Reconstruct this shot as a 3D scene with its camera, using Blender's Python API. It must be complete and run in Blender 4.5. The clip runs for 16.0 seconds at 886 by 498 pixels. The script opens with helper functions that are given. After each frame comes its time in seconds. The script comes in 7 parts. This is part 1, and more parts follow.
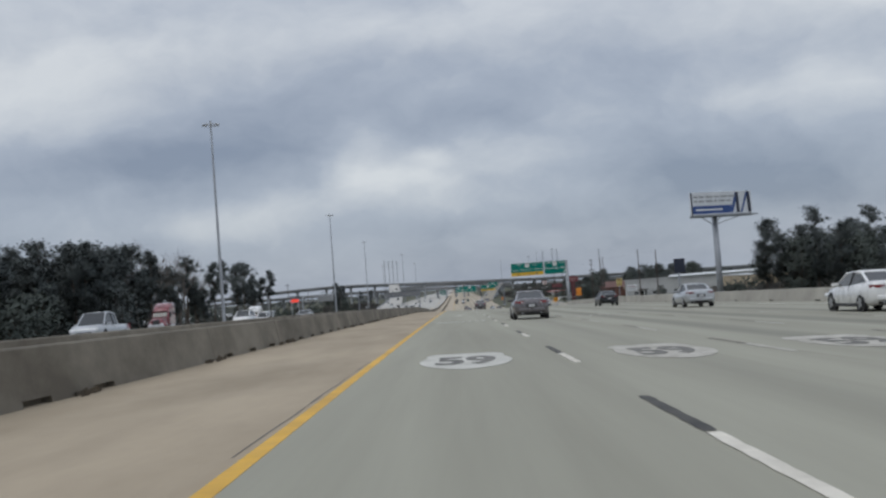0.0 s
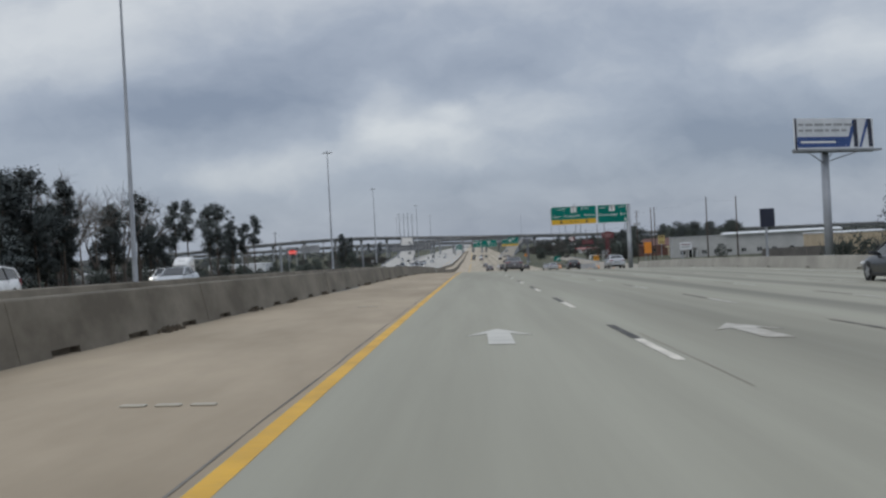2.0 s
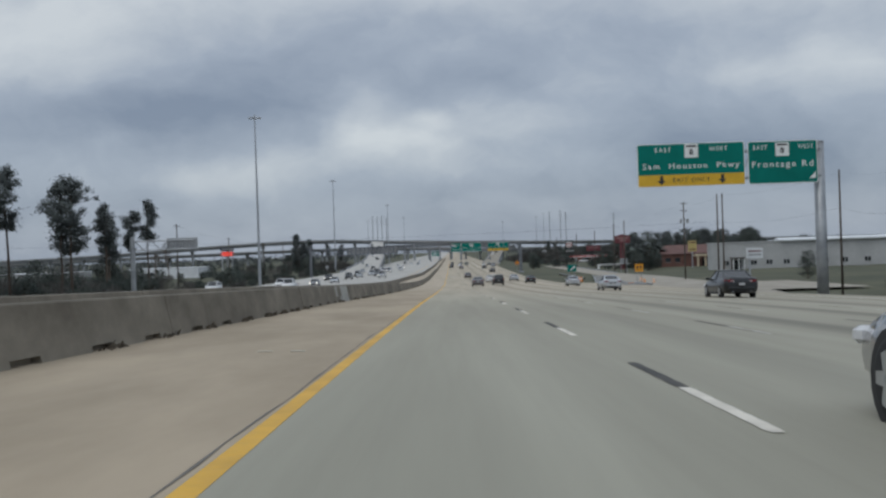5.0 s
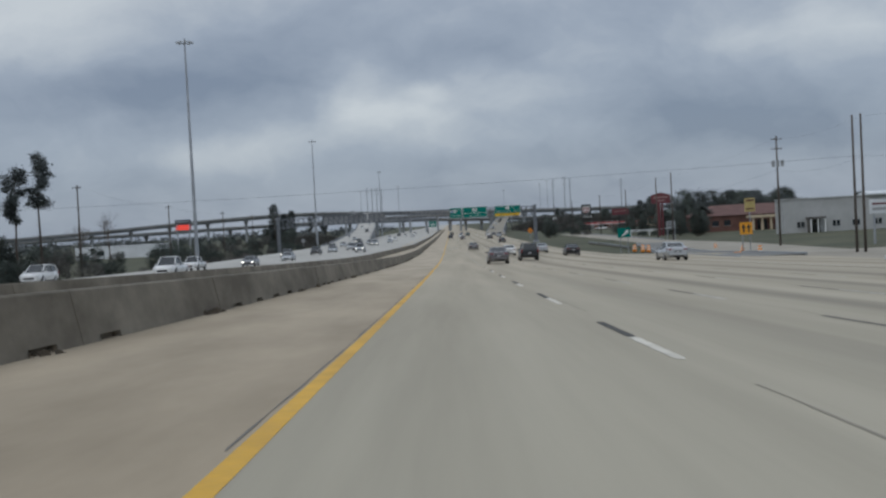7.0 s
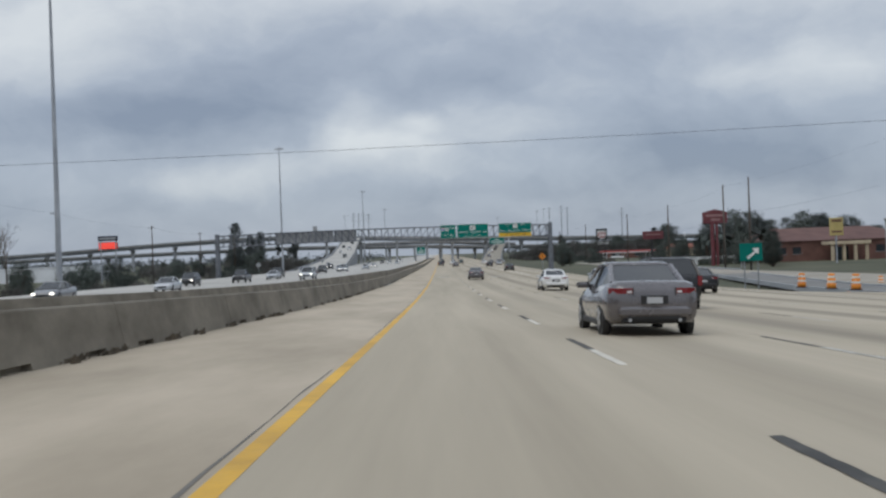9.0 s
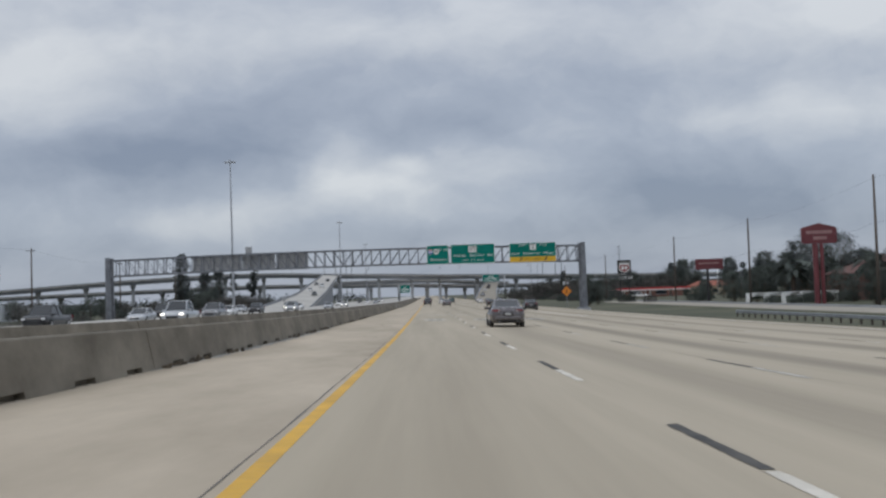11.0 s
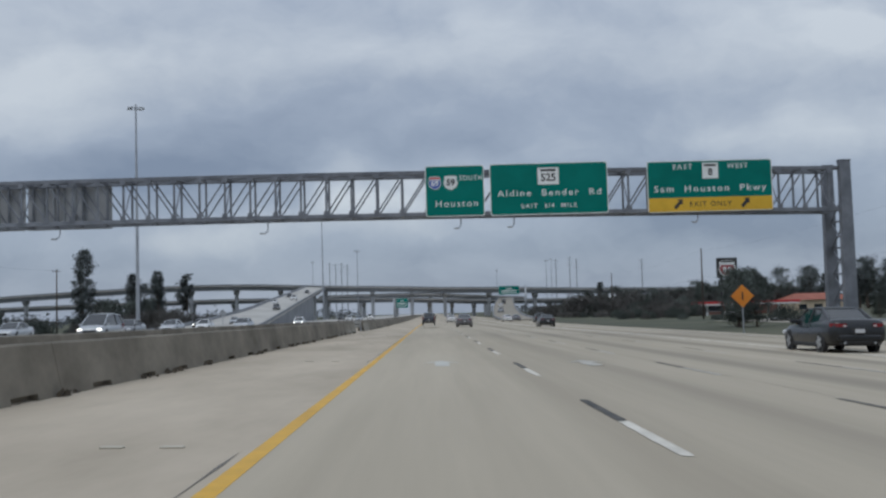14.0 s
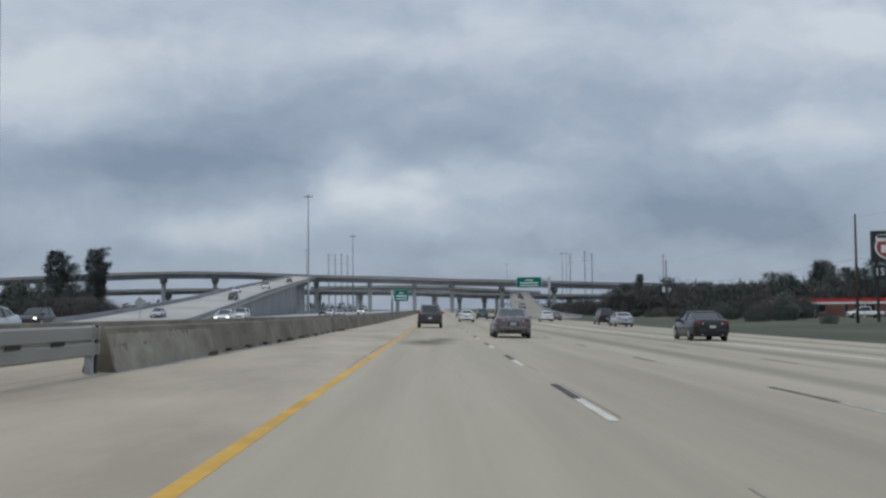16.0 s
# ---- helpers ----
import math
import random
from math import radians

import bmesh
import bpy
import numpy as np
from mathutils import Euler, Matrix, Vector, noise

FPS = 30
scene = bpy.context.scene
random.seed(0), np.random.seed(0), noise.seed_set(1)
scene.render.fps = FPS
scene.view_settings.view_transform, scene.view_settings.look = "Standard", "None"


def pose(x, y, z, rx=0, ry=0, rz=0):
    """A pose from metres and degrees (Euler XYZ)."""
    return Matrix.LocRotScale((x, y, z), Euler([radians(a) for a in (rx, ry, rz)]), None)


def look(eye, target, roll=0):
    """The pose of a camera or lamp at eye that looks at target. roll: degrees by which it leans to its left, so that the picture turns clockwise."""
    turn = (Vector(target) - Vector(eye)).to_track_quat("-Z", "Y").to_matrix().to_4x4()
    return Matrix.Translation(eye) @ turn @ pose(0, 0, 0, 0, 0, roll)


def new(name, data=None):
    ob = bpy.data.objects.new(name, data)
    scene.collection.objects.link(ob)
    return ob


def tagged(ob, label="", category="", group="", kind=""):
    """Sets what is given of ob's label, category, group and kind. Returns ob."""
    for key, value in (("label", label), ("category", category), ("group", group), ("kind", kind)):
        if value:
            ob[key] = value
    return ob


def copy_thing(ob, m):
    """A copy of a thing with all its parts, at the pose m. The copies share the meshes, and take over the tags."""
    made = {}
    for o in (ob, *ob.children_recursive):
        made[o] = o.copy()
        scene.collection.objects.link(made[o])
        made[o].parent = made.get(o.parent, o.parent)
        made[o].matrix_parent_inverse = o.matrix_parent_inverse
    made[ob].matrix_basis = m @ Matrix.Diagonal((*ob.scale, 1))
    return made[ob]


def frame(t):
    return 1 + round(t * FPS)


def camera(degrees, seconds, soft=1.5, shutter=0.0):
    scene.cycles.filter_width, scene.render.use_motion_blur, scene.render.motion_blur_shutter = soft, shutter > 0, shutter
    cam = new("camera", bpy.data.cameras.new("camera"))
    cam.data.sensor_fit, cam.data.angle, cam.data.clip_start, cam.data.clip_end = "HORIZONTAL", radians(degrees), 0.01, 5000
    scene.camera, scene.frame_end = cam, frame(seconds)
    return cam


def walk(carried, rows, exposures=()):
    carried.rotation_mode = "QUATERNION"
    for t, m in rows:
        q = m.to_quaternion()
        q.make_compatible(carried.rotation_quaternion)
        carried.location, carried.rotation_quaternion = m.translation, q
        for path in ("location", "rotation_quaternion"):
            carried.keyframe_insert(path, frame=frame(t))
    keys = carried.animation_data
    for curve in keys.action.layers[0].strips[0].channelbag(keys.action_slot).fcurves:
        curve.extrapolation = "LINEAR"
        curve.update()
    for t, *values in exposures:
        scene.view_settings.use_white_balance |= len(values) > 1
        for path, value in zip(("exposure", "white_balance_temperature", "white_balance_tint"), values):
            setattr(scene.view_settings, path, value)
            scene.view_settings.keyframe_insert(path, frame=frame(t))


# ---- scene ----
# ---- camera and its way: seconds, x, y, z, yaw, pitch, roll ----
cam = camera(46.08, 16.0, soft=2.5)
ROWS = [
    (0.0, -0.13, -11.51, 10.79, 0.71, 2.12, 4.40),
    (0.5, -0.27, 5.14, 10.60, 1.22, 1.72, 4.08),
    (1.0, -0.30, 21.95, 10.38, 1.81, 1.06, 3.49),
    (1.5, -0.40, 38.88, 10.14, 1.52, 1.13, 3.71),
    (2.0, -0.37, 55.71, 9.90, 1.65, -0.28, 3.02),
    (2.5, -0.35, 72.37, 9.64, 1.04, 0.59, 2.45),
    (3.0, -0.35, 89.44, 9.37, 0.27, 0.73, -0.04),
    (3.5, -0.30, 106.51, 9.08, 0.19, 0.82, 0.91),
    (6.0, -0.48, 191.72, 7.19, 0.32, -0.48, 2.29),
    (6.5, -0.48, 209.23, 6.69, 0.18, -0.61, 2.71),
    (7.0, -0.52, 226.83, 6.15, 0.39, -1.39, 3.11),
    (7.5, -0.56, 244.18, 5.62, 1.39, -3.22, 2.72),
    (8.0, -0.52, 261.89, 5.11, 0.68, -1.42, 2.99),
    (10.5, -0.53, 350.00, 2.95, -0.93, 1.41, 1.21),
    (11.0, -0.55, 367.54, 2.66, -0.86, 2.51, 1.98),
    (11.5, -0.52, 385.18, 2.43, -0.65, 2.69, 2.08),
    (12.0, -0.51, 402.82, 2.24, -0.60, 2.55, 2.61),
    (12.5, -0.49, 420.54, 2.11, -1.01, 3.28, 2.70),
    (13.0, -0.48, 438.05, 2.01, -1.23, 3.24, 1.96),
    (13.5, -0.34, 455.44, 1.92, -1.08, 3.59, 0.56),
    (14.0, -0.31, 472.77, 1.84, -0.69, 3.50, 1.62),
    (14.5, -0.26, 490.16, 1.76, -0.81, 3.47, 1.83),
    (15.0, -0.27, 507.77, 1.69, -0.89, 3.27, 1.66),
    (15.5, -0.19, 525.39, 1.64, -0.66, 3.50, 1.28),
    (16.0, -0.14, 543.20, 1.58, -0.41, 3.28, 0.59),
]
walk(cam, [(t, pose(x, y, z, 90 + pitch, roll, yaw)) for t, x, y, z, yaw, pitch, roll in ROWS],
     [(0.0, 0.02, 6500, 10), (1.5, 0.0, 6480, 10), (3.5, -0.05, 6450, 9), (6.0, -0.11, 6350, 8), (7.0, -0.16, 6330, 8), (8.0, -0.02, 6380, 8),
      (10.5, 0.14, 6550, 11), (11.5, -0.08, 6400, 10), (12.5, -0.08, 6150, 9), (14.0, -0.10, 6150, 9), (16.0, -0.06, 6200, 8)])

# ---- world: overcast sky with broken cloud bands ----
world = bpy.data.worlds.new("overcast_sky")
scene.world = world
world.use_nodes = True
WN, WL = world.node_tree.nodes, world.node_tree.links
WN.clear()


def wnode(kind, *values, **props):
    n = WN.new(kind)
    for k, v in props.items():
        if k == "operation":
            n.operation = v
        elif k == "data_type":
            n.data_type = v
        elif k == "blend_type":
            n.blend_type = v
    for i, v in enumerate(values):
        if v is None:
            continue
        if isinstance(v, bpy.types.NodeSocket):
            WL.new(v, n.inputs[i])
        else:
            n.inputs[i].default_value = v
    return n


def wmath(op, *values):
    return wnode("ShaderNodeMath", *values, operation=op).outputs[0]


sky_dir = wnode("ShaderNodeTexCoord").outputs["Generated"]
sep = wnode("ShaderNodeSeparateXYZ", sky_dir)
ahead = wmath("MAXIMUM", wmath("ABSOLUTE", sep.outputs[1]), 0.12)
sky_u = wmath("DIVIDE", sep.outputs[0], ahead)
sky_v = wmath("DIVIDE", sep.outputs[2], ahead)
flat = wnode("ShaderNodeCombineXYZ", sky_u, sky_v, 0.0).outputs[0]


def wnoise(vec, scale, detail, rough, sx=1.0, sy=1.0):
    m = wnode("ShaderNodeVectorMath", vec, (sx, sy, 1.0), operation="MULTIPLY").outputs[0]
    n = WN.new("ShaderNodeTexNoise")
    n.inputs["Scale"].default_value, n.inputs["Detail"].default_value, n.inputs["Roughness"].default_value = scale, detail, rough
    WL.new(m, n.inputs["Vector"])
    return n


warp = wnoise(flat, 6.5, 5.0, 0.55, 1.0, 1.6).outputs["Color"]
warp = wnode("ShaderNodeVectorMath", warp, (0.5, 0.5, 0.5), operation="SUBTRACT").outputs[0]
warp = wnode("ShaderNodeVectorMath", warp, (0.11, 0.065, 0.0), operation="MULTIPLY").outputs[0]
uv = wnode("ShaderNodeVectorMath", flat, warp, operation="ADD").outputs[0]
# broad light and dark cloud banks: u, v, half widths, tone
BANKS = [
    (-0.27, 0.140, 0.17, 0.030, -0.40), (-0.13, 0.185, 0.13, 0.026, -0.26), (-0.40, 0.225, 0.10, 0.050, 0.50),
    (-0.085, 0.135, 0.030, 0.045, 0.30), (-0.045, 0.105, 0.060, 0.020, 0.60), (-0.015, 0.128, 0.022, 0.012, 0.35), (-0.19, 0.078, 0.16, 0.018, 0.28), (-0.37, 0.070, 0.10, 0.025, -0.05),
    (0.06, 0.120, 0.05, 0.022, 0.25), (0.12, 0.085, 0.06, 0.014, 0.15), (0.25, 0.085, 0.14, 0.030, -0.50),
    (0.36, 0.170, 0.14, 0.025, 0.35), (0.22, 0.215, 0.16, 0.030, -0.15), (0.42, 0.255, 0.12, 0.035, 0.45),
    (-0.02, 0.255, 0.25, 0.030, 0.20), (0.10, 0.070, 0.10, 0.028, 0.16), (-0.30, 0.060, 0.10, 0.02, -0.10), (0.04, 0.062, 0.12, 0.009, -0.15), (0.03, 0.165, 0.06, 0.016, -0.25),
]
tone = wnode("ShaderNodeValue").outputs[0]
tone.default_value = 0.0
for bu, bv, su, sv, amp in BANKS:
    d = wnode("ShaderNodeVectorMath", uv, (bu, bv, 0.0), operation="SUBTRACT").outputs[0]
    d = wnode("ShaderNodeVectorMath", d, (1 / su, 1 / sv, 0.0), operation="MULTIPLY").outputs[0]
    d = wnode("ShaderNodeVectorMath", d, d, operation="DOT_PRODUCT").outputs["Value"]
    tone = wmath("MULTIPLY_ADD", wmath("POWER", 0.37, d), amp, tone)
fine = wnoise(uv, 4.6, 8.0, 0.57, 1.0, 2.2).outputs["Fac"]
tone = wmath("MULTIPLY_ADD", wmath("SUBTRACT", fine, 0.5), 0.72, tone)
puff = wnoise(uv, 13.0, 7.0, 0.55, 1.0, 1.5).outputs["Fac"]
tone = wmath("MULTIPLY_ADD", wmath("SUBTRACT", puff, 0.5), 0.55, tone)
lift = wnode("ShaderNodeMapRange", sky_v, 0.03, 0.26, -0.16, 0.14).outputs[0]
tone = wmath("ADD", wmath("ADD", tone, lift), 0.48)
ramp = WN.new("ShaderNodeValToRGB")
WL.new(tone, ramp.inputs[0])
el = ramp.color_ramp.elements
el[0].position, el[0].color = 0.0, (0.226, 0.270, 0.356, 1)
el[1].position, el[1].color = 1.0, (0.645, 0.676, 0.707, 1)
mid = el.new(0.45)
mid.color = (0.373, 0.420, 0.501, 1)
# overhead the thinner cloud is brighter, at the horizon it greys out
up = wmath("MAXIMUM", sep.outputs[2], 0.0)
high = wnode("ShaderNodeMapRange", up, 0.22, 0.75, 1.0, 1.55).outputs[0]
cloud = wnode("ShaderNodeVectorMath", ramp.outputs[0], None, operation="SCALE")
WL.new(high, cloud.inputs["Scale"])
nish = WN.new("ShaderNodeTexSky")
nish.sky_type, nish.sun_disc = "NISHITA", False
nish.sun_elevation, nish.sun_rotation = radians(48), radians(200)
clear = wnode("ShaderNodeVectorMath", nish.outputs[0], None, operation="SCALE")
clear.inputs["Scale"].default_value = 0.10
both = WN.new("ShaderNodeMix")
both.data_type = "RGBA"
both.inputs[0].default_value = 0.90
WL.new(clear.outputs[0], both.inputs[6])
WL.new(cloud.outputs[0], both.inputs[7])
# below the horizon: ground bounce
low = WN.new("ShaderNodeMix")
low.data_type = "RGBA"
WL.new(wnode("ShaderNodeMapRange", sep.outputs[2], -0.03, 0.0, 0.0, 1.0).outputs[0], low.inputs[0])
low.inputs[6].default_value = (0.16, 0.16, 0.15, 1)
WL.new(both.outputs[2], low.inputs[7])
bg = WN.new("ShaderNodeBackground")
bg.inputs[1].default_value = 1.0
WL.new(low.outputs[2], bg.inputs[0])
WL.new(bg.outputs[0], WN.new("ShaderNodeOutputWorld").inputs[0])

sun = new("sun", bpy.data.lights.new("sun", "SUN"))
sun.data.energy, sun.data.angle, sun.data.color = 0.7, radians(35), (1.0, 0.96, 0.90)
sun.matrix_world = look((0, 0, 60), (26, 34, 0))
# ---- materials ----
def shade(name, a, b=None, rough=0.8, metal=0.0, big=0.4, small=6.0, bump=0.15, vary=0.0, stretch=(1, 1, 1), grit=0.25, spec=0.5, local=False, older=None, lanes=0.0):
    """Two-scale procedural surface from colour a to b; vary: difference from object to object; older: tint of the older pavement at the start; lanes: oil staining along the middle of each lane."""
    b = b or tuple(min(1.0, c * 1.25) for c in a)
    m = bpy.data.materials.new(name)
    m.use_nodes = True
    n, l = m.node_tree.nodes, m.node_tree.links
    p = n["Principled BSDF"]
    p.inputs["Metallic"].default_value = metal
    p.inputs["Specular IOR Level"].default_value = spec
    if local:
        place = n.new("ShaderNodeTexCoord").outputs["Object"]
    else:
        place = n.new("ShaderNodeNewGeometry").outputs["Position"]
    mp = n.new("ShaderNodeVectorMath")
    mp.operation = "MULTIPLY"
    mp.inputs[1].default_value = stretch
    l.new(place, mp.inputs[0])
    facs = []
    for s, det in ((big, 5.0), (small, 8.0)):
        t = n.new("ShaderNodeTexNoise")
        t.inputs["Scale"].default_value, t.inputs["Detail"].default_value, t.inputs["Roughness"].default_value = s, det, 0.62
        l.new(mp.outputs[0], t.inputs["Vector"])
        facs.append(t.outputs["Fac"])
    mix = n.new("ShaderNodeMath")
    mix.operation = "MULTIPLY_ADD"
    l.new(facs[1], mix.inputs[0])
    mix.inputs[1].default_value = grit
    sub = n.new("ShaderNodeMapRange")
    sub.inputs[1].default_value, sub.inputs[2].default_value = 0.33, 0.67
    sub.inputs[3].default_value, sub.inputs[4].default_value = -grit / 2, 1 - grit / 2
    l.new(facs[0], sub.inputs[0])
    l.new(sub.outputs[0], mix.inputs[2])
    col = n.new("ShaderNodeMix")
    col.data_type = "RGBA"
    col.inputs[6].default_value, col.inputs[7].default_value = (*a, 1), (*b, 1)
    l.new(mix.outputs[0], col.inputs[0])
    out = col.outputs[2]
    if lanes:
        lx = n.new("ShaderNodeSeparateXYZ")
        l.new(place, lx.inputs[0])
        ph = n.new("ShaderNodeMath")
        ph.operation = "MULTIPLY_ADD"
        ph.inputs[1].default_value, ph.inputs[2].default_value = 2 * math.pi / 3.66, 0.0
        l.new(lx.outputs[0], ph.inputs[0])
        wv = n.new("ShaderNodeMath")
        wv.operation = "COSINE"
        l.new(ph.outputs[0], wv.inputs[0])
        dk = n.new("ShaderNodeMapRange")
        dk.inputs[1].default_value, dk.inputs[2].default_value = 0.3, 1.0
        dk.inputs[3].default_value, dk.inputs[4].default_value = 1.0, 1.0 - lanes
        l.new(wv.outputs[0], dk.inputs[0])
        far_out = n.new("ShaderNodeMapRange")
        far_out.inputs[1].default_value, far_out.inputs[2].default_value = 2.0, 6.0
        far_out.inputs[3].default_value, far_out.inputs[4].default_value = 1.0, 1.0 - 2.9 * lanes
        l.new(lx.outputs[0], far_out.inputs[0])
        l.new(far_out.outputs[0], dk.inputs[4])
        for other in (facs[0],):
            wob = n.new("ShaderNodeMath")
            wob.operation = "MULTIPLY_ADD"
            wob.inputs[1].default_value = 1.6
            l.new(other, wob.inputs[0])
            l.new(ph.outputs[0], wob.inputs[2])
            l.new(wob.outputs[0], wv.inputs[0])
        ph.inputs[2].default_value = -0.8
        oil = n.new("ShaderNodeHueSaturation")
        l.new(dk.outputs[0], oil.inputs["Value"])
        l.new(out, oil.inputs["Color"])
        out = oil.outputs[0]
    if older:
        far = n.new("ShaderNodeMapRange")
        far.interpolation_type = "SMOOTHSTEP"
        far.inputs[1].default_value, far.inputs[2].default_value = (140.0, 310.0) if lanes else (215.0, 345.0)
        xyz = n.new("ShaderNodeSeparateXYZ")
        l.new(place, xyz.inputs[0])
        l.new(xyz.outputs[1], far.inputs[0])
        old = n.new("ShaderNodeMix")
        old.data_type, old.blend_type = "RGBA", "MULTIPLY"
        old.inputs[0].default_value = 1.0
        l.new(out, old.inputs[6])
        old.inputs[7].default_value = (*older, 1)
        sec = n.new("ShaderNodeMix")
        sec.data_type = "RGBA"
        l.new(far.outputs[0], sec.inputs[0])
        l.new(old.outputs[2], sec.inputs[6])
        l.new(out, sec.inputs[7])
        out = sec.outputs[2]
    if vary:
        info = n.new("ShaderNodeObjectInfo")
        hv = n.new("ShaderNodeHueSaturation")
        r = n.new("ShaderNodeMapRange")
        r.inputs[3].default_value, r.inputs[4].default_value = 1 - vary, 1 + vary
        l.new(info.outputs["Random"], r.inputs[0])
        l.new(r.outputs[0], hv.inputs["Value"])
        l.new(out, hv.inputs["Color"])
        out = hv.outputs[0]
    l.new(out, p.inputs["Base Color"])
    rr = n.new("ShaderNodeMapRange")
    rr.inputs[3].default_value, rr.inputs[4].default_value = max(0.02, rough - 0.1), min(1, rough + 0.1)
    l.new(facs[1], rr.inputs[0])
    l.new(rr.outputs[0], p.inputs["Roughness"])
    if bump:
        bm_ = n.new("ShaderNodeBump")
        bm_.inputs["Strength"].default_value, bm_.inputs["Distance"].default_value = bump, 0.02
        l.new(facs[1], bm_.inputs["Height"])
        l.new(bm_.outputs[0], p.inputs["Normal"])
    return m


def glow(name, color, strength):
    m = bpy.data.materials.new(name)
    m.use_nodes = True
    p = m.node_tree.nodes["Principled BSDF"]
    p.inputs["Base Color"].default_value = (*color, 1)
    p.inputs["Emission Color"].default_value = (*color, 1)
    p.inputs["Emission Strength"].default_value = strength
    return m


def glass(name, color, rough=0.06):
    m = bpy.data.materials.new(name)
    m.use_nodes = True
    p = m.node_tree.nodes["Principled BSDF"]
    p.inputs["Base Color"].default_value = (*color, 1)
    p.inputs["Roughness"].default_value = rough
    p.inputs["Specular IOR Level"].default_value = 0.6
    p.inputs["Coat Weight"].default_value = 0.3
    return m


def paint(name, color, rough=0.28, metal=0.0, coat=0.9):
    m = shade(name, tuple(c * 0.9 for c in color), tuple(min(1, c * 1.06) for c in color), rough, metal, 1.2, 3.0, 0.0, grit=0.25, local=True)
    m.node_tree.nodes["Principled BSDF"].inputs["Coat Weight"].default_value = coat
    return m


M_LANE = shade("travel_lane_concrete", (0.355, 0.305, 0.228), (0.475, 0.413, 0.314), 0.82, 0, 0.55, 9, 0.25, stretch=(1, 0.035, 1), grit=0.3, older=(0.735, 0.822, 0.872), lanes=0.12)
M_SHOULDER = shade("tan_shoulder_concrete", (0.357, 0.301, 0.224), (0.518, 0.442, 0.341), 0.85, 0, 0.45, 7, 0.25, stretch=(1, 0.28, 1), grit=0.3, older=(0.795, 0.763, 0.712))
M_BARRIER = shade("weathered_barrier_concrete", (0.116, 0.1, 0.076), (0.243, 0.217, 0.172), 0.9, 0, 0.75, 7, 0.3, vary=0.03, stretch=(0.35, 0.55, 1.0), grit=0.45)
M_SLOT = shade("drain_slot_dirt", (0.02, 0.018, 0.015), (0.05, 0.042, 0.034), 0.95)
# the bluish cast of these three bridge greys is distance haze in the colour
M_DECK = shade("bridge_concrete", (0.275, 0.29, 0.305), (0.385, 0.4, 0.415), 0.85, 0, 0.12, 2.5, 0.15)
# girder colour set darker than the deck to hold the shade under it
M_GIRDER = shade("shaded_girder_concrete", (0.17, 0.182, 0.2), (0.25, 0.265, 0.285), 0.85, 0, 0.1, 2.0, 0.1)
# parapet grey is dimmed to carry shade and haze
M_PARAPET = shade("weathered_parapet_concrete", (0.18, 0.19, 0.205), (0.27, 0.28, 0.295), 0.85, 0, 0.12, 2.5, 0.15)
M_JOINT = shade("faded_lane_joint", (0.215, 0.195, 0.158), (0.31, 0.28, 0.228), 0.85)
M_RAMP = shade("pale_ramp_concrete", (0.37, 0.355, 0.325), (0.49, 0.475, 0.44), 0.85, 0, 0.1, 2.0, 0.1)
M_WHITE = shade("white_road_paint", (0.52, 0.485, 0.415), (0.76, 0.715, 0.62), 0.6, 0, 1.2, 16, 0.1, grit=0.7)
M_THIN = shade("thin_worn_marking", (0.30, 0.275, 0.225), (0.56, 0.54, 0.49), 0.7, 0, 3.0, 14, 0.1, grit=0.9)
M_THINBLACK = shade("thin_worn_black", (0.07, 0.066, 0.058), (0.24, 0.215, 0.175), 0.78, 0, 2.0, 12, 0.1, grit=0.9)
M_WORN = shade("worn_white_marking", (0.44, 0.43, 0.385), (0.60, 0.585, 0.53), 0.65, 0, 1.1, 16, 0.1, grit=0.45)
M_BLACK = shade("black_contrast_paint", (0.03, 0.029, 0.027), (0.085, 0.08, 0.07), 0.75, 0, 1.2, 16, 0.1, grit=0.6)
M_YELLOW = shade("yellow_road_paint", (0.52, 0.29, 0.03), (0.76, 0.43, 0.03), 0.6, 0, 0.8, 12, 0.1, grit=0.5)
M_SEAL = shade("joint_sealant", (0.11, 0.1, 0.085), (0.19, 0.175, 0.15), 0.8)
M_GRASS = shade("winter_grass", (0.044, 0.051, 0.027), (0.102, 0.1, 0.058), 0.95, 0, 0.05, 1.4, 0.4, grit=0.5)
M_ASPHALT = shade("grey_asphalt", (0.15, 0.147, 0.14), (0.225, 0.22, 0.208), 0.85, 0, 0.15, 6, 0.2)
M_STEEL = shade("galvanised_steel", (0.27, 0.285, 0.30), (0.40, 0.415, 0.43), 0.5, 0.75, 0.7, 12, 0.05)
M_POLE = shade("dull_mast_steel", (0.31, 0.33, 0.36), (0.42, 0.44, 0.47), 0.6, 0.3, 0.3, 5, 0.05)
M_GREEN = shade("green_sign_sheeting", (0.002, 0.145, 0.118), (0.003, 0.182, 0.148), 0.55, 0, 0.6, 8, 0.02, spec=0.15)
M_SIGNWHITE = shade("white_sign_sheeting", (0.70, 0.72, 0.70), (0.82, 0.83, 0.82), 0.5, 0, 1, 8, 0.0)
M_SIGNYELLOW = shade("yellow_sign_sheeting", (0.60, 0.36, 0.02), (0.72, 0.44, 0.03), 0.5, 0, 1, 8, 0.0)
M_SIGNBLACK = shade("black_sign_ink", (0.02, 0.02, 0.022), (0.035, 0.035, 0.035), 0.6)
M_SIGNBLUE = shade("blue_sign_sheeting", (0.02, 0.07, 0.35), (0.03, 0.09, 0.42), 0.5)
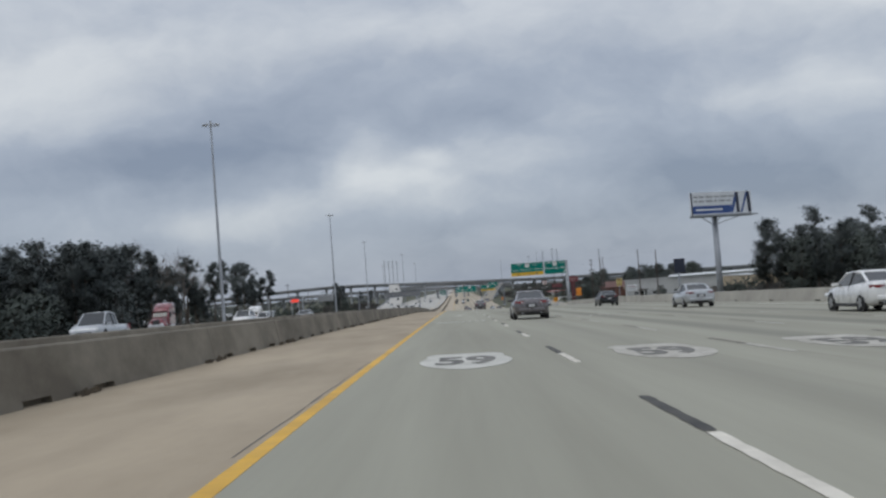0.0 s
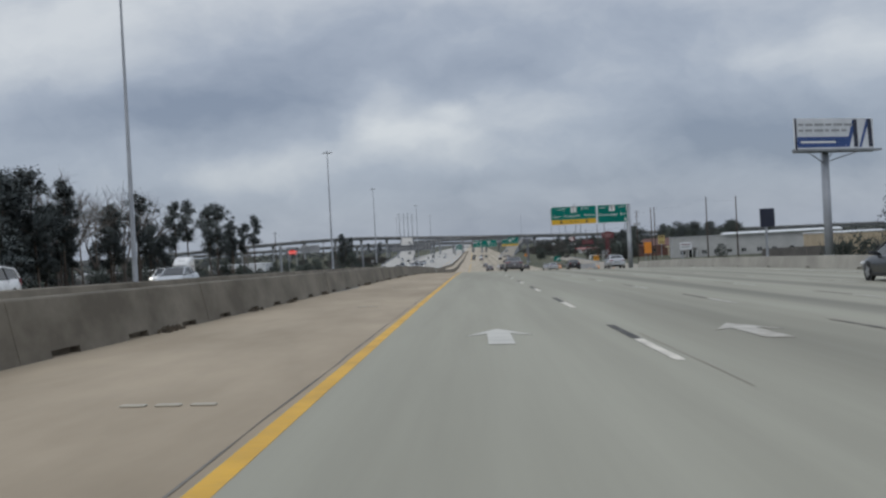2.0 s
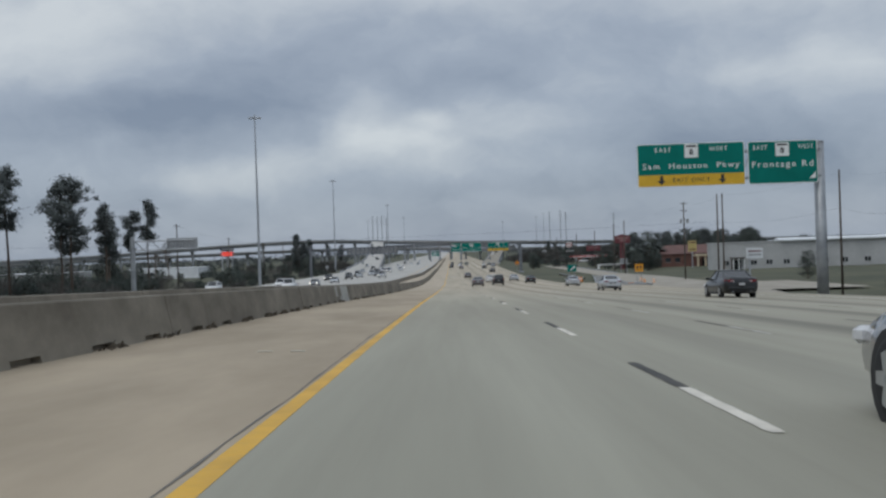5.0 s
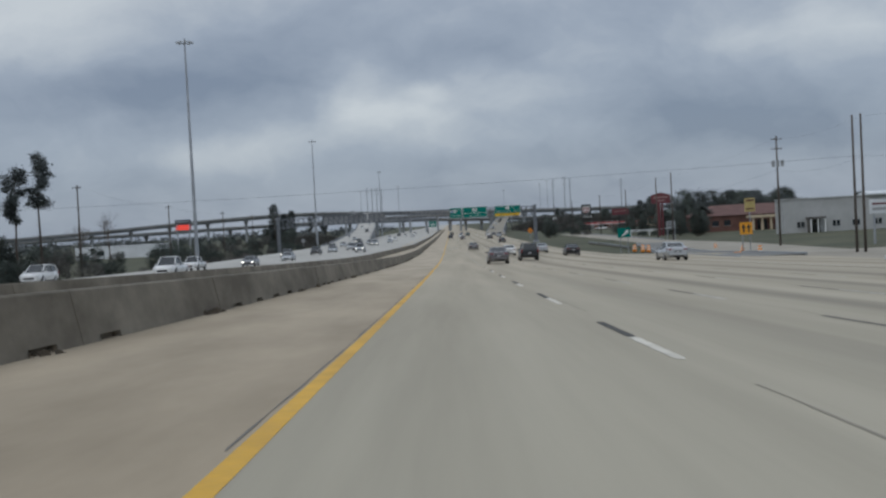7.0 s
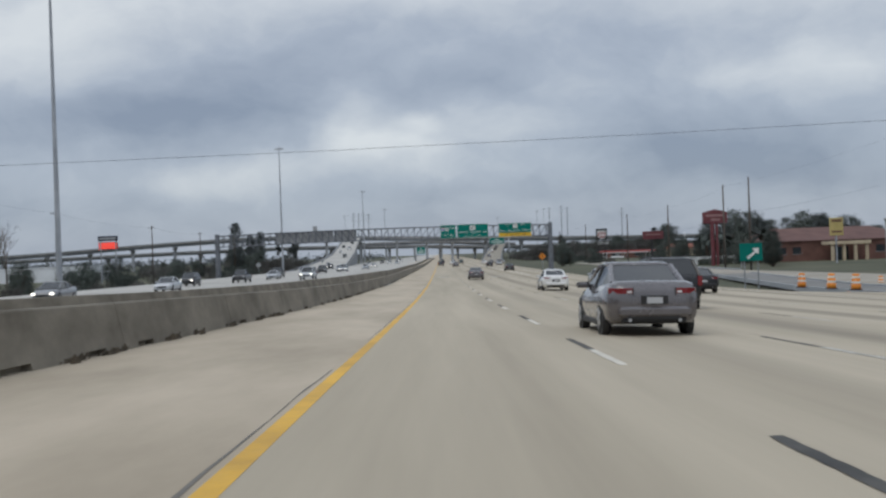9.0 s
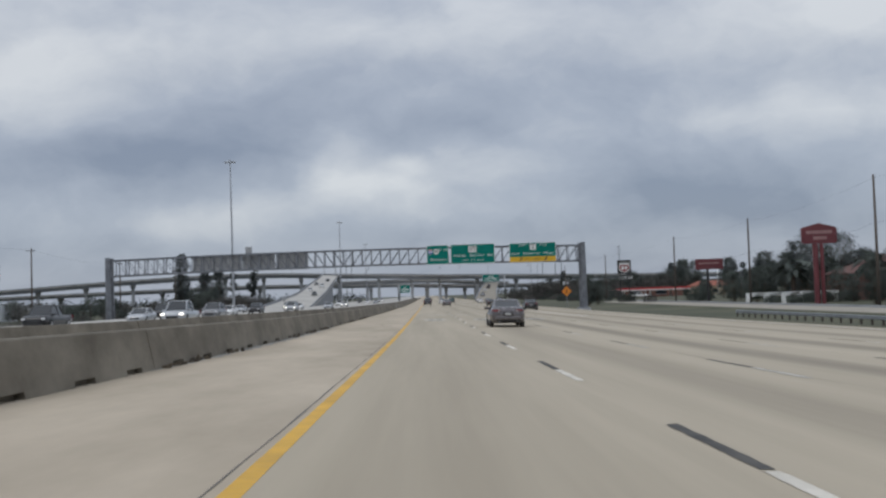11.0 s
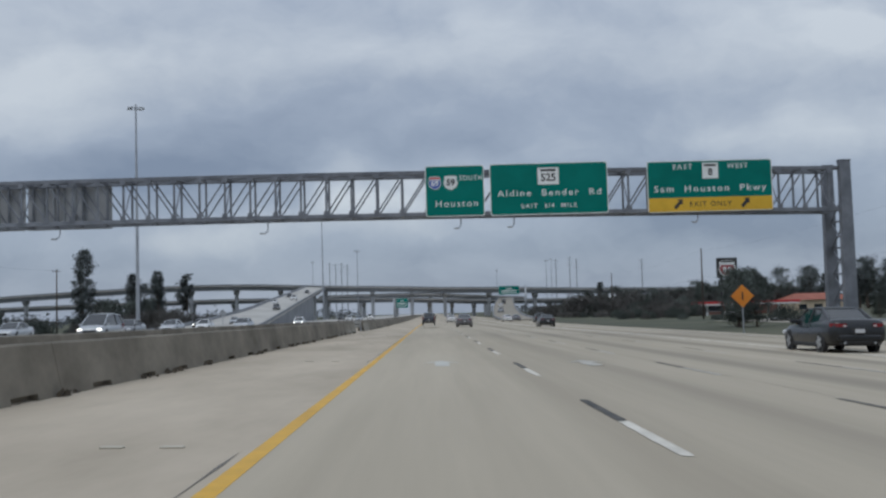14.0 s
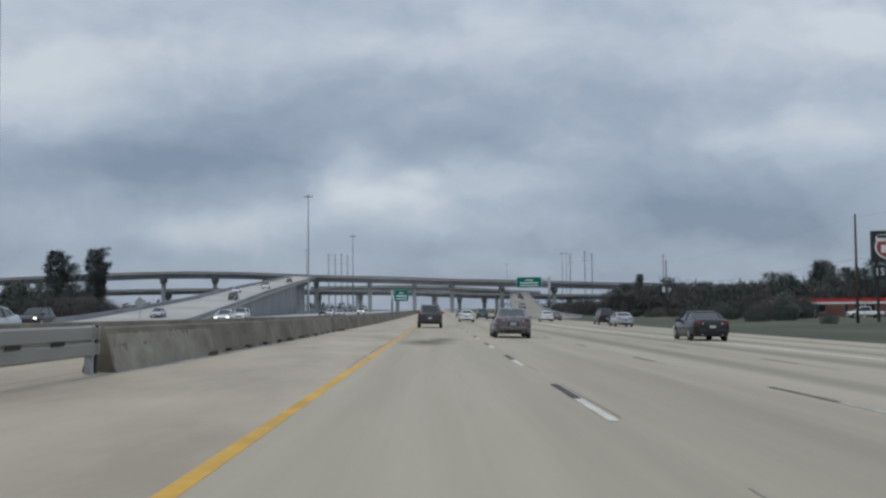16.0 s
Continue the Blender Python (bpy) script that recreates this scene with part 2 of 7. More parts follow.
M_SIGNRED = shade("red_sign_sheeting", (0.45, 0.02, 0.025), (0.55, 0.04, 0.04), 0.5)
M_ORANGE = shade("orange_sign_sheeting", (0.66, 0.21, 0.02), (0.78, 0.28, 0.03), 0.55)
M_ALU = shade("bare_sign_back", (0.30, 0.31, 0.32), (0.42, 0.43, 0.44), 0.55, 0.5, 0.6, 6, 0.05)
M_WOOD = shade("creosoted_pole_wood", (0.055, 0.045, 0.038), (0.12, 0.10, 0.085), 0.9, 0, 0.6, 9, 0.3, stretch=(1, 1, 0.15))
M_BARK = shade("pine_bark", (0.05, 0.038, 0.03), (0.12, 0.09, 0.07), 0.95, 0, 0.8, 7, 0.5, stretch=(1, 1, 0.3))
M_TWIG = shade("bare_grey_twigs", (0.085, 0.072, 0.062), (0.15, 0.13, 0.115), 0.95)
# foliage colours are lifted and greyed to include some distance haze
M_NEEDLE = shade("pine_needles", (0.070, 0.082, 0.084), (0.118, 0.132, 0.128), 0.9, 0, 0.6, 3, 0, vary=0.25, spec=0.12)
M_LEAF = shade("evergreen_leaves", (0.062, 0.074, 0.068), (0.108, 0.122, 0.108), 0.9, 0, 0.6, 3, 0, vary=0.3, spec=0.12)
M_SCRUB = shade("winter_scrub", (0.078, 0.075, 0.072), (0.134, 0.128, 0.119), 0.95, 0, 0.3, 3, 0, vary=0.3, spec=0.12)
M_TYRE = shade("tyre_rubber", (0.012, 0.012, 0.013), (0.03, 0.03, 0.03), 0.85)
M_RIM = shade("alloy_rim", (0.40, 0.41, 0.42), (0.55, 0.56, 0.57), 0.35, 0.8)
M_CARGLASS = glass("tinted_car_glass", (0.012, 0.014, 0.016))
M_CARGLASS.node_tree.nodes["Principled BSDF"].inputs["Coat Weight"].default_value = 0.0
M_CARGLASS.node_tree.nodes["Principled BSDF"].inputs["Specular IOR Level"].default_value = 0.9
M_TRIM = shade("black_plastic_trim", (0.015, 0.015, 0.016), (0.03, 0.03, 0.032), 0.6)
M_TAIL = shade("red_tail_lens", (0.14, 0.012, 0.016), (0.22, 0.018, 0.022), 0.2)
M_HEAD = shade("clear_head_lens", (0.62, 0.63, 0.64), (0.75, 0.76, 0.77), 0.12)
M_LIT = glow("lit_headlamp", (1.0, 0.95, 0.85), 2.5)
M_LED = glow("red_led_board", (1.0, 0.085, 0.06), 0.42)


# ---- small kit ----
class Geo:
    """Collects vertices and faces of one mesh."""

    def __init__(self):
        self.v, self.f = [], []

    def add(self, vs, fs, m=None):
        k = len(self.v)
        self.v += [tuple(m @ Vector(p)) for p in vs] if m is not None else [tuple(p) for p in vs]
        self.f += [tuple(i + k for i in q) for q in fs]
        return self

    def box(self, c, s, m=None, bevel=0.0):
        x, y, z = (a / 2 for a in s)
        b = min(bevel, x * 0.9, y * 0.9, z * 0.9)
        cx, cy, cz = c
        if not b:
            vs = [(cx + i * x, cy + j * y, cz + k * z) for i in (-1, 1) for j in (-1, 1) for k in (-1, 1)]
            return self.add(vs, [(0, 1, 3, 2), (4, 6, 7, 5), (0, 4, 5, 1), (2, 3, 7, 6), (0, 2, 6, 4), (1, 5, 7, 3)], m)
        ring = [(x - b, y), (b - x, y), (-x, y - b), (-x, b - y), (b - x, -y), (x - b, -y), (x, b - y), (x, y - b)]
        vs = []
        for h, t in ((-z, b), (b - z, 0), (z - b, 0), (z, b)):
            vs += [(cx + (abs(px) - t) * math.copysign(1, px), cy + (abs(py) - t) * math.copysign(1, py), cz + h) for px, py in ring]
        fs = [tuple(range(7, -1, -1)), tuple(range(24, 32))]
        for lv in range(3):
            fs += [(lv * 8 + i, lv * 8 + (i + 1) % 8, lv * 8 + 8 + (i + 1) % 8, lv * 8 + 8 + i) for i in range(8)]
        return self.add(vs, fs, m)

    def tube(self, a, b, ra, rb=None, n=8, caps=True):
        a, b = Vector(a), Vector(b)
        rb = ra if rb is None else rb
        d = (b - a).normalized()
        s = d.orthogonal().normalized()
        t = d.cross(s)
        vs = []
        for p, r in ((a, ra), (b, rb)):
            vs += [tuple(p + r * (math.cos(2 * math.pi * i / n) * s + math.sin(2 * math.pi * i / n) * t)) for i in range(n)]
        fs = [(i, (i + 1) % n, n + (i + 1) % n, n + i) for i in range(n)]
        if caps:
            fs += [tuple(range(n - 1, -1, -1)), tuple(range(n, 2 * n))]
        return self.add(vs, fs)

    def loft(self, rings, caps=True, close=True):
        n = len(rings[0])
        vs = [p for r in rings for p in r]
        fs = []
        for k in range(len(rings) - 1):
            for i in range(n if close else n - 1):
                fs.append((k * n + i, k * n + (i + 1) % n, k * n + n + (i + 1) % n, k * n + n + i))
        if caps:
            fs += [tuple(range(n - 1, -1, -1)), tuple(range((len(rings) - 1) * n, len(rings) * n))]
        return self.add(vs, fs)

    def prism(self, poly, a, b, m=None):
        """A flat outline in x, z, drawn out along y from a to b."""
        n = len(poly)
        vs = [(x, a, z) for x, z in poly] + [(x, b, z) for x, z in poly]
        fs = [tuple(range(n)), tuple(range(2 * n - 1, n - 1, -1))] + [(i, n + i, n + (i + 1) % n, (i + 1) % n) for i in range(n)]
        return self.add(vs, fs, m)

    def mesh(self, name, material, smooth=False):
        me = bpy.data.meshes.new(name)
        me.from_pydata(self.v, [], self.f)
        me.materials.append(material)
        if smooth:
            me.polygons.foreach_set("use_smooth", [True] * len(me.polygons))
        me.update()
        return me


def part(name, geo, material, parent=None, label="", smooth=False, m=None):
    """Links a Geo (or a ready mesh) as one mesh object under a thing or a part."""
    me = geo if isinstance(geo, bpy.types.Mesh) else geo.mesh(name, material, smooth)
    ob = new(name, me)
    if m is not None:
        ob.matrix_basis = m
    if parent is not None:
        ob.parent = parent
    if label:
        ob["label"] = label
    return ob


def thing(name, label, category, group="", kind="", m=None):
    ob = new(name)
    if m is not None:
        ob.matrix_basis = m
    return tagged(ob, label, category, group, kind)


def words(text, size, material, m, parent, name="letter", sx=1.0, bold=0.0, wide=None, spaced=1.0):
    """Writing in the built-in font as a thin mesh; it stands in the x, z plane of m."""
    cu = bpy.data.curves.new(name, "FONT")
    cu.body, cu.size, cu.align_x, cu.align_y = text, size, "CENTER", "CENTER"
    cu.extrude, cu.offset, cu.resolution_u, cu.space_character = 0.004, bold, 6 if size >= 1.0 else 3, spaced
    ob = new(name, cu)
    dg = bpy.context.evaluated_depsgraph_get()
    dg.update()
    me = bpy.data.meshes.new_from_object(ob.evaluated_get(dg))
    bpy.data.objects.remove(ob)
    bpy.data.curves.remove(cu)
    if wide:
        xs = [v.co.x for v in me.vertices]
        sx = wide / max(0.01, max(xs) - min(xs))
    me.transform(Matrix.Diagonal((sx, 1, 1, 1)))
    me.materials.clear()
    me.materials.append(material)
    # one object a letter: faces whose spans along the line touch belong together
    vs = [tuple(v.co) for v in me.vertices]
    spans = sorted((min(vs[i][0] for i in p.vertices), max(vs[i][0] for i in p.vertices)) for p in me.polygons)
    cuts, reach = [], spans[0][1]
    for lo, hi in spans:
        if lo > reach + 1e-4:
            cuts.append((lo + reach) / 2)
        reach = max(reach, hi)
    made = None
    for lo, hi in zip([-1e9] + cuts, cuts + [1e9]):
        faces = [tuple(p.vertices) for p in me.polygons if lo < vs[p.vertices[0]][0] < hi]
        keep = sorted({i for f in faces for i in f})
        at = {i: k for k, i in enumerate(keep)}
        one = bpy.data.meshes.new(name)
        one.from_pydata([vs[i] for i in keep], [], [tuple(at[i] for i in f) for f in faces])
        one.materials.append(material)
        made = new(name, one)
        made.matrix_basis = m
        made.parent = parent
    return made


UPRIGHT = pose(0, 0, 0, 90, 0, 0)

# ---- the lie of the land ----
KNOT = [10.02, 9.48, 8.80, 8.01, 7.09, 5.79, 4.27, 2.91, 1.77, 1.09, 0.77, 0.54, 0.38, 0.17, 0.03, -0.04, -0.06, -0.04, -0.02, 0.0]
CROSS = 0.0247
GROUND = -0.75


def grade(y):
    """Height of the road's crown line at y."""
    if y <= -50:
        return KNOT[0] + (y + 50) * -0.0108
    if y >= 880:
        return 0.0
    i = int((y + 50) // 50)
    u = (y + 50) / 50 - i
    k = [KNOT[min(max(j, 0), 19)] for j in range(i - 1, i + 3)]
    if i == 0:
        k[0] = 2 * KNOT[0] - KNOT[1]
    a, b, c, d = k
    return b + u * 0.5 * (c - a + u * (2 * a - 5 * b + 4 * c - d + u * (3 * (b - c) + d - a)))


def surf(x, y):
    """Height of the pavement at x, y."""
    return grade(y) - CROSS * max(x, -10.0)


def on_road(x, y, turn=0.0, lift=0.0):
    """The pose of a thing that stands on the pavement."""
    s = math.degrees(math.atan((grade(y + 2) - grade(y - 2)) / 4))
    c = math.degrees(math.atan(CROSS)) if x > -10 else 0.0
    return pose(x, y, surf(x, y) + lift) @ pose(0, 0, 0, s, c, 0) @ pose(0, 0, 0, 0, 0, turn)


def bend(y, table):
    """Straight steps through a table of y, value."""
    if y <= table[0][0]:
        return table[0][1]
    for (a, p), (b, q) in zip(table, table[1:]):
        if y <= b:
            return p + (q - p) * (y - a) / (b - a)
    return table[-1][1]


RIGHT_EDGE = [(-400, 21.5), (190, 21.5), (250, 23.5), (300, 28.0), (345, 33.0), (360, 20.6), (440, 19.6), (560, 21.0), (700, 23.5), (5000, 23.5)]
STATIONS = [-300 + 6 * i for i in range(250)] + [1200 + 60 * i for i in range(64)]


def strip(name, left, right, material, lift=0.0, ys=None, cuts=1):
    g = Geo()
    ys = ys or STATIONS
    rows = []
    for y in ys:
        a = left(y) if callable(left) else left
        b = right(y) if callable(right) else right
        rows.append([(a + (b - a) * i / cuts, y, surf(a + (b - a) * i / cuts, y) + lift) for i in range(cuts + 1)])
    vs = [p for r in rows for p in r]
    w = cuts + 1
    fs = [(k * w + i, k * w + i + 1, k * w + w + i + 1, k * w + w + i) for k in range(len(rows) - 1) for i in range(cuts)]
    g.add(vs, fs)
    return g
# ---- ground: one sheet to the horizon, banked up to the carriageways ----
def ground_height(x, y):
    left, right = -47.0, bend(y, RIGHT_EDGE) + 0.5
    top = grade(y) - 1.0
    if left <= x <= right:
        return min(top, surf(x, y) - 0.9)
    far = left - x if x < left else x - right
    base = GROUND + 0.25 * noise.noise(Vector((x * 0.02, y * 0.02, 0)))
    edge = surf(right, y) - 0.12 if x > right else grade(y) - 0.15
    return max(base, edge - far / 3.0) if edge > base else base


g = Geo()
gx = [-4500, -1500, -600, -300, -200, -140, -110, -90, -80, -72, -66, -60, -54, -50, -47.2, -46.8, -20, 0, 15]
gr = [0.2, 0.8, 3, 6, 9, 13, 18, 24, 32, 45, 65, 95, 150, 300, 600, 1500, 4500]
gy = [-900, -500, -320] + [-300 + 12 * i for i in range(125)] + [1200 + 100 * i for i in range(39)]
rows = []
for y in gy:
    rr = bend(y, RIGHT_EDGE) + 0.5
    rows.append([(x, y, ground_height(x, y)) for x in gx + [rr - 0.3] + [rr + d for d in gr]])
w = len(rows[0])
g.add([p for r in rows for p in r], [(k * w + i, k * w + i + 1, k * w + w + i + 1, k * w + w + i) for k in range(len(rows) - 1) for i in range(w - 1)])
tagged(part("ground", g, M_GRASS), "flat ground of dull winter grass beside the highway", "ground", kind="structure")

# ---- carriageways ----
YELLOW_X, BARRIER_X = -1.93, -6.0
road = tagged(part("road", strip("road", YELLOW_X, lambda y: bend(y, RIGHT_EDGE), M_LANE, cuts=6), M_LANE), "worn grey concrete highway lanes with dark joints", "road", kind="structure")
shoulder = tagged(part("shoulder", strip("shoulder", BARRIER_X - 0.6, YELLOW_X, M_SHOULDER), M_SHOULDER), "tan concrete inner shoulder beside the median barrier", "road shoulder", kind="structure")
MEDIAN2 = [(-400, -8.8), (170, -8.8), (280, -11.5), (400, -11.5), (470, -9.0), (5000, -9.0)]
tagged(part("median_pavement", strip("median_pavement", lambda y: bend(y, MEDIAN2) - 0.7, BARRIER_X - 0.6, M_SHOULDER, 0.002), M_SHOULDER),
       "tan concrete strip between two median barriers", "pavement", kind="structure")
road_far = tagged(part("road_oncoming", strip("road_oncoming", -46.0, lambda y: bend(y, MEDIAN2) - 0.7, M_RAMP, -0.004, cuts=4), M_RAMP),
                  "pale concrete lanes of the oncoming carriageway", "road", kind="structure")

# expansion joints and tar seams along and across the lanes
seams, joints = Geo(), Geo()
def crack(g, x, y0, y1, half, wander, seed, gaps=-9.0, lift=0.004):
    """A ragged line along the road whose width comes and goes."""
    rng = random.Random(seed)
    ys = [y0 + 0.8 * i for i in range(int((y1 - y0) / 0.8) + 1)]
    off, rows = 0.0, []
    for y in ys:
        off = max(-wander, min(wander, off + rng.gauss(0, wander * 0.25)))
        w = half * max(0.25, rng.gauss(1, 0.45))
        rows.append([(x + off - w, y, surf(x + off - w, y) + lift), (x + off + w, y, surf(x + off + w, y) + lift)])
    g.add([p for r in rows for p in r], [(2 * k, 2 * k + 1, 2 * k + 3, 2 * k + 2) for k in range(len(rows) - 1) if noise.noise(Vector((x, ys[k] * 0.11, seed))) > gaps])


for k, (y0, y1) in enumerate(((-60, 10), (42, 150), (150, 330), (330, 482), (500, 530), (565, 900))):
    crack(seams, YELLOW_X - 0.055, y0, y1, 0.010, 0.035, 60 + k, -0.28)
for k, (x, y0, y1) in enumerate(((1.98, 60, 100), (1.97, 190, 290), (1.99, 395, 450), (1.96, 536, 640))):
    crack(joints, x, y0, y1, 0.009, 0.035, 80 + k, 0.04)
for k, x in enumerate((5.57, 9.23, 12.90)):
    crack(joints, x, -60, 900, 0.006, 0.02, 100 + k)
for y in (32.9,):
    s = strip("seam", BARRIER_X, 21.0, M_SEAL, 0.0045, ys=[y, y + 0.05], cuts=6)
    joints.add(s.v, s.f)
tagged(part("pavement_joint", seams, M_SEAL, road, "dark tar-sealed joint"), kind="stuff")
tagged(part("lane_joint", joints, M_JOINT, road, "faint longitudinal joint"), kind="stuff")

# solid yellow edge line, right edge line and the exit line
part("yellow_line", strip("yellow_line", YELLOW_X + 0.01, YELLOW_X + 0.17, M_YELLOW, 0.0025, ys=[-60 + 6 * i for i in range(210)]), M_YELLOW, road, "worn solid yellow edge line")
part("edge_line", strip("edge_line", lambda y: bend(y, [(-400, 18.6), (560, 18.6), (5000, 19.0)]), lambda y: bend(y, [(-400, 18.75), (560, 18.75), (5000, 19.15)]), M_WHITE, 0.005,
                        ys=[-60 + 6 * i for i in range(210)]), M_WHITE, road, "worn solid white edge line")
part("exit_line", strip("exit_line", 12.73, 13.01, M_WHITE, 0.006, ys=[455 + 6 * i for i in range(60)]), M_WHITE, road, "wide solid white exit lane line")
part("oncoming_edge_line", strip("edge_line", -13.2, -13.05, M_YELLOW, 0.004, ys=[380 + 6 * i for i in range(150)]), M_YELLOW, road_far, "solid yellow edge line")

# lane dashes: a white dash of ten feet behind a black one
DASH = 12.192


def ragged_dash(name, half, mat, seed):
    """A painted dash whose edges are chipped."""
    rng = random.Random(seed)
    n = 16
    rows = [[(sx * (half + rng.uniform(-0.010, 0.006) - (0.012 if j in (0, n) else 0)), -3.02 + 3.0 * j / n + (rng.uniform(-0.05, 0.05) if j in (0, n) else 0), 0.0) for sx in (-1, 1)] for j in range(n + 1)]
    return Geo().add([p for r in rows for p in r], [(2 * k, 2 * k + 1, 2 * k + 3, 2 * k + 2) for k in range(n)]).mesh(name, mat)


white_mes = [ragged_dash("white_dash", 0.066, M_WHITE, 300 + k) for k in range(4)]
black_mes = [ragged_dash("black_dash", 0.068, M_BLACK, 310 + k) for k in range(4)]
rest = {"white_dash": Geo(), "black_dash": Geo()}
for x, k0 in ((1.83, 0.0), (5.49, 0.0), (9.15, 0.0), (12.81, 0.0)):
    for k in range(-3, 85):
        y = DASH * k + k0
        if x > 12 and y > 450:
            continue
        for me, yy, key in ((black_mes[k % 4], y, "black_dash"), (white_mes[(k + 1) % 4], y - 3.048, "white_dash")):
            m = on_road(x, yy - 1.5, 0, 0.006) @ pose(0, 1.5, 0)
            if x < 3 and -20 < y < 800:
                part(key, me, None, road, m=m)
            else:
                rest[key].add([v.co for v in me.vertices], [tuple(p.vertices) for p in me.polygons], m)
for key, mat in (("white_dash", M_THIN), ("black_dash", M_THINBLACK)):
    tagged(part(key, rest[key], mat, road), kind="stuff")
for x in (-18.5, -22.2, -25.8, -29.5, -33.2):
    s = Geo()
    for k in range(20, 90):
        q = strip("dash", x - 0.07, x + 0.07, M_WHITE, 0.004, ys=[DASH * k, DASH * k + 3.05])
        s.add(q.v, q.f)
    tagged(part("white_dash", s, M_WHITE, road_far), kind="stuff")

# route shields, words and arrows on the lanes
M_NUMERAL = shade("faded_black_numerals", (0.08, 0.078, 0.07), (0.20, 0.19, 0.17), 0.75, 0, 2.0, 18, 0.1, grit=0.8)
def outline(points, a, m, mat, name, parent, label=""):
    g = Geo()
    n = len(points)
    g.add([(x, y, 0) for x, y in points] + [(x, y, a) for x, y in points], [tuple(range(n, 2 * n))] + [(i, (i + 1) % n, n + (i + 1) % n, n + i) for i in range(n)], m)
    return part(name, g, mat, parent, label)


SHIELD = [(0.0, -1.0), (0.30, -0.92), (0.62, -0.72), (0.86, -0.42), (0.96, -0.08), (0.92, 0.22), (0.80, 0.48), (0.90, 0.66), (0.74, 0.92), (0.50, 0.98), (0.26, 0.94), (0.0, 1.0)]
SHIELD = SHIELD + [(-x, y) for x, y in SHIELD[-2:0:-1]]
def softened(points):
    """Cuts every corner of an outline once."""
    out = []
    for (ax, ay), (bx, by) in zip(points, points[1:] + points[:1]):
        out += [(ax * 0.75 + bx * 0.25, ay * 0.75 + by * 0.25), (ax * 0.25 + bx * 0.75, ay * 0.25 + by * 0.75)]
    return out


ARROW = [(-0.18, -1.55), (0.18, -1.55), (0.18, 0.42), (0.50, 0.05), (0.0, 1.5), (-0.50, 0.05), (-0.18, 0.42)]
for y0, ys, ya in ((8.3, 44.2, 71.3), (445.4, 473.2, 499.6)):
    for x in (-0.05, 3.68, 7.3):
        m = on_road(x, y0, 0, 0.005)
        sh = outline([(px * 0.92, py * 2.5) for px, py in softened(softened(SHIELD))], 0.003, m, M_WORN if x < 1 else M_THIN, "pavement_shield", road, "white route shield marking with black numerals")
        words("59", 1.0, M_NUMERAL, on_road(x, y0 - 0.15, 0, 0.011) @ Matrix.Diagonal((1, 3.2, 0.4, 1)), sh, "numerals", bold=0.035, wide=1.15)
        words("SOUTH", 1.0, M_WORN if x < 1 else M_THIN, on_road(x, ys, 0, 0.007) @ Matrix.Diagonal((1, 3.4, 0.4, 1)), road, "pavement_word", bold=0.02, wide=2.6)
        if x < 5:
            outline(ARROW, 0.003, on_road(x, ya, 0, 0.006), M_WORN if x < 1 else M_THIN, "pavement_arrow", road, "white straight-ahead arrow marking")

# ---- concrete median barriers in precast lengths, with drain slots at the foot ----
SEG = 9.144
SOLID = [(0.0, 0.0), (-0.022, 0.085), (-0.026, 0.10), (-0.19, 0.79), (-0.21, 0.815), (-0.39, 0.815), (-0.41, 0.79), (-0.574, 0.10), (-0.578, 0.085), (-0.60, 0.0)]
SLOTTED = [(-0.16, 0.0), (-0.16, 0.075)] + SOLID[2:8] + [(-0.44, 0.075), (-0.44, 0.0)]


def barrier_segment(slots, material=None):
    g = Geo()
    rings, at = [], -SEG / 2 + 0.0015
    cuts = [(at, SOLID)]
    for s in slots:
        cuts += [(s - 0.50, SOLID), (s - 0.495, SLOTTED), (s + 0.495, SLOTTED), (s + 0.50, SOLID)]
    cuts.append((SEG / 2 - 0.0015, SOLID))
    return g.loft([[(x, y, z) for x, z in p] for y, p in cuts]).mesh("barrier_segment", material or M_BARRIER)


seg_a, seg_b, seg_c = barrier_segment((-3.1, 0.0, 3.1)), barrier_segment((-2.6, 0.4, 3.2)), barrier_segment((-3.3,))
rng = random.Random(5)
barrier = thing("median_barrier", "weathered grey concrete median barrier with dark drain slots", "barrier", kind="structure")
barrier2 = thing("far_median_barrier", "weathered grey concrete barrier beside the oncoming lanes", "barrier", kind="structure")
GAP = (553.0, 562.3)
for side, holder in ((0, barrier), (1, barrier2)):
    for k in range(-8, 130):
        y = 553.0 - SEG / 2 - SEG * (59 - k) if k < 60 else 562.3 + SEG / 2 + SEG * (k - 60)
        if side:
            y = k * SEG
        x = bend(y, MEDIAN2) if side else BARRIER_X
        me = rng.choice((seg_a, seg_a, seg_b, seg_c))
        turn = 0.0
        if side:
            turn = math.degrees(math.atan2(-(bend(y + 4, MEDIAN2) - bend(y - 4, MEDIAN2)), 8))
        part("barrier_segment", me, None, holder, m=on_road(x, y, turn) @ pose(rng.uniform(-0.006, 0.006), 0, rng.uniform(-0.004, 0.004)))


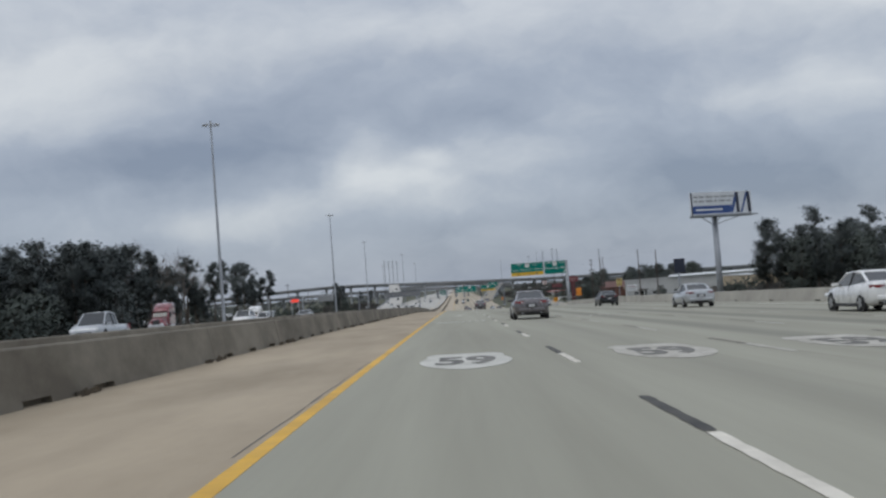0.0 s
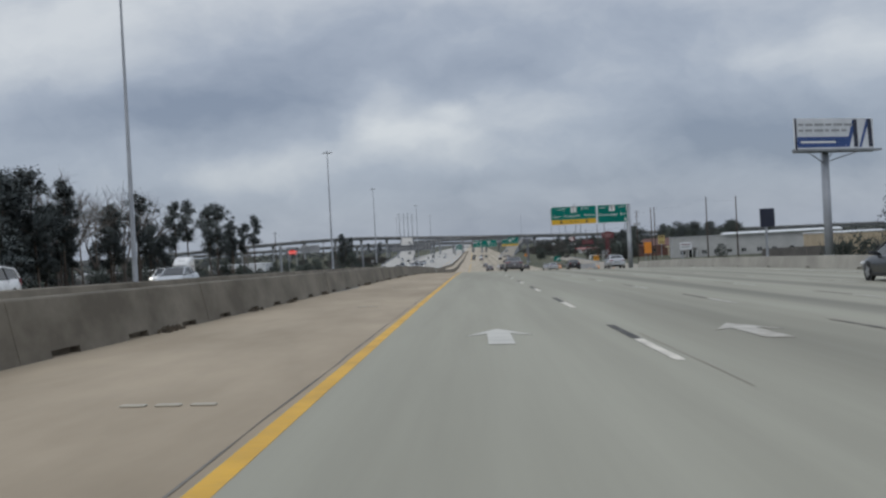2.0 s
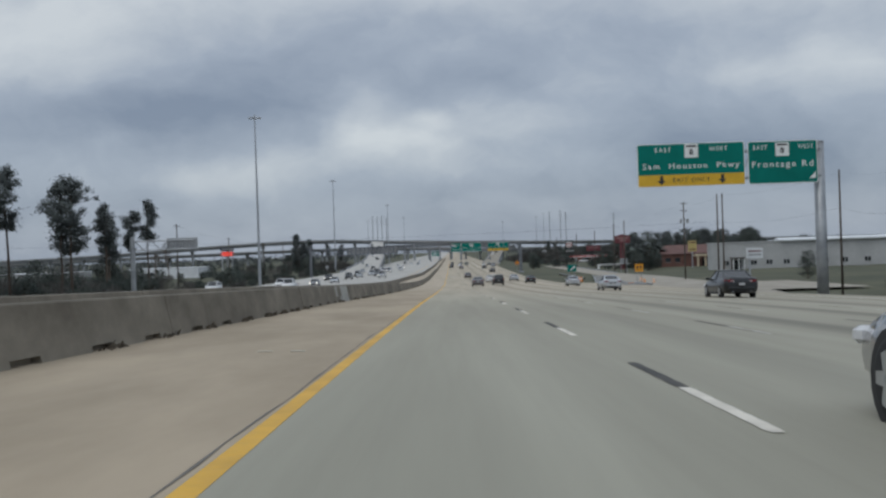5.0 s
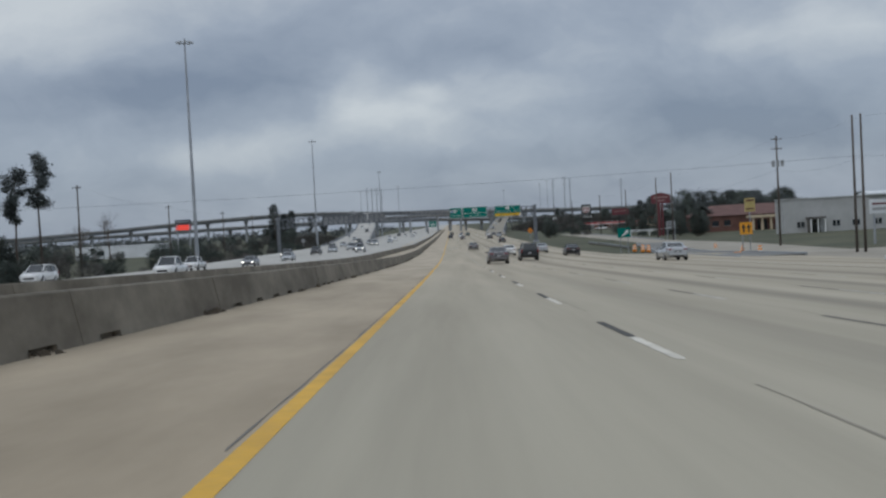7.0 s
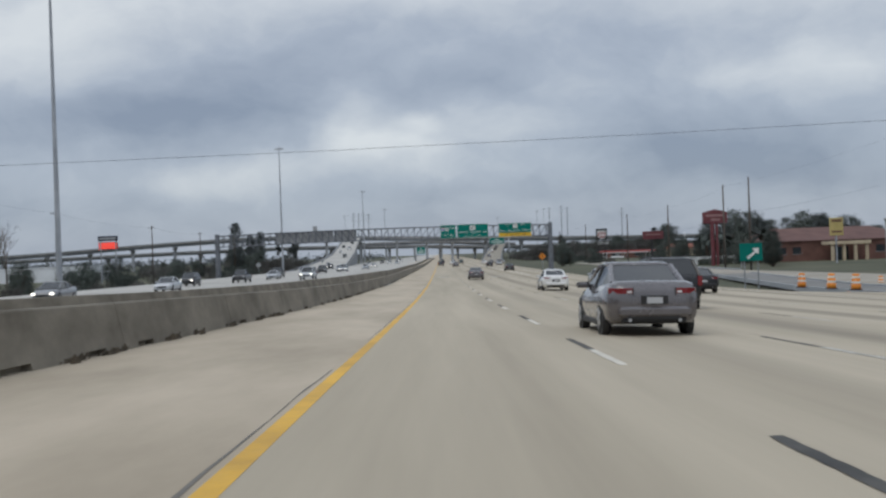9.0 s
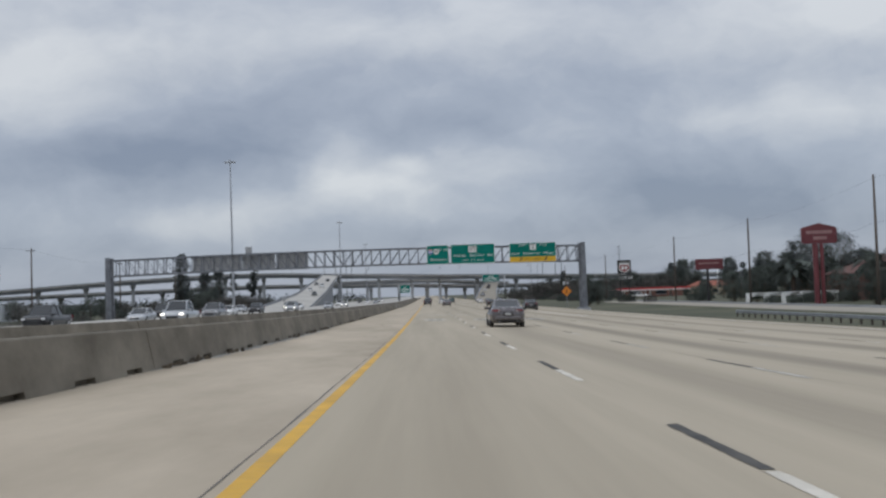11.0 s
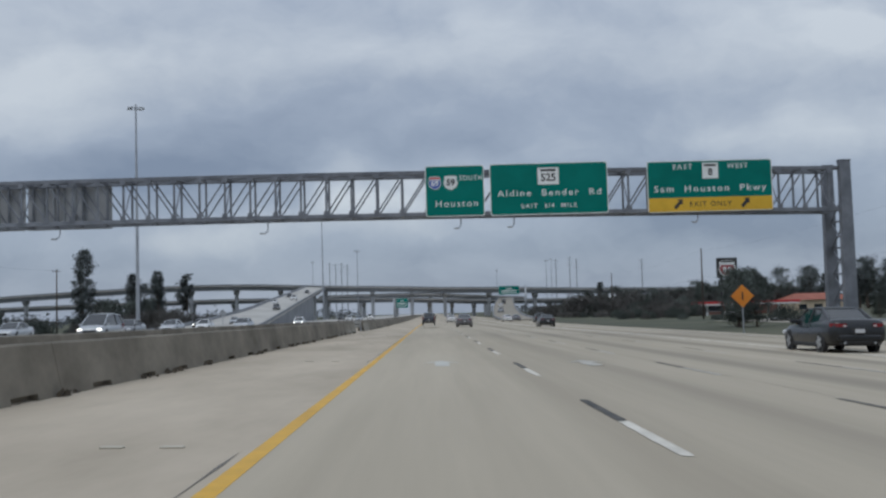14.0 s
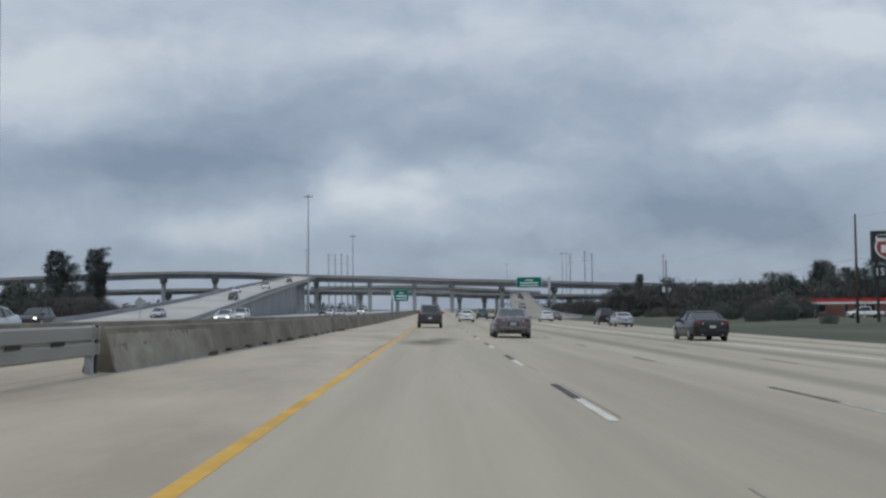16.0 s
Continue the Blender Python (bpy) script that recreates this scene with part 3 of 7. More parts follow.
def barrier_patch(y0, y1, f0, f1, seed, mat=None):
    """A thin pale coat of paint on the barrier's road face, with ragged edges; f0, f1: how far up the face."""
    rng = random.Random(seed)
    face = [(0.0, 0.0), (-0.026, 0.10), (-0.072, 0.30), (-0.120, 0.50), (-0.165, 0.69), (-0.19, 0.79)]
    face = [(x, z) for x, z in face if f0 <= z / 0.79 <= f1]
    g = Geo()
    n = max(4, int((y1 - y0) / 0.18))
    rows = []
    for x, z in face:
        a, b = y0 + rng.uniform(-0.07, 0.07), y1 + rng.uniform(-0.09, 0.09)
        rows.append([tuple(on_road(BARRIER_X, (y0 + y1) / 2) @ Vector((x + 0.009 + rng.uniform(0, 0.003), a + (b - a) * i / n - (y0 + y1) / 2, z + (rng.uniform(-0.03, 0.03) if 0.1 < z < 0.7 or f0 > 0 else 0)))) for i in range(n + 1)])
    w = n + 1
    g.add([p for r in rows for p in r], [(k * w + i, k * w + i + 1, k * w + w + i + 1, k * w + w + i) for k in range(len(rows) - 1) for i in range(n)])
    return part("paint_patch", g, mat or M_PATCH, barrier, "pale repainted patch on the barrier")


M_PATCH = shade("pale_patch_paint", (0.30, 0.30, 0.275), (0.42, 0.42, 0.39), 0.85, 0, 1.5, 9, 0.15, grit=0.6)
M_SCUFF = shade("scuffed_grey_patch", (0.18, 0.163, 0.128), (0.35, 0.328, 0.275), 0.88, 0, 0.9, 8, 0.2, stretch=(0.4, 0.5, 1.0), grit=0.5)
barrier_patch(207.9, 208.8, 0.24, 1.0, 1)
barrier_patch(210.2, 213.7, 0.0, 1.0, 2)
barrier_patch(543.6, 552.9, 0.0, 0.9, 4, M_SCUFF)
barrier_patch(562.4, 571.0, 0.0, 0.95, 5, M_SCUFF)
barrier_patch(209.6, 210.0, 0.1, 0.55, 3)

# raised buttons across the inner shoulder, a row every sixty feet
M_BUTTON = shade("cream_marker_ceramic", (0.41, 0.37, 0.30), (0.52, 0.48, 0.395), 0.6)
button_me = Geo().box((0, 0, 0.008), (0.22, 0.10, 0.016), bevel=0.007).mesh("raised_marker", M_BUTTON)
for y, xs in ((45.8, (-2.9, -2.65)), (64.4, (-3.3, -3.0, -2.7)), (82.4, (-3.3, -3.0)), (101.6, (-3.9, -3.0)), (118.8, (-4.3, -3.6)), (136.9, (-4.2, -3.1)), (155.0, (-3.3, -2.8)), (173.2, (-3.3, -2.8)),
              (410, (-3.1, -2.8)), (428.1, (-3.2, -2.8)), (446.2, (-3.2, -2.75)), (464.7, (-3.3, -3.05, -2.7)), (482.4, (-3.25, -2.7)), (501, (-3.6, -2.9)), (519.3, (-4.5, -3.0)), (537.7, (-4.5, -3.0))):
    for x in xs:
        part("raised_marker", button_me, None, shoulder, m=on_road(x, y, 0, 0.001))
M_DEBRIS = shade("dark_grit_and_weeds", (0.035, 0.028, 0.02), (0.11, 0.085, 0.055), 0.95, 0, 3, 20, 0.3)
debris = Geo()
for k in range(150):
    y = rng.uniform(-10, 620)
    if 550 < y < 565:
        continue
    for _ in range(rng.randint(6, 22)):
        yy, xx = y + rng.gauss(0, 0.28), BARRIER_X + abs(rng.gauss(0, 0.07))
        s = rng.uniform(0.03, 0.10)
        a = rng.uniform(0, 6.28)
        zz = surf(xx, yy)
        debris.add([(xx, yy - s, zz), (xx + s * math.cos(a), yy + s, zz + 0.004), (xx + s * 0.3, yy + s * 0.2, zz + s * rng.uniform(0.5, 1.6)), (xx - s * 0.4, yy - s * 0.3, zz + s * 0.8)], [(0, 1, 2), (0, 2, 3), (1, 3, 2), (0, 3, 1)])
tagged(part("dirt_and_weeds", debris, M_DEBRIS), "dark dirt and dry weeds along the foot of the barrier", "debris", kind="stuff")
silt_rng = random.Random(15)
M_SILT = shade("grey_washed_silt", (0.20, 0.195, 0.18), (0.34, 0.33, 0.30), 0.95, 0, 1.4, 14, 0.3, grit=0.8)
for ya, yb in ((388, 428), (96, 106), (560, 600)):
    rows = [[(BARRIER_X - 0.01, y, surf(BARRIER_X, y) + 0.004), (BARRIER_X + w, y, surf(BARRIER_X + w, y) + 0.003)] for y, w in ((ya + 0.35 * k, (0.10 + 0.28 * silt_rng.random()) * math.sin(math.pi * (k + 0.5) * 0.35 / (yb - ya + 0.35)) ** 0.5) for k in range(int((yb - ya) / 0.35)))]
    part("silt_strip", Geo().add([p for r in rows for p in r], [(2 * k, 2 * k + 1, 2 * k + 3, 2 * k + 2) for k in range(len(rows) - 1)]), M_SILT, shoulder, "grey silt washed against the barrier")
# steel gate that closes the opening in the barrier
M_GATE = shade("dull_galvanised_beam", (0.265, 0.26, 0.24), (0.36, 0.352, 0.325), 0.65, 0.1, 0.8, 6, 0.08, stretch=(1, 0.2, 1))
gate = thing("barrier_gate", "galvanised steel gate across the opening in the median barrier", "gate")
mid_y = sum(GAP) / 2
for zz, hh, nm in ((0.72, 0.26, "upper_beam"), (0.44, 0.25, "lower_beam")):
    part(nm, Geo().box((-0.30, 0, zz), (0.14, 9.1, hh), bevel=0.03), M_GATE, gate, m=on_road(BARRIER_X, mid_y))
for yy in (-4.35, -4.15, 4.15, 4.35):
    part("gate_post", Geo().box((-0.30, yy, 0.42), (0.14, 0.11, 0.88), bevel=0.01), M_TRIM if abs(yy) > 4.2 else M_STEEL, gate, m=on_road(BARRIER_X, mid_y))
for yy in (-3.85, 3.9):
    part("gate_leg", Geo().tube((-0.25, yy, 0.28), (-0.20, yy + 0.08, 0.0), 0.05, 0.06), M_POLE, gate, m=on_road(BARRIER_X, mid_y))
# near-black plates on the beam face stand for the shade inside its slots
for yy in (-3.0, -1.2, 0.6, 2.4):
    part("gate_slot", Geo().box((-0.225, yy, 0.575), (0.02, 0.55, 0.06)), M_SLOT, gate, m=on_road(BARRIER_X, mid_y))

# right-hand rail: concrete wall on the elevated part, then steel guard rail
seg_pale = barrier_segment((-3.3,), shade("pale_parapet_concrete", (0.29, 0.275, 0.24), (0.42, 0.40, 0.35), 0.88, 0, 0.4, 5, 0.2, vary=0.05, grit=0.4))
rail = thing("outer_barrier", "pale concrete parapet along the outer edge of the elevated road", "barrier", kind="structure")
for k in range(-6, 22):
    y = k * SEG
    part("barrier_segment", seg_pale, None, rail, m=on_road(bend(y, RIGHT_EDGE) + 0.6, y))


def guard_rail(x0, x1, y0, y1, zf):
    th = thing("guard_rail", "grey galvanised steel guard rail on wooden posts", "guard rail")
    n = max(2, int((y1 - y0) / 1.9))
    W = [(0.0, 0.0), (0.05, 0.05), (0.05, 0.10), (0.0, 0.155), (0.05, 0.21), (0.05, 0.26), (0.0, 0.31), (-0.02, 0.31), (-0.02, 0.0)]
    rings = []
    for i in range(n + 1):
        y = y0 + (y1 - y0) * i / n
        x = x0 + (x1 - x0) * i / n
        rings.append([(x - px, y, zf(x, y) + 0.42 + pz) for px, pz in W])
        part("post", Geo().box((x + 0.12, y, zf(x, y) + 0.28), (0.15, 0.15, 0.86)), M_WOOD, th)
    part("beam", Geo().loft(rings), M_STEEL, th)
    return th


guard_rail(33.8, 32.8, 428, 480, lambda x, y: ground_height(x, y))


# an old oil stain in the inner lane, soft at its edge
def stain_material(name, color, strength):
    m = bpy.data.materials.new(name)
    m.use_nodes = True
    n, l = m.node_tree.nodes, m.node_tree.links
    p = n["Principled BSDF"]
    p.inputs["Base Color"].default_value = (*color, 1)
    p.inputs["Roughness"].default_value = 0.7
    tc = n.new("ShaderNodeTexCoord")
    ln = n.new("ShaderNodeVectorMath")
    ln.operation = "LENGTH"
    l.new(tc.outputs["Object"], ln.inputs[0])
    nz = n.new("ShaderNodeTexNoise")
    nz.inputs["Scale"].default_value, nz.inputs["Detail"].default_value = 2.5, 5.0
    l.new(tc.outputs["Object"], nz.inputs["Vector"])
    ad = n.new("ShaderNodeMath")
    ad.operation = "MULTIPLY_ADD"
    ad.inputs[1].default_value = 0.9
    l.new(nz.outputs["Fac"], ad.inputs[0])
    l.new(ln.outputs["Value"], ad.inputs[2])
    mr = n.new("ShaderNodeMapRange")
    mr.inputs[1].default_value, mr.inputs[2].default_value = 0.35, 1.4
    mr.inputs[3].default_value, mr.inputs[4].default_value = strength, 0.0
    l.new(ad.outputs[0], mr.inputs[0])
    l.new(mr.outputs[0], p.inputs["Alpha"])
    return m


M_STAIN = stain_material("oil_stain", (0.06, 0.055, 0.048), 0.60)
disc = [(math.cos(2 * math.pi * k / 24), math.sin(2 * math.pi * k / 24), 0.0) for k in range(24)]
for x, y, sx, sy in ((-0.50, 585.0, 1.35, 5.2), (0.2, 590.0, 0.9, 3.0)):
    part("oil_stain", Geo().add(disc, [tuple(range(24))]), M_STAIN, road, "dark oil stain", m=on_road(x, y, 0, 0.006) @ Matrix.Diagonal((sx, sy, 1, 1)))
# ---- high-mast lights ----
def high_mast(x, y, top, base=GROUND):
    th = thing("high_mast_light", "tall tapered grey steel high-mast light with a ring of lamps", "street light", "high-mast lights", m=pose(x, y, base))
    h = top - base
    n = 6
    for i in range(n):
        a, b = i / n, (i + 1) / n
        part("pole_section", Geo().tube((0, 0, h * a), (0, 0, h * b), 0.42 - 0.28 * a, 0.42 - 0.28 * b, 12, caps=False), M_POLE, th, smooth=True)
    part("base_plate", Geo().tube((0, 0, -0.05), (0, 0, 0.12), 0.75, 0.75, 12), M_POLE, th)
    ring = Geo()
    for i in range(16):
        a, b = 2 * math.pi * i / 16, 2 * math.pi * (i + 1) / 16
        ring.tube((1.05 * math.cos(a), 1.05 * math.sin(a), h - 0.55), (1.05 * math.cos(b), 1.05 * math.sin(b), h - 0.55), 0.06, n=5)
    for i in range(4):
        a = math.pi / 2 * i
        ring.tube((0, 0, h - 0.3), (1.05 * math.cos(a), 1.05 * math.sin(a), h - 0.55), 0.05, n=5)
    part("lamp_ring", ring, M_POLE, th)
    part("mast_head", Geo().tube((0, 0, h - 0.9), (0, 0, h + 0.25), 0.24, 0.16, 10), M_POLE, th)
    for i in range(10):
        a = 2 * math.pi * i / 10
        c, s = math.cos(a), math.sin(a)
        part("luminaire", Geo().loft([[(1.5 * c + r * math.cos(t), 1.5 * s + r * math.sin(t), h - 0.55 + z) for t in (math.pi * k / 4 for k in range(8))]
                                       for r, z in ((0.14, 0.14), (0.24, 0.02), (0.30, -0.14), (0.26, -0.2))]), M_ALU, th)
    return th


for x, y, top in ((-47.4, 199, 48.0), (-52.4, 439, 46.3), (-59.0, 683, 45.6), (-46.1, 921, 43.4), (-40.2, 1051, 37.9), (-86, 1240, 42.0), (118, 1481, 51.4), (96, 1330, 43.0), (70, 1560, 45)):
    high_mast(x, y, top)


# ---- green guide signs ----
M_TRUSS = shade("weathered_truss_steel", (0.135, 0.145, 0.165), (0.235, 0.248, 0.272), 0.6, 0.4, 0.9, 9, 0.1, vary=0.10, grit=0.4)
def panel(th, x0, x1, z0, z1, y, mat, name="sign_panel", label="", border=True, back=True):
    """A sign board facing the oncoming driver (towards -y) with a white border and an aluminium back."""
    w, h = x1 - x0, z1 - z0
    r = 0.16
    def rounded(ins):
        pts = []
        rr = r - ins * 0.5
        for cx, cz, a0 in ((x1 - ins - rr, z1 - ins - rr, 0), (x0 + ins + rr, z1 - ins - rr, 90), (x0 + ins + rr, z0 + ins + rr, 180), (x1 - ins - rr, z0 + ins + rr, 270)):
            pts += [(cx + rr * math.cos(radians(a0 + t)), cz + rr * math.sin(radians(a0 + t))) for t in (0, 30, 60, 90)]
        return pts
    p = part(name, Geo().prism(rounded(0), y, y + 0.03), M_SIGNWHITE if border else mat, th, label)
    if border:
        part("sign_face", Geo().prism(rounded(0.05), y - 0.005, y + 0.01), mat, p)
    if back:
        for i in range(max(2, int(w / 1.2))):
            xx = x0 + w * (i + 0.5) / max(2, int(w / 1.2))
            part("stiffener", Geo().box((xx, y + 0.09, (z0 + z1) / 2), (0.08, 0.10, h * 0.96)), M_ALU, p)
    return p


def write(th, text, x, z, y, size, mat=None, wide=None, bold=0.0022, name="letter"):
    return words(text, size, mat or M_SIGNWHITE, pose(x, y, z) @ UPRIGHT, th, name, bold=bold * size * 3, wide=wide, spaced=1.28 if wide else 1.0)


def route_shield(th, x, z, y, s, text, kind):
    """Interstate, federal or state route marker on a guide sign."""
    if kind == "us":
        pts = [(px * 0.52 * s, pz * 0.5 * s) for px, pz in SHIELD]
        p = part("route_marker", Geo().prism([(x + a, z + b) for a, b in pts], y - 0.012, y), M_SIGNWHITE, th, "white shield-shaped route marker")
        write(p, text, x, z, y - 0.02, s * 0.62, M_SIGNBLACK, bold=0.01)
    elif kind == "interstate":
        pts = [(px * 0.50 * s, pz * 0.5 * s) for px, pz in SHIELD]
        p = part("route_marker", Geo().prism([(x + a, z + b) for a, b in pts], y - 0.012, y), M_SIGNWHITE, th, "blue and red shield-shaped route marker")
        part("marker_field", Geo().prism([(x + a * 0.9, z + b * 0.9) for a, b in pts if b < 0.28 * s], y - 0.016, y), M_SIGNBLUE, p)
        part("marker_crown", Geo().box((x, y - 0.009, z + 0.35 * s), (0.80 * s, 0.016, 0.14 * s)), M_SIGNRED, p)
        write(p, text, x, z - 0.05 * s, y - 0.022, s * 0.58, bold=0.01)
    else:
        w = 0.62 if kind == "wide" else 0.5
        p = part("route_marker", Geo().box((x, y - 0.006, z), (2 * w * s, 0.012, s), bevel=0.005), M_SIGNWHITE, th, "white rectangular state route marker")
        write(p, text, x, z - 0.10 * s, y - 0.018, s * 0.60, M_SIGNBLACK, bold=0.008)
        part("marker_bar", Geo().box((x, y - 0.014, z + 0.34 * s), (0.9 * s if kind == "wide" else 0.75 * s, 0.008, 0.13 * s)), M_SIGNBLACK, p)
    return p


def sign_lamp(th, x, y, z):
    """A hooked arm under the truss with a flat lamp at its end."""
    bow = [(x, y - 0.12, z + 0.1), (x, y - 0.14, z - 0.45), (x - 0.03, y - 0.18, z - 0.60), (x - 0.11, y - 0.24, z - 0.70), (x - 0.20, y - 0.32, z - 0.74)]
    g = Geo()
    for a, b in zip(bow, bow[1:]):
        g.tube(a, b, 0.035, n=6)
    p = part("lamp_arm", g, M_TRUSS, th)
    part("lamp_head", Geo().loft([[(x - 0.28 + sx * a, y - 0.40 + sy * b, z - 0.73 + h) for sx, sy in ((-1, -1), (1, -1), (1, 1), (-1, 1))] for a, b, h in ((0.07, 0.06, 0.03), (0.16, 0.10, 0.0), (0.17, 0.11, -0.04))]), M_ALU, p)
    part("lamp_lens", Geo().box((x - 0.28, y - 0.40, z - 0.78), (0.28, 0.18, 0.02)), M_ALU, p)


# cantilever sign with two boards
s1 = thing("cantilever_sign", "green cantilevered exit signs with yellow exit-only strip on a steel post", "road sign")
Y1 = 231.0
part("post", Geo().tube((25.9, Y1 + 0.55, -0.5), (25.9, Y1 + 0.55, 14.9), 0.42, 0.36, 16), M_STEEL, s1, smooth=True)
part("post_cap", Geo().tube((25.9, Y1 + 0.55, 14.9), (25.9, Y1 + 0.55, 15.0), 0.38, 0.2, 16), M_STEEL, s1)
for zz in (12.5, 14.4):
    for dy in (0.25, 0.85):
        part("arm_chord", Geo().tube((13.2, Y1 + dy, zz), (25.9, Y1 + dy, zz), 0.10, n=8), M_STEEL, s1)
for i in range(9):
    xa = 13.3 + i * 1.4
    part("arm_brace", Geo().tube((xa, Y1 + 0.25, 12.5), (xa + 0.7, Y1 + 0.25, 14.4), 0.05, n=6), M_STEEL, s1)
    part("arm_brace", Geo().tube((xa + 0.7, Y1 + 0.25, 14.4), (xa + 1.4, Y1 + 0.25, 12.5), 0.05, n=6), M_STEEL, s1)
b1 = panel(s1, 12.92, 20.5, 12.03, 15.05, Y1, M_GREEN, label="green exit board with yellow strip")
part("exit_strip", Geo().box((16.71, Y1 - 0.006, 12.46), (7.46, 0.014, 0.80)), M_SIGNYELLOW, b1)
write(b1, "EAST", 14.75, 14.6, Y1 - 0.01, 0.42, wide=1.15)
write(b1, "WEST", 18.65, 14.6, Y1 - 0.01, 0.42, wide=1.3)
route_shield(b1, 16.75, 14.5, Y1 - 0.006, 0.95, "8", "square")
write(b1, "Sam  Houston  Pkwy", 16.7, 13.45, Y1 - 0.01, 0.54, wide=6.8)
write(b1, "EXIT ONLY", 16.7, 12.46, Y1 - 0.018, 0.42, M_SIGNBLACK, wide=2.6)
for xx in (14.6, 18.9):
    part("down_arrow", Geo().prism([(xx, 12.15), (xx + 0.3, 12.45), (xx + 0.11, 12.45), (xx + 0.11, 12.78), (xx - 0.11, 12.78), (xx - 0.11, 12.45), (xx - 0.3, 12.45)], Y1 - 0.02, Y1), M_SIGNBLACK, b1)
b2 = panel(s1, 20.72, 25.62, 11.98, 15.0, Y1, M_GREEN, label="green frontage road board")
write(b2, "EAST", 21.6, 14.55, Y1 - 0.01, 0.42, wide=1.0)
write(b2, "WEST", 24.8, 14.55, Y1 - 0.01, 0.42, wide=1.1)
route_shield(b2, 23.15, 14.4, Y1 - 0.006, 0.95, "8", "square")
write(b2, "Frontage Rd", 23.15, 13.35, Y1 - 0.01, 0.60, wide=4.3)
part("exit_arrow", Geo().prism([(25.0, 12.3), (25.45, 12.3), (25.45, 12.75), (25.32, 12.62), (25.05, 12.35)], Y1 - 0.02, Y1), M_SIGNWHITE, b2)

# ---- overhead sign bridge: a long box truss on two braced towers ----
gantry = thing("sign_bridge", "long galvanised steel truss sign bridge spanning both carriageways", "sign gantry", m=pose(-0.12, 0.4, 0))
GY, X0, X1, Z0, Z1, DEPTH = 534.35, -50.9, 24.5, 7.66, 10.16, 1.85
def camber(x):
    """The truss bows upward between its towers."""
    return 0.11 - 0.40 * ((x - (X0 + X1) / 2) / ((X1 - X0) / 2)) ** 2


for zz in (Z0, Z1):
    for dy in (0, DEPTH):
        rings = []
        for k in range(25):
            x = X0 + (X1 - X0) * k / 24
            rings.append([(x, GY + dy + a, zz + camber(x) + b) for a, b in ((-0.09, -0.12), (0.09, -0.12), (0.11, -0.10), (0.11, 0.10), (0.09, 0.12), (-0.09, 0.12), (-0.11, 0.10), (-0.11, -0.10))])
        part("chord", Geo().loft(rings), M_TRUSS, gantry)
NP = 50
step = (X1 - X0) / NP
H = Z1 - Z0
vert_me = Geo().box((0, 0, H / 2), (0.12, 0.11, H - 0.2), bevel=0.01).mesh("truss_vertical", M_TRUSS)
rise_me = Geo().tube((0, 0, 0.12), (step, 0, H - 0.12), 0.05, n=6).mesh("truss_diagonal", M_TRUSS)
fall_me = Geo().tube((0, 0, H - 0.12), (step, 0, 0.12), 0.05, n=6).mesh("truss_diagonal", M_TRUSS)
lace_me = Geo().tube((0, 0, 0), (step, DEPTH, 0), 0.055, n=5).mesh("truss_lacing", M_TRUSS)
cross_me = Geo().box((0, DEPTH / 2, 0), (0.11, DEPTH, 0.11)).mesh("truss_crossbar", M_TRUSS)
sway_me = Geo().tube((0, 0, 0.1), (0, DEPTH, H - 0.1), 0.04, n=5).mesh("sway_brace", M_TRUSS)
gus_me = Geo().prism([(-0.16, -0.10), (0.16, -0.10), (0.16, 0.12), (0.08, 0.16), (-0.10, 0.16), (-0.16, 0.10)], -0.02, 0.02).mesh("gusset_plate", M_TRUSS)
for i in range(1, NP + 1):
    x = X0 + step * i - 0.56
    up = camber(x)
    for dy in (0, DEPTH):
        part("truss_vertical", vert_me, None, gantry, m=pose(x, GY + dy, Z0 + up))
        if i < NP:
            part("truss_diagonal", rise_me if i >= NP // 2 else fall_me, None, gantry, m=pose(x, GY + dy, Z0 + up))
        part("gusset_plate", gus_me, None, gantry, m=pose(x, GY + dy - 0.135, Z0 + up + 0.16))
        if dy:
            continue
        part("gusset_plate", gus_me, None, gantry, m=pose(x, GY - 0.135, Z1 + up - 0.14, 0, 180, 0))
    for zz in (Z0, Z1):
        if i < NP:
            part("truss_lacing", lace_me, None, gantry, m=pose(x, GY, zz + up) if i % 2 else pose(x + step, GY, zz + up) @ Matrix.Diagonal((-1, 1, 1, 1)))
        part("truss_crossbar", cross_me, None, gantry, m=pose(x, GY, zz + up))
    if i % 2 == 0:
        part("sway_brace", sway_me, None, gantry, m=pose(x, GY, Z0 + up))
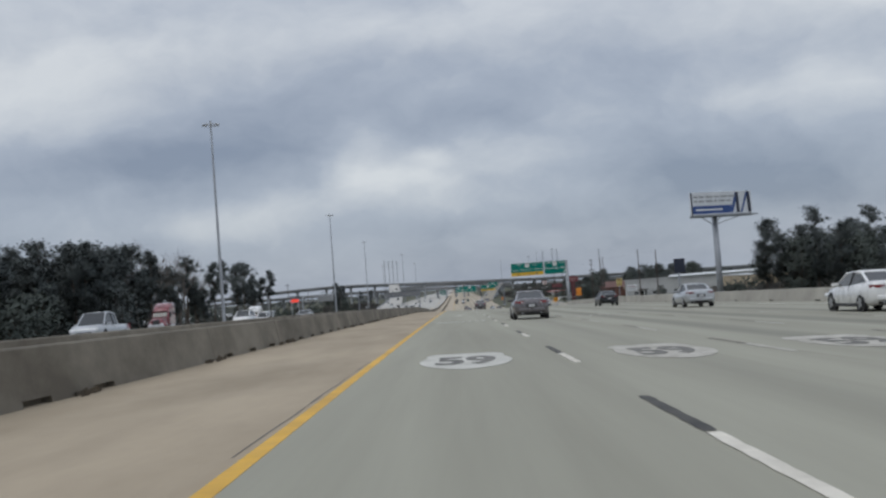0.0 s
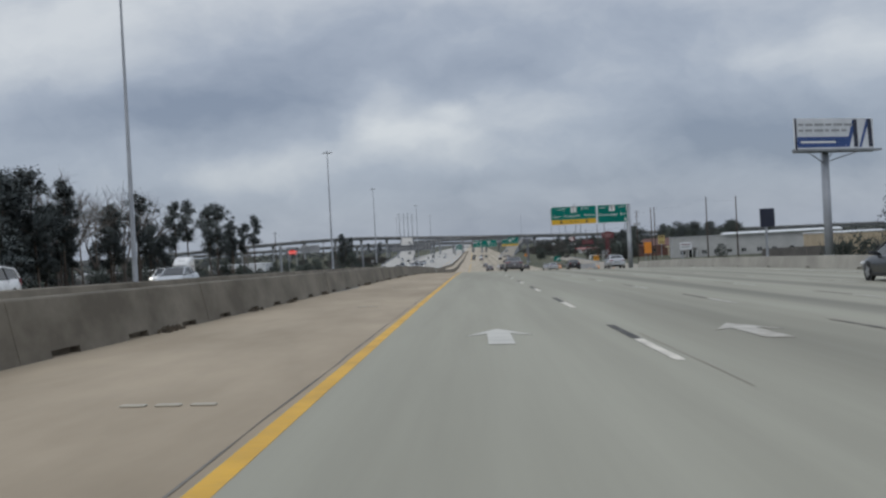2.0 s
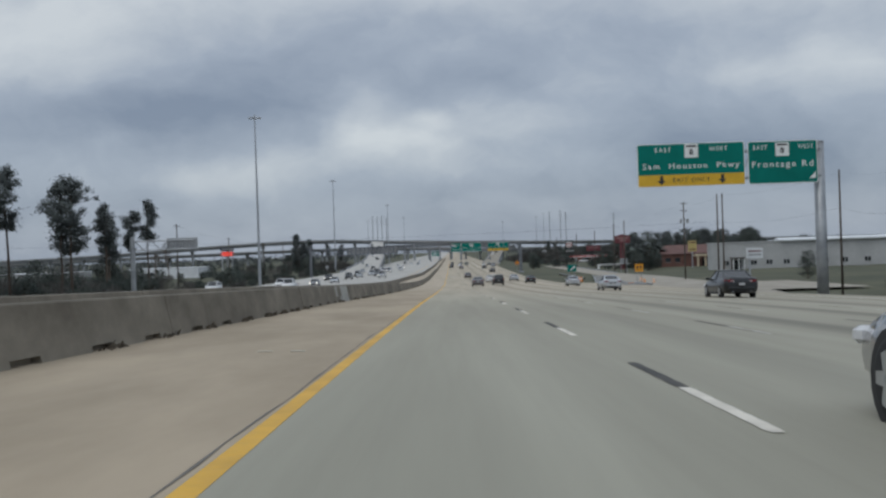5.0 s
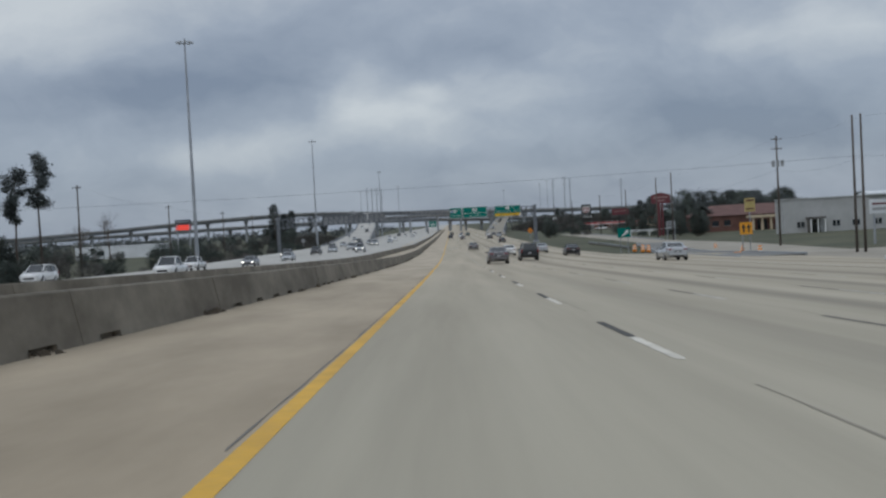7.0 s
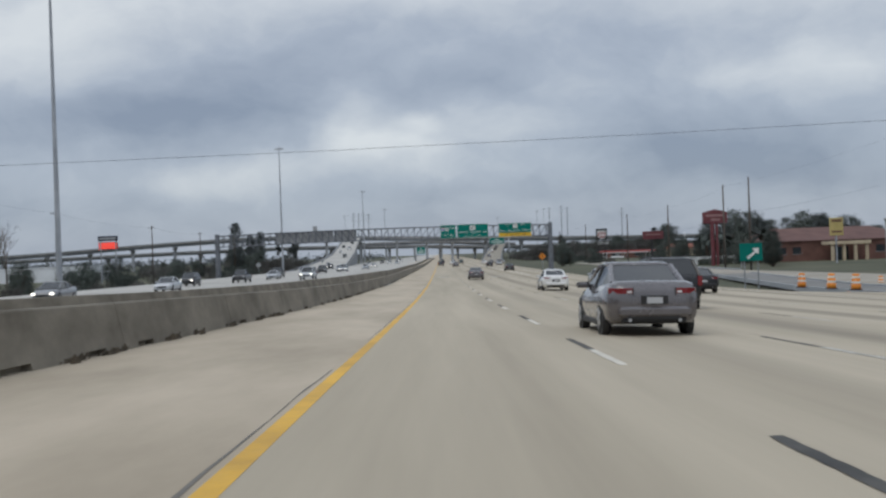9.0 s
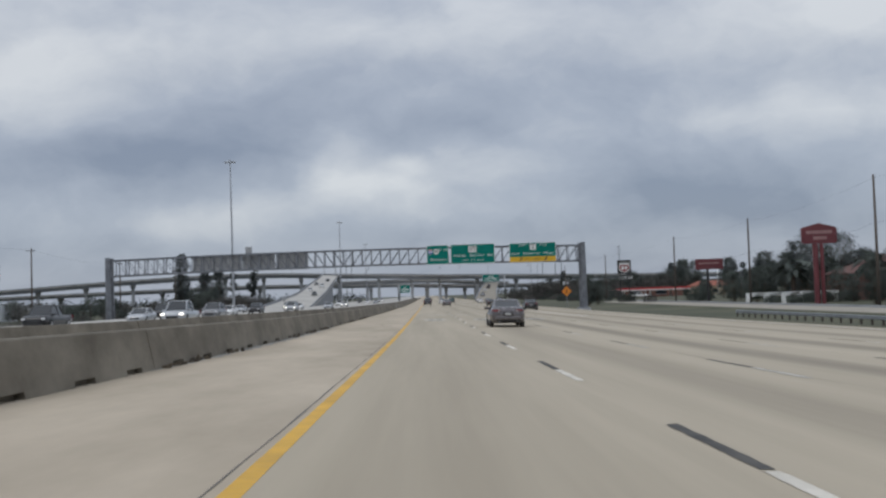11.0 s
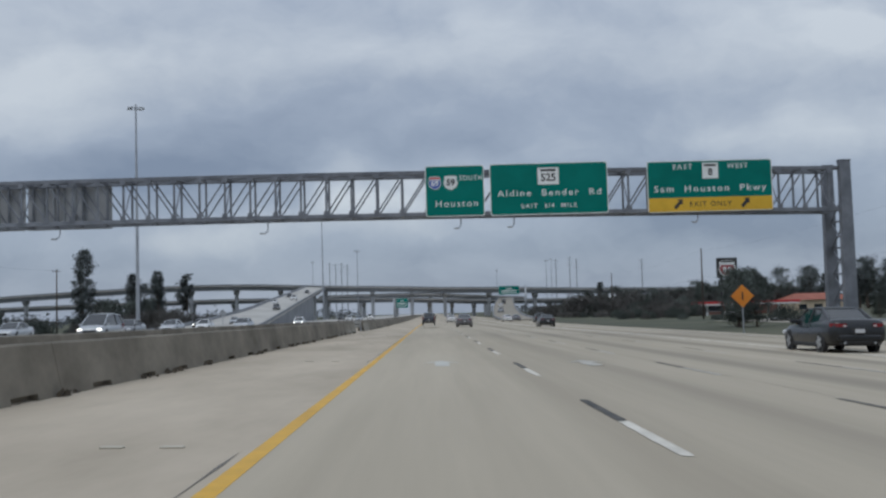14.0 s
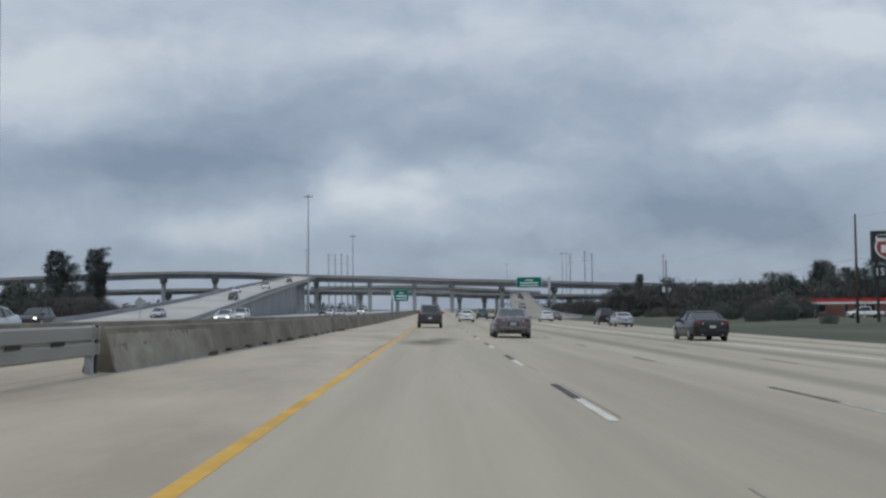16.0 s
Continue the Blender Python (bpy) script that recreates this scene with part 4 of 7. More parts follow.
for xs, zb in ((24.85, -0.9), (-51.3, -1.2)):
    for dx, dy in ((0.0, -0.15), (-0.12, DEPTH + 0.4)):
        leg = Geo().loft([[(xs + dx + sx * w, GY + dy + sy * 0.24, z) for sx, sy in ((-1, -1), (1, -1), (1, 1), (-1, 1))] for z, w in ((zb, 0.38), (10.27, 0.31))])
        lg = part("tower_leg", leg, M_TRUSS, gantry)
        part("leg_cap", Geo().box((xs + dx, GY + dy, 10.30), (0.70, 0.56, 0.06), bevel=0.01), M_TRUSS, lg)
        part("base_plate", Geo().box((xs + dx, GY + dy, zb + 0.74), (1.1, 0.9, 0.08), bevel=0.01), M_TRUSS, lg)
    for k in range(5):
        za = zb + 1.2 + k * 1.6
        ya, yb = GY, GY + DEPTH + 0.25
        part("tower_brace", Geo().tube((xs - 0.05, ya, za), (xs - 0.05, yb, za + 1.6), 0.05, n=6), M_TRUSS, gantry)
        part("tower_brace", Geo().tube((xs - 0.05, yb, za), (xs - 0.05, ya, za + 1.6), 0.05, n=6), M_TRUSS, gantry)
        part("tower_strut", Geo().box((xs - 0.05, (ya + yb) / 2, za), (0.10, yb - ya, 0.10)), M_TRUSS, gantry)
    for dx, dy in ((0.0, -0.15), (-0.12, DEPTH + 0.4)):
        part("footing", Geo().box((xs + dx, GY + dy, zb + 0.1), (1.6, 1.2, 1.2), bevel=0.05), M_DECK, gantry)
YF = GY - 0.32
d1 = panel(gantry, -0.30, 3.22, 7.53, 10.58, YF, M_GREEN, label="green Houston guide board")
route_shield(d1, 0.28, 9.55, YF - 0.006, 0.80, "69", "interstate")
route_shield(d1, 1.22, 9.55, YF - 0.006, 0.85, "59", "us")
write(d1, "SOUTH", 2.42, 9.80, YF - 0.01, 0.42, wide=1.35)
write(d1, "Houston", 1.55, 8.28, YF - 0.01, 0.54, wide=2.5)
d2 = panel(gantry, 3.55, 10.6, 7.50, 10.6, YF, M_GREEN, label="green Aldine Bender Road exit board")
route_shield(d2, 7.05, 9.80, YF - 0.006, 1.02, "525", "wide")
write(d2, "Aldine  Bender  Rd", 7.1, 8.80, YF - 0.01, 0.54, wide=6.2)
write(d2, "EXIT  3/4  MILE", 7.05, 8.02, YF - 0.01, 0.36, wide=3.3)
d3 = panel(gantry, 12.95, 20.45, 7.42, 10.5, YF, M_GREEN, label="green exit board with yellow exit-only strip")
part("exit_strip", Geo().box((16.7, YF - 0.006, 7.87), (7.40, 0.014, 0.82)), M_SIGNYELLOW, d3)
write(d3, "EAST", 15.1, 10.12, YF - 0.01, 0.42, wide=1.15)
write(d3, "WEST", 18.4, 10.12, YF - 0.01, 0.42, wide=1.25)
route_shield(d3, 16.75, 9.87, YF - 0.006, 0.95, "8", "square")
write(d3, "Sam  Houston  Pkwy", 16.7, 8.80, YF - 0.01, 0.54, wide=6.7)
write(d3, "EXIT ONLY", 16.7, 7.87, YF - 0.018, 0.42, M_SIGNBLACK, wide=2.5)
for xx in (14.75, 18.75):
    part("up_arrow", Geo().prism([(xx + 0.28, 8.18), (xx - 0.05, 8.18), (xx + 0.05, 8.06), (xx - 0.26, 7.73), (xx - 0.12, 7.57), (xx + 0.18, 7.92), (xx + 0.28, 7.83)], YF - 0.02, YF), M_SIGNBLACK, d3)
for xx in (1.78, 4.95, 15.95, -9.7, -22.0, -31.0):
    sign_lamp(gantry, xx, GY, Z0 - 0.1)
M_BACK = shade("dull_board_back", (0.34, 0.345, 0.35), (0.45, 0.455, 0.46), 0.7, 0.0, 0.8, 6, 0.05)
# backs of the boards for the oncoming side, and a cabinet on top
for xa, xb in ((-38.2, -30.4), (-30.25, -24.9), (-24.75, -19.6)):
    sb = part("board_back", Geo().box(((xa + xb) / 2, GY + DEPTH + 0.3, 8.95), (xb - xa, 0.05, 2.75)), M_BACK, gantry, "bare aluminium back of a guide board")
    for i in range(8):
        part("stiffener", Geo().box((xa + (xb - xa) * (i + 0.5) / 8, GY + DEPTH + 0.21, 8.95), (0.10, 0.12, 2.7)), M_STEEL, sb)
part("control_cabinet", Geo().box((-28.9, GY + 0.6, 10.75), (0.95, 0.7, 1.3), bevel=0.03), M_ALU, gantry)
# ---- ramps ----
M_TANRAMP = shade("tan_ramp_concrete", (0.24, 0.218, 0.178), (0.33, 0.30, 0.248), 0.9, 0, 0.2, 3, 0.15, spec=0.3)
# ---- interchange flyovers beyond the sign bridge ----
def smooth_path(pts, n=6):
    out = []
    for i in range(len(pts) - 1):
        p = [Vector(pts[min(max(j, 0), len(pts) - 1)]) for j in range(i - 1, i + 3)]
        for k in range(n):
            u = k / n
            out.append(p[1] + u * 0.5 * (p[2] - p[0] + u * (2 * p[0] - 5 * p[1] + 4 * p[2] - p[3] + u * (3 * (p[1] - p[2]) + p[3] - p[0]))))
    out.append(Vector(pts[-1]))
    return out


def flyover(pts, width, label, thick=1.7, piers=(), rail=0.85, top=None, bank=0.0, flare=None):
    """A road on a bridge: slab, girders, parapets and piers under the deck."""
    th = thing("flyover", label, "bridge")
    path = smooth_path(pts)
    sec = {"deck_slab": [], "parapet_a": [], "parapet_b": [], "girder": []}
    h = width / 2
    for i, p in enumerate(path):
        d = path[min(i + 1, len(path) - 1)] - path[max(i - 1, 0)]
        s = Vector((d.y, -d.x, 0)).normalized()
        out = bend(p.y, flare) if flare else 0.0

        def ring(sh):
            return [tuple(p + s * (a - out if a < 0 else a) + Vector((0, 0, b - bank * a))) for a, b in sh]
        sec["deck_slab"].append(ring([(-h, -rail), (h, -rail), (h, -rail - 0.35), (-h, -rail - 0.35)]))
        sec["parapet_a"].append(ring([(-h + 0.004, 0), (-h + 0.25, 0), (-h + 0.42, -rail + 0.002), (-h + 0.004, -rail + 0.002)]))
        sec["parapet_b"].append(ring([(h - 0.25, 0), (h - 0.004, 0), (h - 0.004, -rail + 0.002), (h - 0.42, -rail + 0.002)]))
        sec["girder"].append(ring([(-h + 0.8, -rail - 0.352), (h - 0.8, -rail - 0.352), (h - 1.3, -rail - thick), (-h + 1.3, -rail - thick)]))
    part("deck_slab", Geo().loft(sec["deck_slab"]), top or M_RAMP, th)
    part("parapet", Geo().loft(sec["parapet_a"]), M_PARAPET, th)
    part("parapet", Geo().loft(sec["parapet_b"]), M_PARAPET, th)
    # the shade below the deck comes from this darker girder colour
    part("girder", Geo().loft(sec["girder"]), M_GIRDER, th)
    for f in piers:
        i = int(f * (len(path) - 1))
        p = path[i]
        d = path[min(i + 1, len(path) - 1)] - path[max(i - 1, 0)]
        a = math.degrees(math.atan2(d.y, d.x)) - 90
        zt = p.z - rail - thick
        if zt < 1.5:
            continue
        m = pose(p.x, p.y, 0, 0, 0, a)
        wcap = min(width * 0.7, 7.5)
        part("pier_cap", Geo().loft([[(x, y, z) for x, y in ((-w2, -1.0), (w2, -1.0), (w2, 1.0), (-w2, 1.0))] for w2, z in ((1.3, zt - 2.6), (wcap / 2, zt - 1.1), (wcap / 2, zt))]), M_DECK, th, m=m)
        part("pier_column", Geo().box((0, 0, (zt - 2.6 + GROUND - 0.4) / 2), (2.3, 1.8, zt - 2.6 - GROUND + 0.4), bevel=0.25), M_DECK, th, m=m)
    return th, path


upper, _ = flyover([(-520, 1010, 9.5), (-440, 1020, 10.6), (-357, 1032, 12.4), (-312, 1038, 13.6), (-267, 1044, 15.4), (-222, 1048, 17.8), (-177, 1050, 19.6), (-132, 1050, 20.7), (-95, 1050, 20.2),
                    (-58, 1050, 18.5), (-20, 1050, 17.2), (8, 1052, 16.0), (46, 1056, 15.0), (90, 1062, 13.6), (180, 1080, 12.0), (300, 1110, 10.5), (420, 1140, 9.5)],
                   12.0, "long grey concrete flyover curving over the highway on piers", 2.3, [0.02 + 0.042 * i for i in range(23)])
lower, _ = flyover([(-420, 1090, 9.0), (-300, 1090, 11.2), (-165, 1090, 13.1), (-108, 1090, 13.3), (-61, 1090, 12.3), (-20, 1090, 11.6), (8, 1090, 10.3), (38, 1092, 9.2), (100, 1096, 8.2), (260, 1100, 7.0)],
                   14.0, "lower grey concrete cross bridge behind the flyover", 2.0, [0.03 + 0.06 * i for i in range(16)])
third, _ = flyover([(-70, 1128, 14.6), (-30, 1134, 15.0), (0, 1140, 14.6), (30, 1146, 12.8), (60, 1152, 11.0)], 9.0, "grey concrete connector bridge between the decks", 1.8, (0.2, 0.5, 0.8))
RAMP_LINE = [(-40.5, 640, -0.35), (-42.0, 670, -0.1), (-43.2, 700, 0.7), (-44.0, 720, 1.7), (-44.8, 740, 2.9), (-45.5, 760, 4.2), (-46.2, 780, 5.5), (-47.1, 800, 6.7), (-49.7, 840, 8.6), (-52.4, 880, 10.4),
             (-55.0, 920, 12.3), (-57.5, 960, 14.2), (-60.0, 1000, 16.2), (-62.5, 1042, 18.2)]
ramp_l, _ = flyover(RAMP_LINE, 10.4, "pale concrete ramp climbing to the flyover", 1.5, (0.80, 0.86, 0.92, 0.97), rail=0.7, bank=0.07, flare=[(690, 7.0), (720, 4.5), (760, 0.8), (780, 0.0)])
# wall in the dimmed parapet grey, so its colour holds the shaded side
part("retaining_wall", Geo().loft([[(x - 4.7, y, GROUND - 0.3), (x + 4.7, y, GROUND - 0.3), (x + 4.7, y, z - 1.35), (x - 4.7, y, z - 1.0)] for x, y, z in RAMP_LINE[2:11]]), M_PARAPET, ramp_l, "pale concrete retaining wall")


def on_ramp(y):
    """Height of the ramp's deck and its slope in degrees."""
    z = bend(y, [(py, pz) for px, py, pz in RAMP_LINE]) - 0.70
    return z, math.degrees(math.atan((bend(y + 5, [(py, pz) for px, py, pz in RAMP_LINE]) - bend(y - 5, [(py, pz) for px, py, pz in RAMP_LINE])) / 10))


ramp_r, _ = flyover([(21.5, 730, 0.1), (23.5, 790, 0.75), (27, 850, 1.95), (31.5, 920, 3.95), (36.5, 990, 6.35), (42, 1060, 8.6), (47, 1130, 10.4), (51, 1200, 11.2)], 9.5,
                    "pale concrete exit ramp climbing away", 1.6, (0.6, 0.72, 0.85, 0.95), rail=0.42, top=M_TANRAMP)
part("retaining_wall", Geo().loft([[(x - 4.4, y, GROUND - 0.3), (x + 4.4, y, GROUND - 0.3), (x + 4.4, y, z - 1.0), (x - 4.4, y, z - 1.0)] for x, y, z in
                                   ((21.5, 730, 0.4), (23.5, 790, 1.1), (27, 850, 2.3), (31.5, 920, 4.3), (35, 970, 6.0))]), M_DECK, ramp_r, "pale concrete retaining wall")
# ---- vehicles ----
PAINTS = {
    "white": paint("white_car_paint", (0.72, 0.72, 0.71)),
    "silver": paint("silver_car_paint", (0.42, 0.44, 0.46), 0.3, 0.35),
    "grey": paint("grey_car_paint", (0.15, 0.155, 0.165), 0.3, 0.3),
    "bronze": paint("grey_brown_car_paint", (0.135, 0.125, 0.13), 0.26, 0.45),
    "dark": paint("black_car_paint", (0.008, 0.009, 0.011), 0.3, coat=0.3),
    "navy": paint("dark_blue_grey_car_paint", (0.030, 0.034, 0.045), 0.25),
    "red": paint("red_car_paint", (0.19, 0.022, 0.032)),
    "teal": paint("dark_teal_car_paint", (0.03, 0.09, 0.09)),
}
PLATE = shade("number_plate_white", (0.42, 0.43, 0.44), (0.52, 0.53, 0.54), 0.5)
# body stations: y, half width, underside, top; cabin stations: y, half width at the belt, top; wheel y, radius
SEDAN = dict(body=[(-2.42, .66, .46, .84), (-2.36, .84, .34, 1.02), (-2.1, .90, .25, 1.075), (-1.5, .925, .20, 1.05), (0, .925, .19, .97), (1.0, .92, .19, .95), (1.7, .90, .22, .87), (2.2, .82, .27, .74), (2.42, .64, .38, .62)],
                  cabin=[(-1.74, .70, 1.05), (-1.02, .76, 1.40), (-.4, .78, 1.46), (.35, .77, 1.43), (1.2, .74, .98)], wheels=(-1.42, 1.42), r=.33, w=.90)
SUV = dict(body=[(-2.38, .72, .52, 1.05), (-2.34, .88, .40, 1.18), (-2.0, .955, .32, 1.20), (-1.0, .96, .28, 1.18), (0.2, .96, .28, 1.14), (1.1, .955, .28, 1.12), (1.9, .94, .32, 1.06), (2.3, .86, .38, .92), (2.42, .70, .46, .80)],
                cabin=[(-2.32, .80, 1.20), (-2.05, .80, 1.70), (-1.0, .82, 1.78), (.35, .81, 1.76), (1.25, .78, 1.15)], wheels=(-1.40, 1.45), r=.39, w=.93)
PICKUP = dict(body=[(-2.85, .90, .55, 1.08), (-2.82, .95, .50, 1.10), (-2.0, .98, .40, 1.10), (-0.6, .98, .36, 1.12), (0.6, .98, .36, 1.14), (1.6, .97, .38, 1.14), (2.4, .94, .42, 1.10), (2.8, .86, .48, .98), (2.9, .76, .52, .88)],
                   cabin=[(-.75, .82, 1.14), (-.62, .82, 1.82), (.1, .83, 1.88), (.85, .82, 1.85), (1.65, .80, 1.16)], wheels=(-1.75, 1.80), r=.41, w=.95)
VAN = dict(body=[(-2.50, .82, .45, 1.08), (-2.46, .93, .35, 1.16), (-1.6, .98, .28, 1.18), (0, .98, .26, 1.14), (1.2, .97, .26, 1.08), (1.9, .94, .30, 1.0), (2.4, .84, .36, .84), (2.52, .68, .45, .72)],
                cabin=[(-2.44, .86, 1.18), (-2.2, .86, 1.76), (-.8, .87, 1.84), (.5, .85, 1.80), (1.75, .80, 1.05)], wheels=(-1.5, 1.55), r=.36, w=.94)
KINDS = {"sedan": SEDAN, "suv": SUV, "pickup": PICKUP, "van": VAN}


def wheel(th, x, y, r, side):
    t = part("wheel", Geo().loft([[(x + side * dx, y + rr * math.cos(a), r + rr * math.sin(a)) for a in (2 * math.pi * k / 20 for k in range(20))]
                                  for dx, rr in ((-.22, r * .80), (-.20, r * .97), (-.11, r), (-.02, r * .97), (0.0, r * .80))]), M_TYRE, th, smooth=True)
    star = []
    for k in range(10):
        a, q = 2 * math.pi * k / 10, r * (.66 if k % 2 == 0 else .30)
        star += [(q * math.cos(a - d), q * math.sin(a - d)) for d in ((.22, -.22) if k % 2 == 0 else (0.0,))]
    rim = part("rim", Geo().loft([[(x + side * dx, y + c, r + q) for c, q in star] for dx in (-.03, .012)]), M_RIM, t)
    part("hub_cap", Geo().tube((x, y, r), (x + side * .02, y, r), r * .14, r * .12, 8), M_ALU, rim)
    return t


def car(kind, colour, label, lit=False, m=None):
    k = KINDS[kind]
    th = thing("pickup_truck" if kind == "pickup" else "car" if kind == "sedan" else kind, label, "pickup truck" if kind == "pickup" else "car" if kind == "sedan" else kind, m=m)
    mat = PAINTS[colour]
    rings = []
    for y, w, zb, zt in k["body"]:
        h = zt - zb
        half = [(w * .88, zb), (w * .97, zb + h * .14), (w, zb + h * .42), (w * .992, zb + h * .66), (w * .955, zb + h * .76), (w * .90, zt - h * .06), (w * .76, zt), (w * .3, zt + .012)]
        rings.append([(x, y, z) for x, z in half] + [(-x, y, z) for x, z in half[::-1]])
    body = part("body", Geo().loft(rings), mat, th, smooth=True)
    cab = k["cabin"]
    belt = [min(z for _, _, z in (cab[0], cab[-1])) - .06]
    rings = []
    for y, w, zt in cab:
        zb = belt[0]
        tw = w * (.80 if zt > zb + .2 else .97)
        rings.append([(w + .06, y, zb), (tw, y, zt - .03), (tw * .85, y, zt), (-tw * .85, y, zt), (-tw, y, zt - .03), (-w - .06, y, zb)])
    part("glazing", Geo().loft(rings), M_CARGLASS, th)
    r1 = [c for c in cab[1:-1]]
    part("roof", Geo().loft([[(w * .82, y, zt - .075), (w * .80, y, zt + .005), (w * .6, y, zt + .022), (-w * .6, y, zt + .022), (-w * .80, y, zt + .005), (-w * .82, y, zt - .075)] for y, w, zt in r1]), mat, th, smooth=True)
    for s in (-1, 1):
        for (ya, wa, za), (yb, wb, zb) in ((cab[0], cab[1]), (cab[-1], cab[-2])):
            part("pillar", Geo().tube((s * (wa + .01), ya, max(za - .03, belt[0])), (s * wb * .81, yb, zb - .03), .06 if ya < 0 else .045, n=6), mat, body)
        ym = (cab[1][0] + cab[3][0]) / 2
        part("pillar", Geo().tube((s * (cab[2][1] + .05), ym, belt[0]), (s * cab[2][1] * .81, ym, cab[2][2] - .05), .045, n=6), M_TRIM, body)
        part("side_mirror", Geo().box((s * (k["w"] + .03), cab[-1][0] - .35, belt[0] + .07), (.30, .11, .13), bevel=.04), mat, th)
        for y in k["wheels"]:
            part("wheel_arch", Geo().tube((s * (k["w"] - .12), y, k["r"]), (s * (k["w"] + .012), y, k["r"]), k["r"] * 1.17, n=18), M_TRIM, body)
            wheel(th, s * (k["w"] + .03), y, k["r"], s)
        part("sill", Geo().box((s * (k["w"] - .02), 0, k["body"][4][2] + .05), (.08, k["wheels"][1] - k["wheels"][0] - .8, .12), bevel=.02), M_TRIM, body)
        part("door_seam", Geo().box((s * (k["w"] - .005), ym, .68 if kind == "sedan" else .8), (.012, .015, .55)), M_TRIM, body)
    yr, yf = k["body"][0][0], k["body"][-1][0]
    zr, zf = k["body"][1][3], k["body"][-2][3]
    wr, wf = k["body"][1][1], k["body"][-2][1]
    tall = kind in ("pickup", "van", "suv")
    for s in (-1, 1):
        if tall:
            part("tail_light", Geo().box((s * (wr - .06), yr + .03, zr - .20), (.16, .10, .34), bevel=.03), M_TAIL, th, "red lens")
        else:
            tl = part("tail_light", Geo().loft([[(s * x, y, zr - .14 + z) for z in (-.05, .055)] + [(s * x, y + .10, zr - .14 + z) for z in (.06, -.05)] for x, y in ((wr - .42, yr - .012), (wr - .22, yr + .0), (wr - .05, yr + .06), (wr + .015, yr + .20))]), M_TAIL, th, "red lens")
            part("reverse_lamp", Geo().box((s * (wr - .36), yr - .012, zr - .155), (.09, .02, .04)), M_HEAD, tl)
        part("headlight", Geo().box((s * (wf - .16), yf - .06, zf - .13), (.32, .14, .15), bevel=.04), M_LIT if lit else M_HEAD, th, "lit headlamp" if lit else "clear lens")
    part("rear_bumper", Geo().box((0, yr + .02, k["body"][0][2] + .02), (wr * 1.7, .16, .20), bevel=.05), M_TRIM if tall else mat, th)
    part("rear_valance", Geo().box((0, yr + .10, k["body"][1][2] - .02), (wr * 1.5, .12, .12), bevel=.03), M_TRIM, th)
    part("number_plate", Geo().box((0, yr - .035 if not tall else yr - .02, k["body"][0][2] + .24), (.30, .02, .12)), PLATE, th, "pale plate")
    if not tall:
        zp = k["body"][0][2]
        part("plate_recess", Geo().box((0, yr - .012, zp + .25), (.52, .03, .17), bevel=.01), M_TRIM, body)
        part("boot_seam", Geo().box((0, yr - .008, zp + .105), (1.12, .02, .014)), M_TRIM, body)
        part("lower_grille", Geo().box((0, yr + .03, zp - .10), (1.0, .10, .07), bevel=.015), M_TRIM, body)
        for s in (-1, 1):
            part("boot_seam", Geo().box((s * (wr - .43), yr + .0, zr - .15), (.012, .03, .17)), M_TRIM, body)
            part("exhaust", Geo().tube((s * .48, yr + .10, zp - .14), (s * .48, yr - .04, zp - .14), .035, n=8), M_RIM, body)
    part("grille", Geo().box((0, yf - .02, k["body"][-1][2] + .10), (wf * 1.1, .10, .20), bevel=.03), M_TRIM, th)
    part("front_bumper", Geo().box((0, yf - .03, k["body"][-1][2] - .05), (wf * 1.6, .18, .14), bevel=.05), mat, th)
    if kind == "pickup":
        part("load_bed", Geo().box((0, -1.78, 1.06), (1.62, 2.0, .10)), M_TRIM, th)
    if kind == "suv":
        for s in (-1, 1):
            part("roof_rail", Geo().tube((s * .62, -1.6, 1.83), (s * .62, .2, 1.83), .025, n=6), M_TRIM, th)
    return th


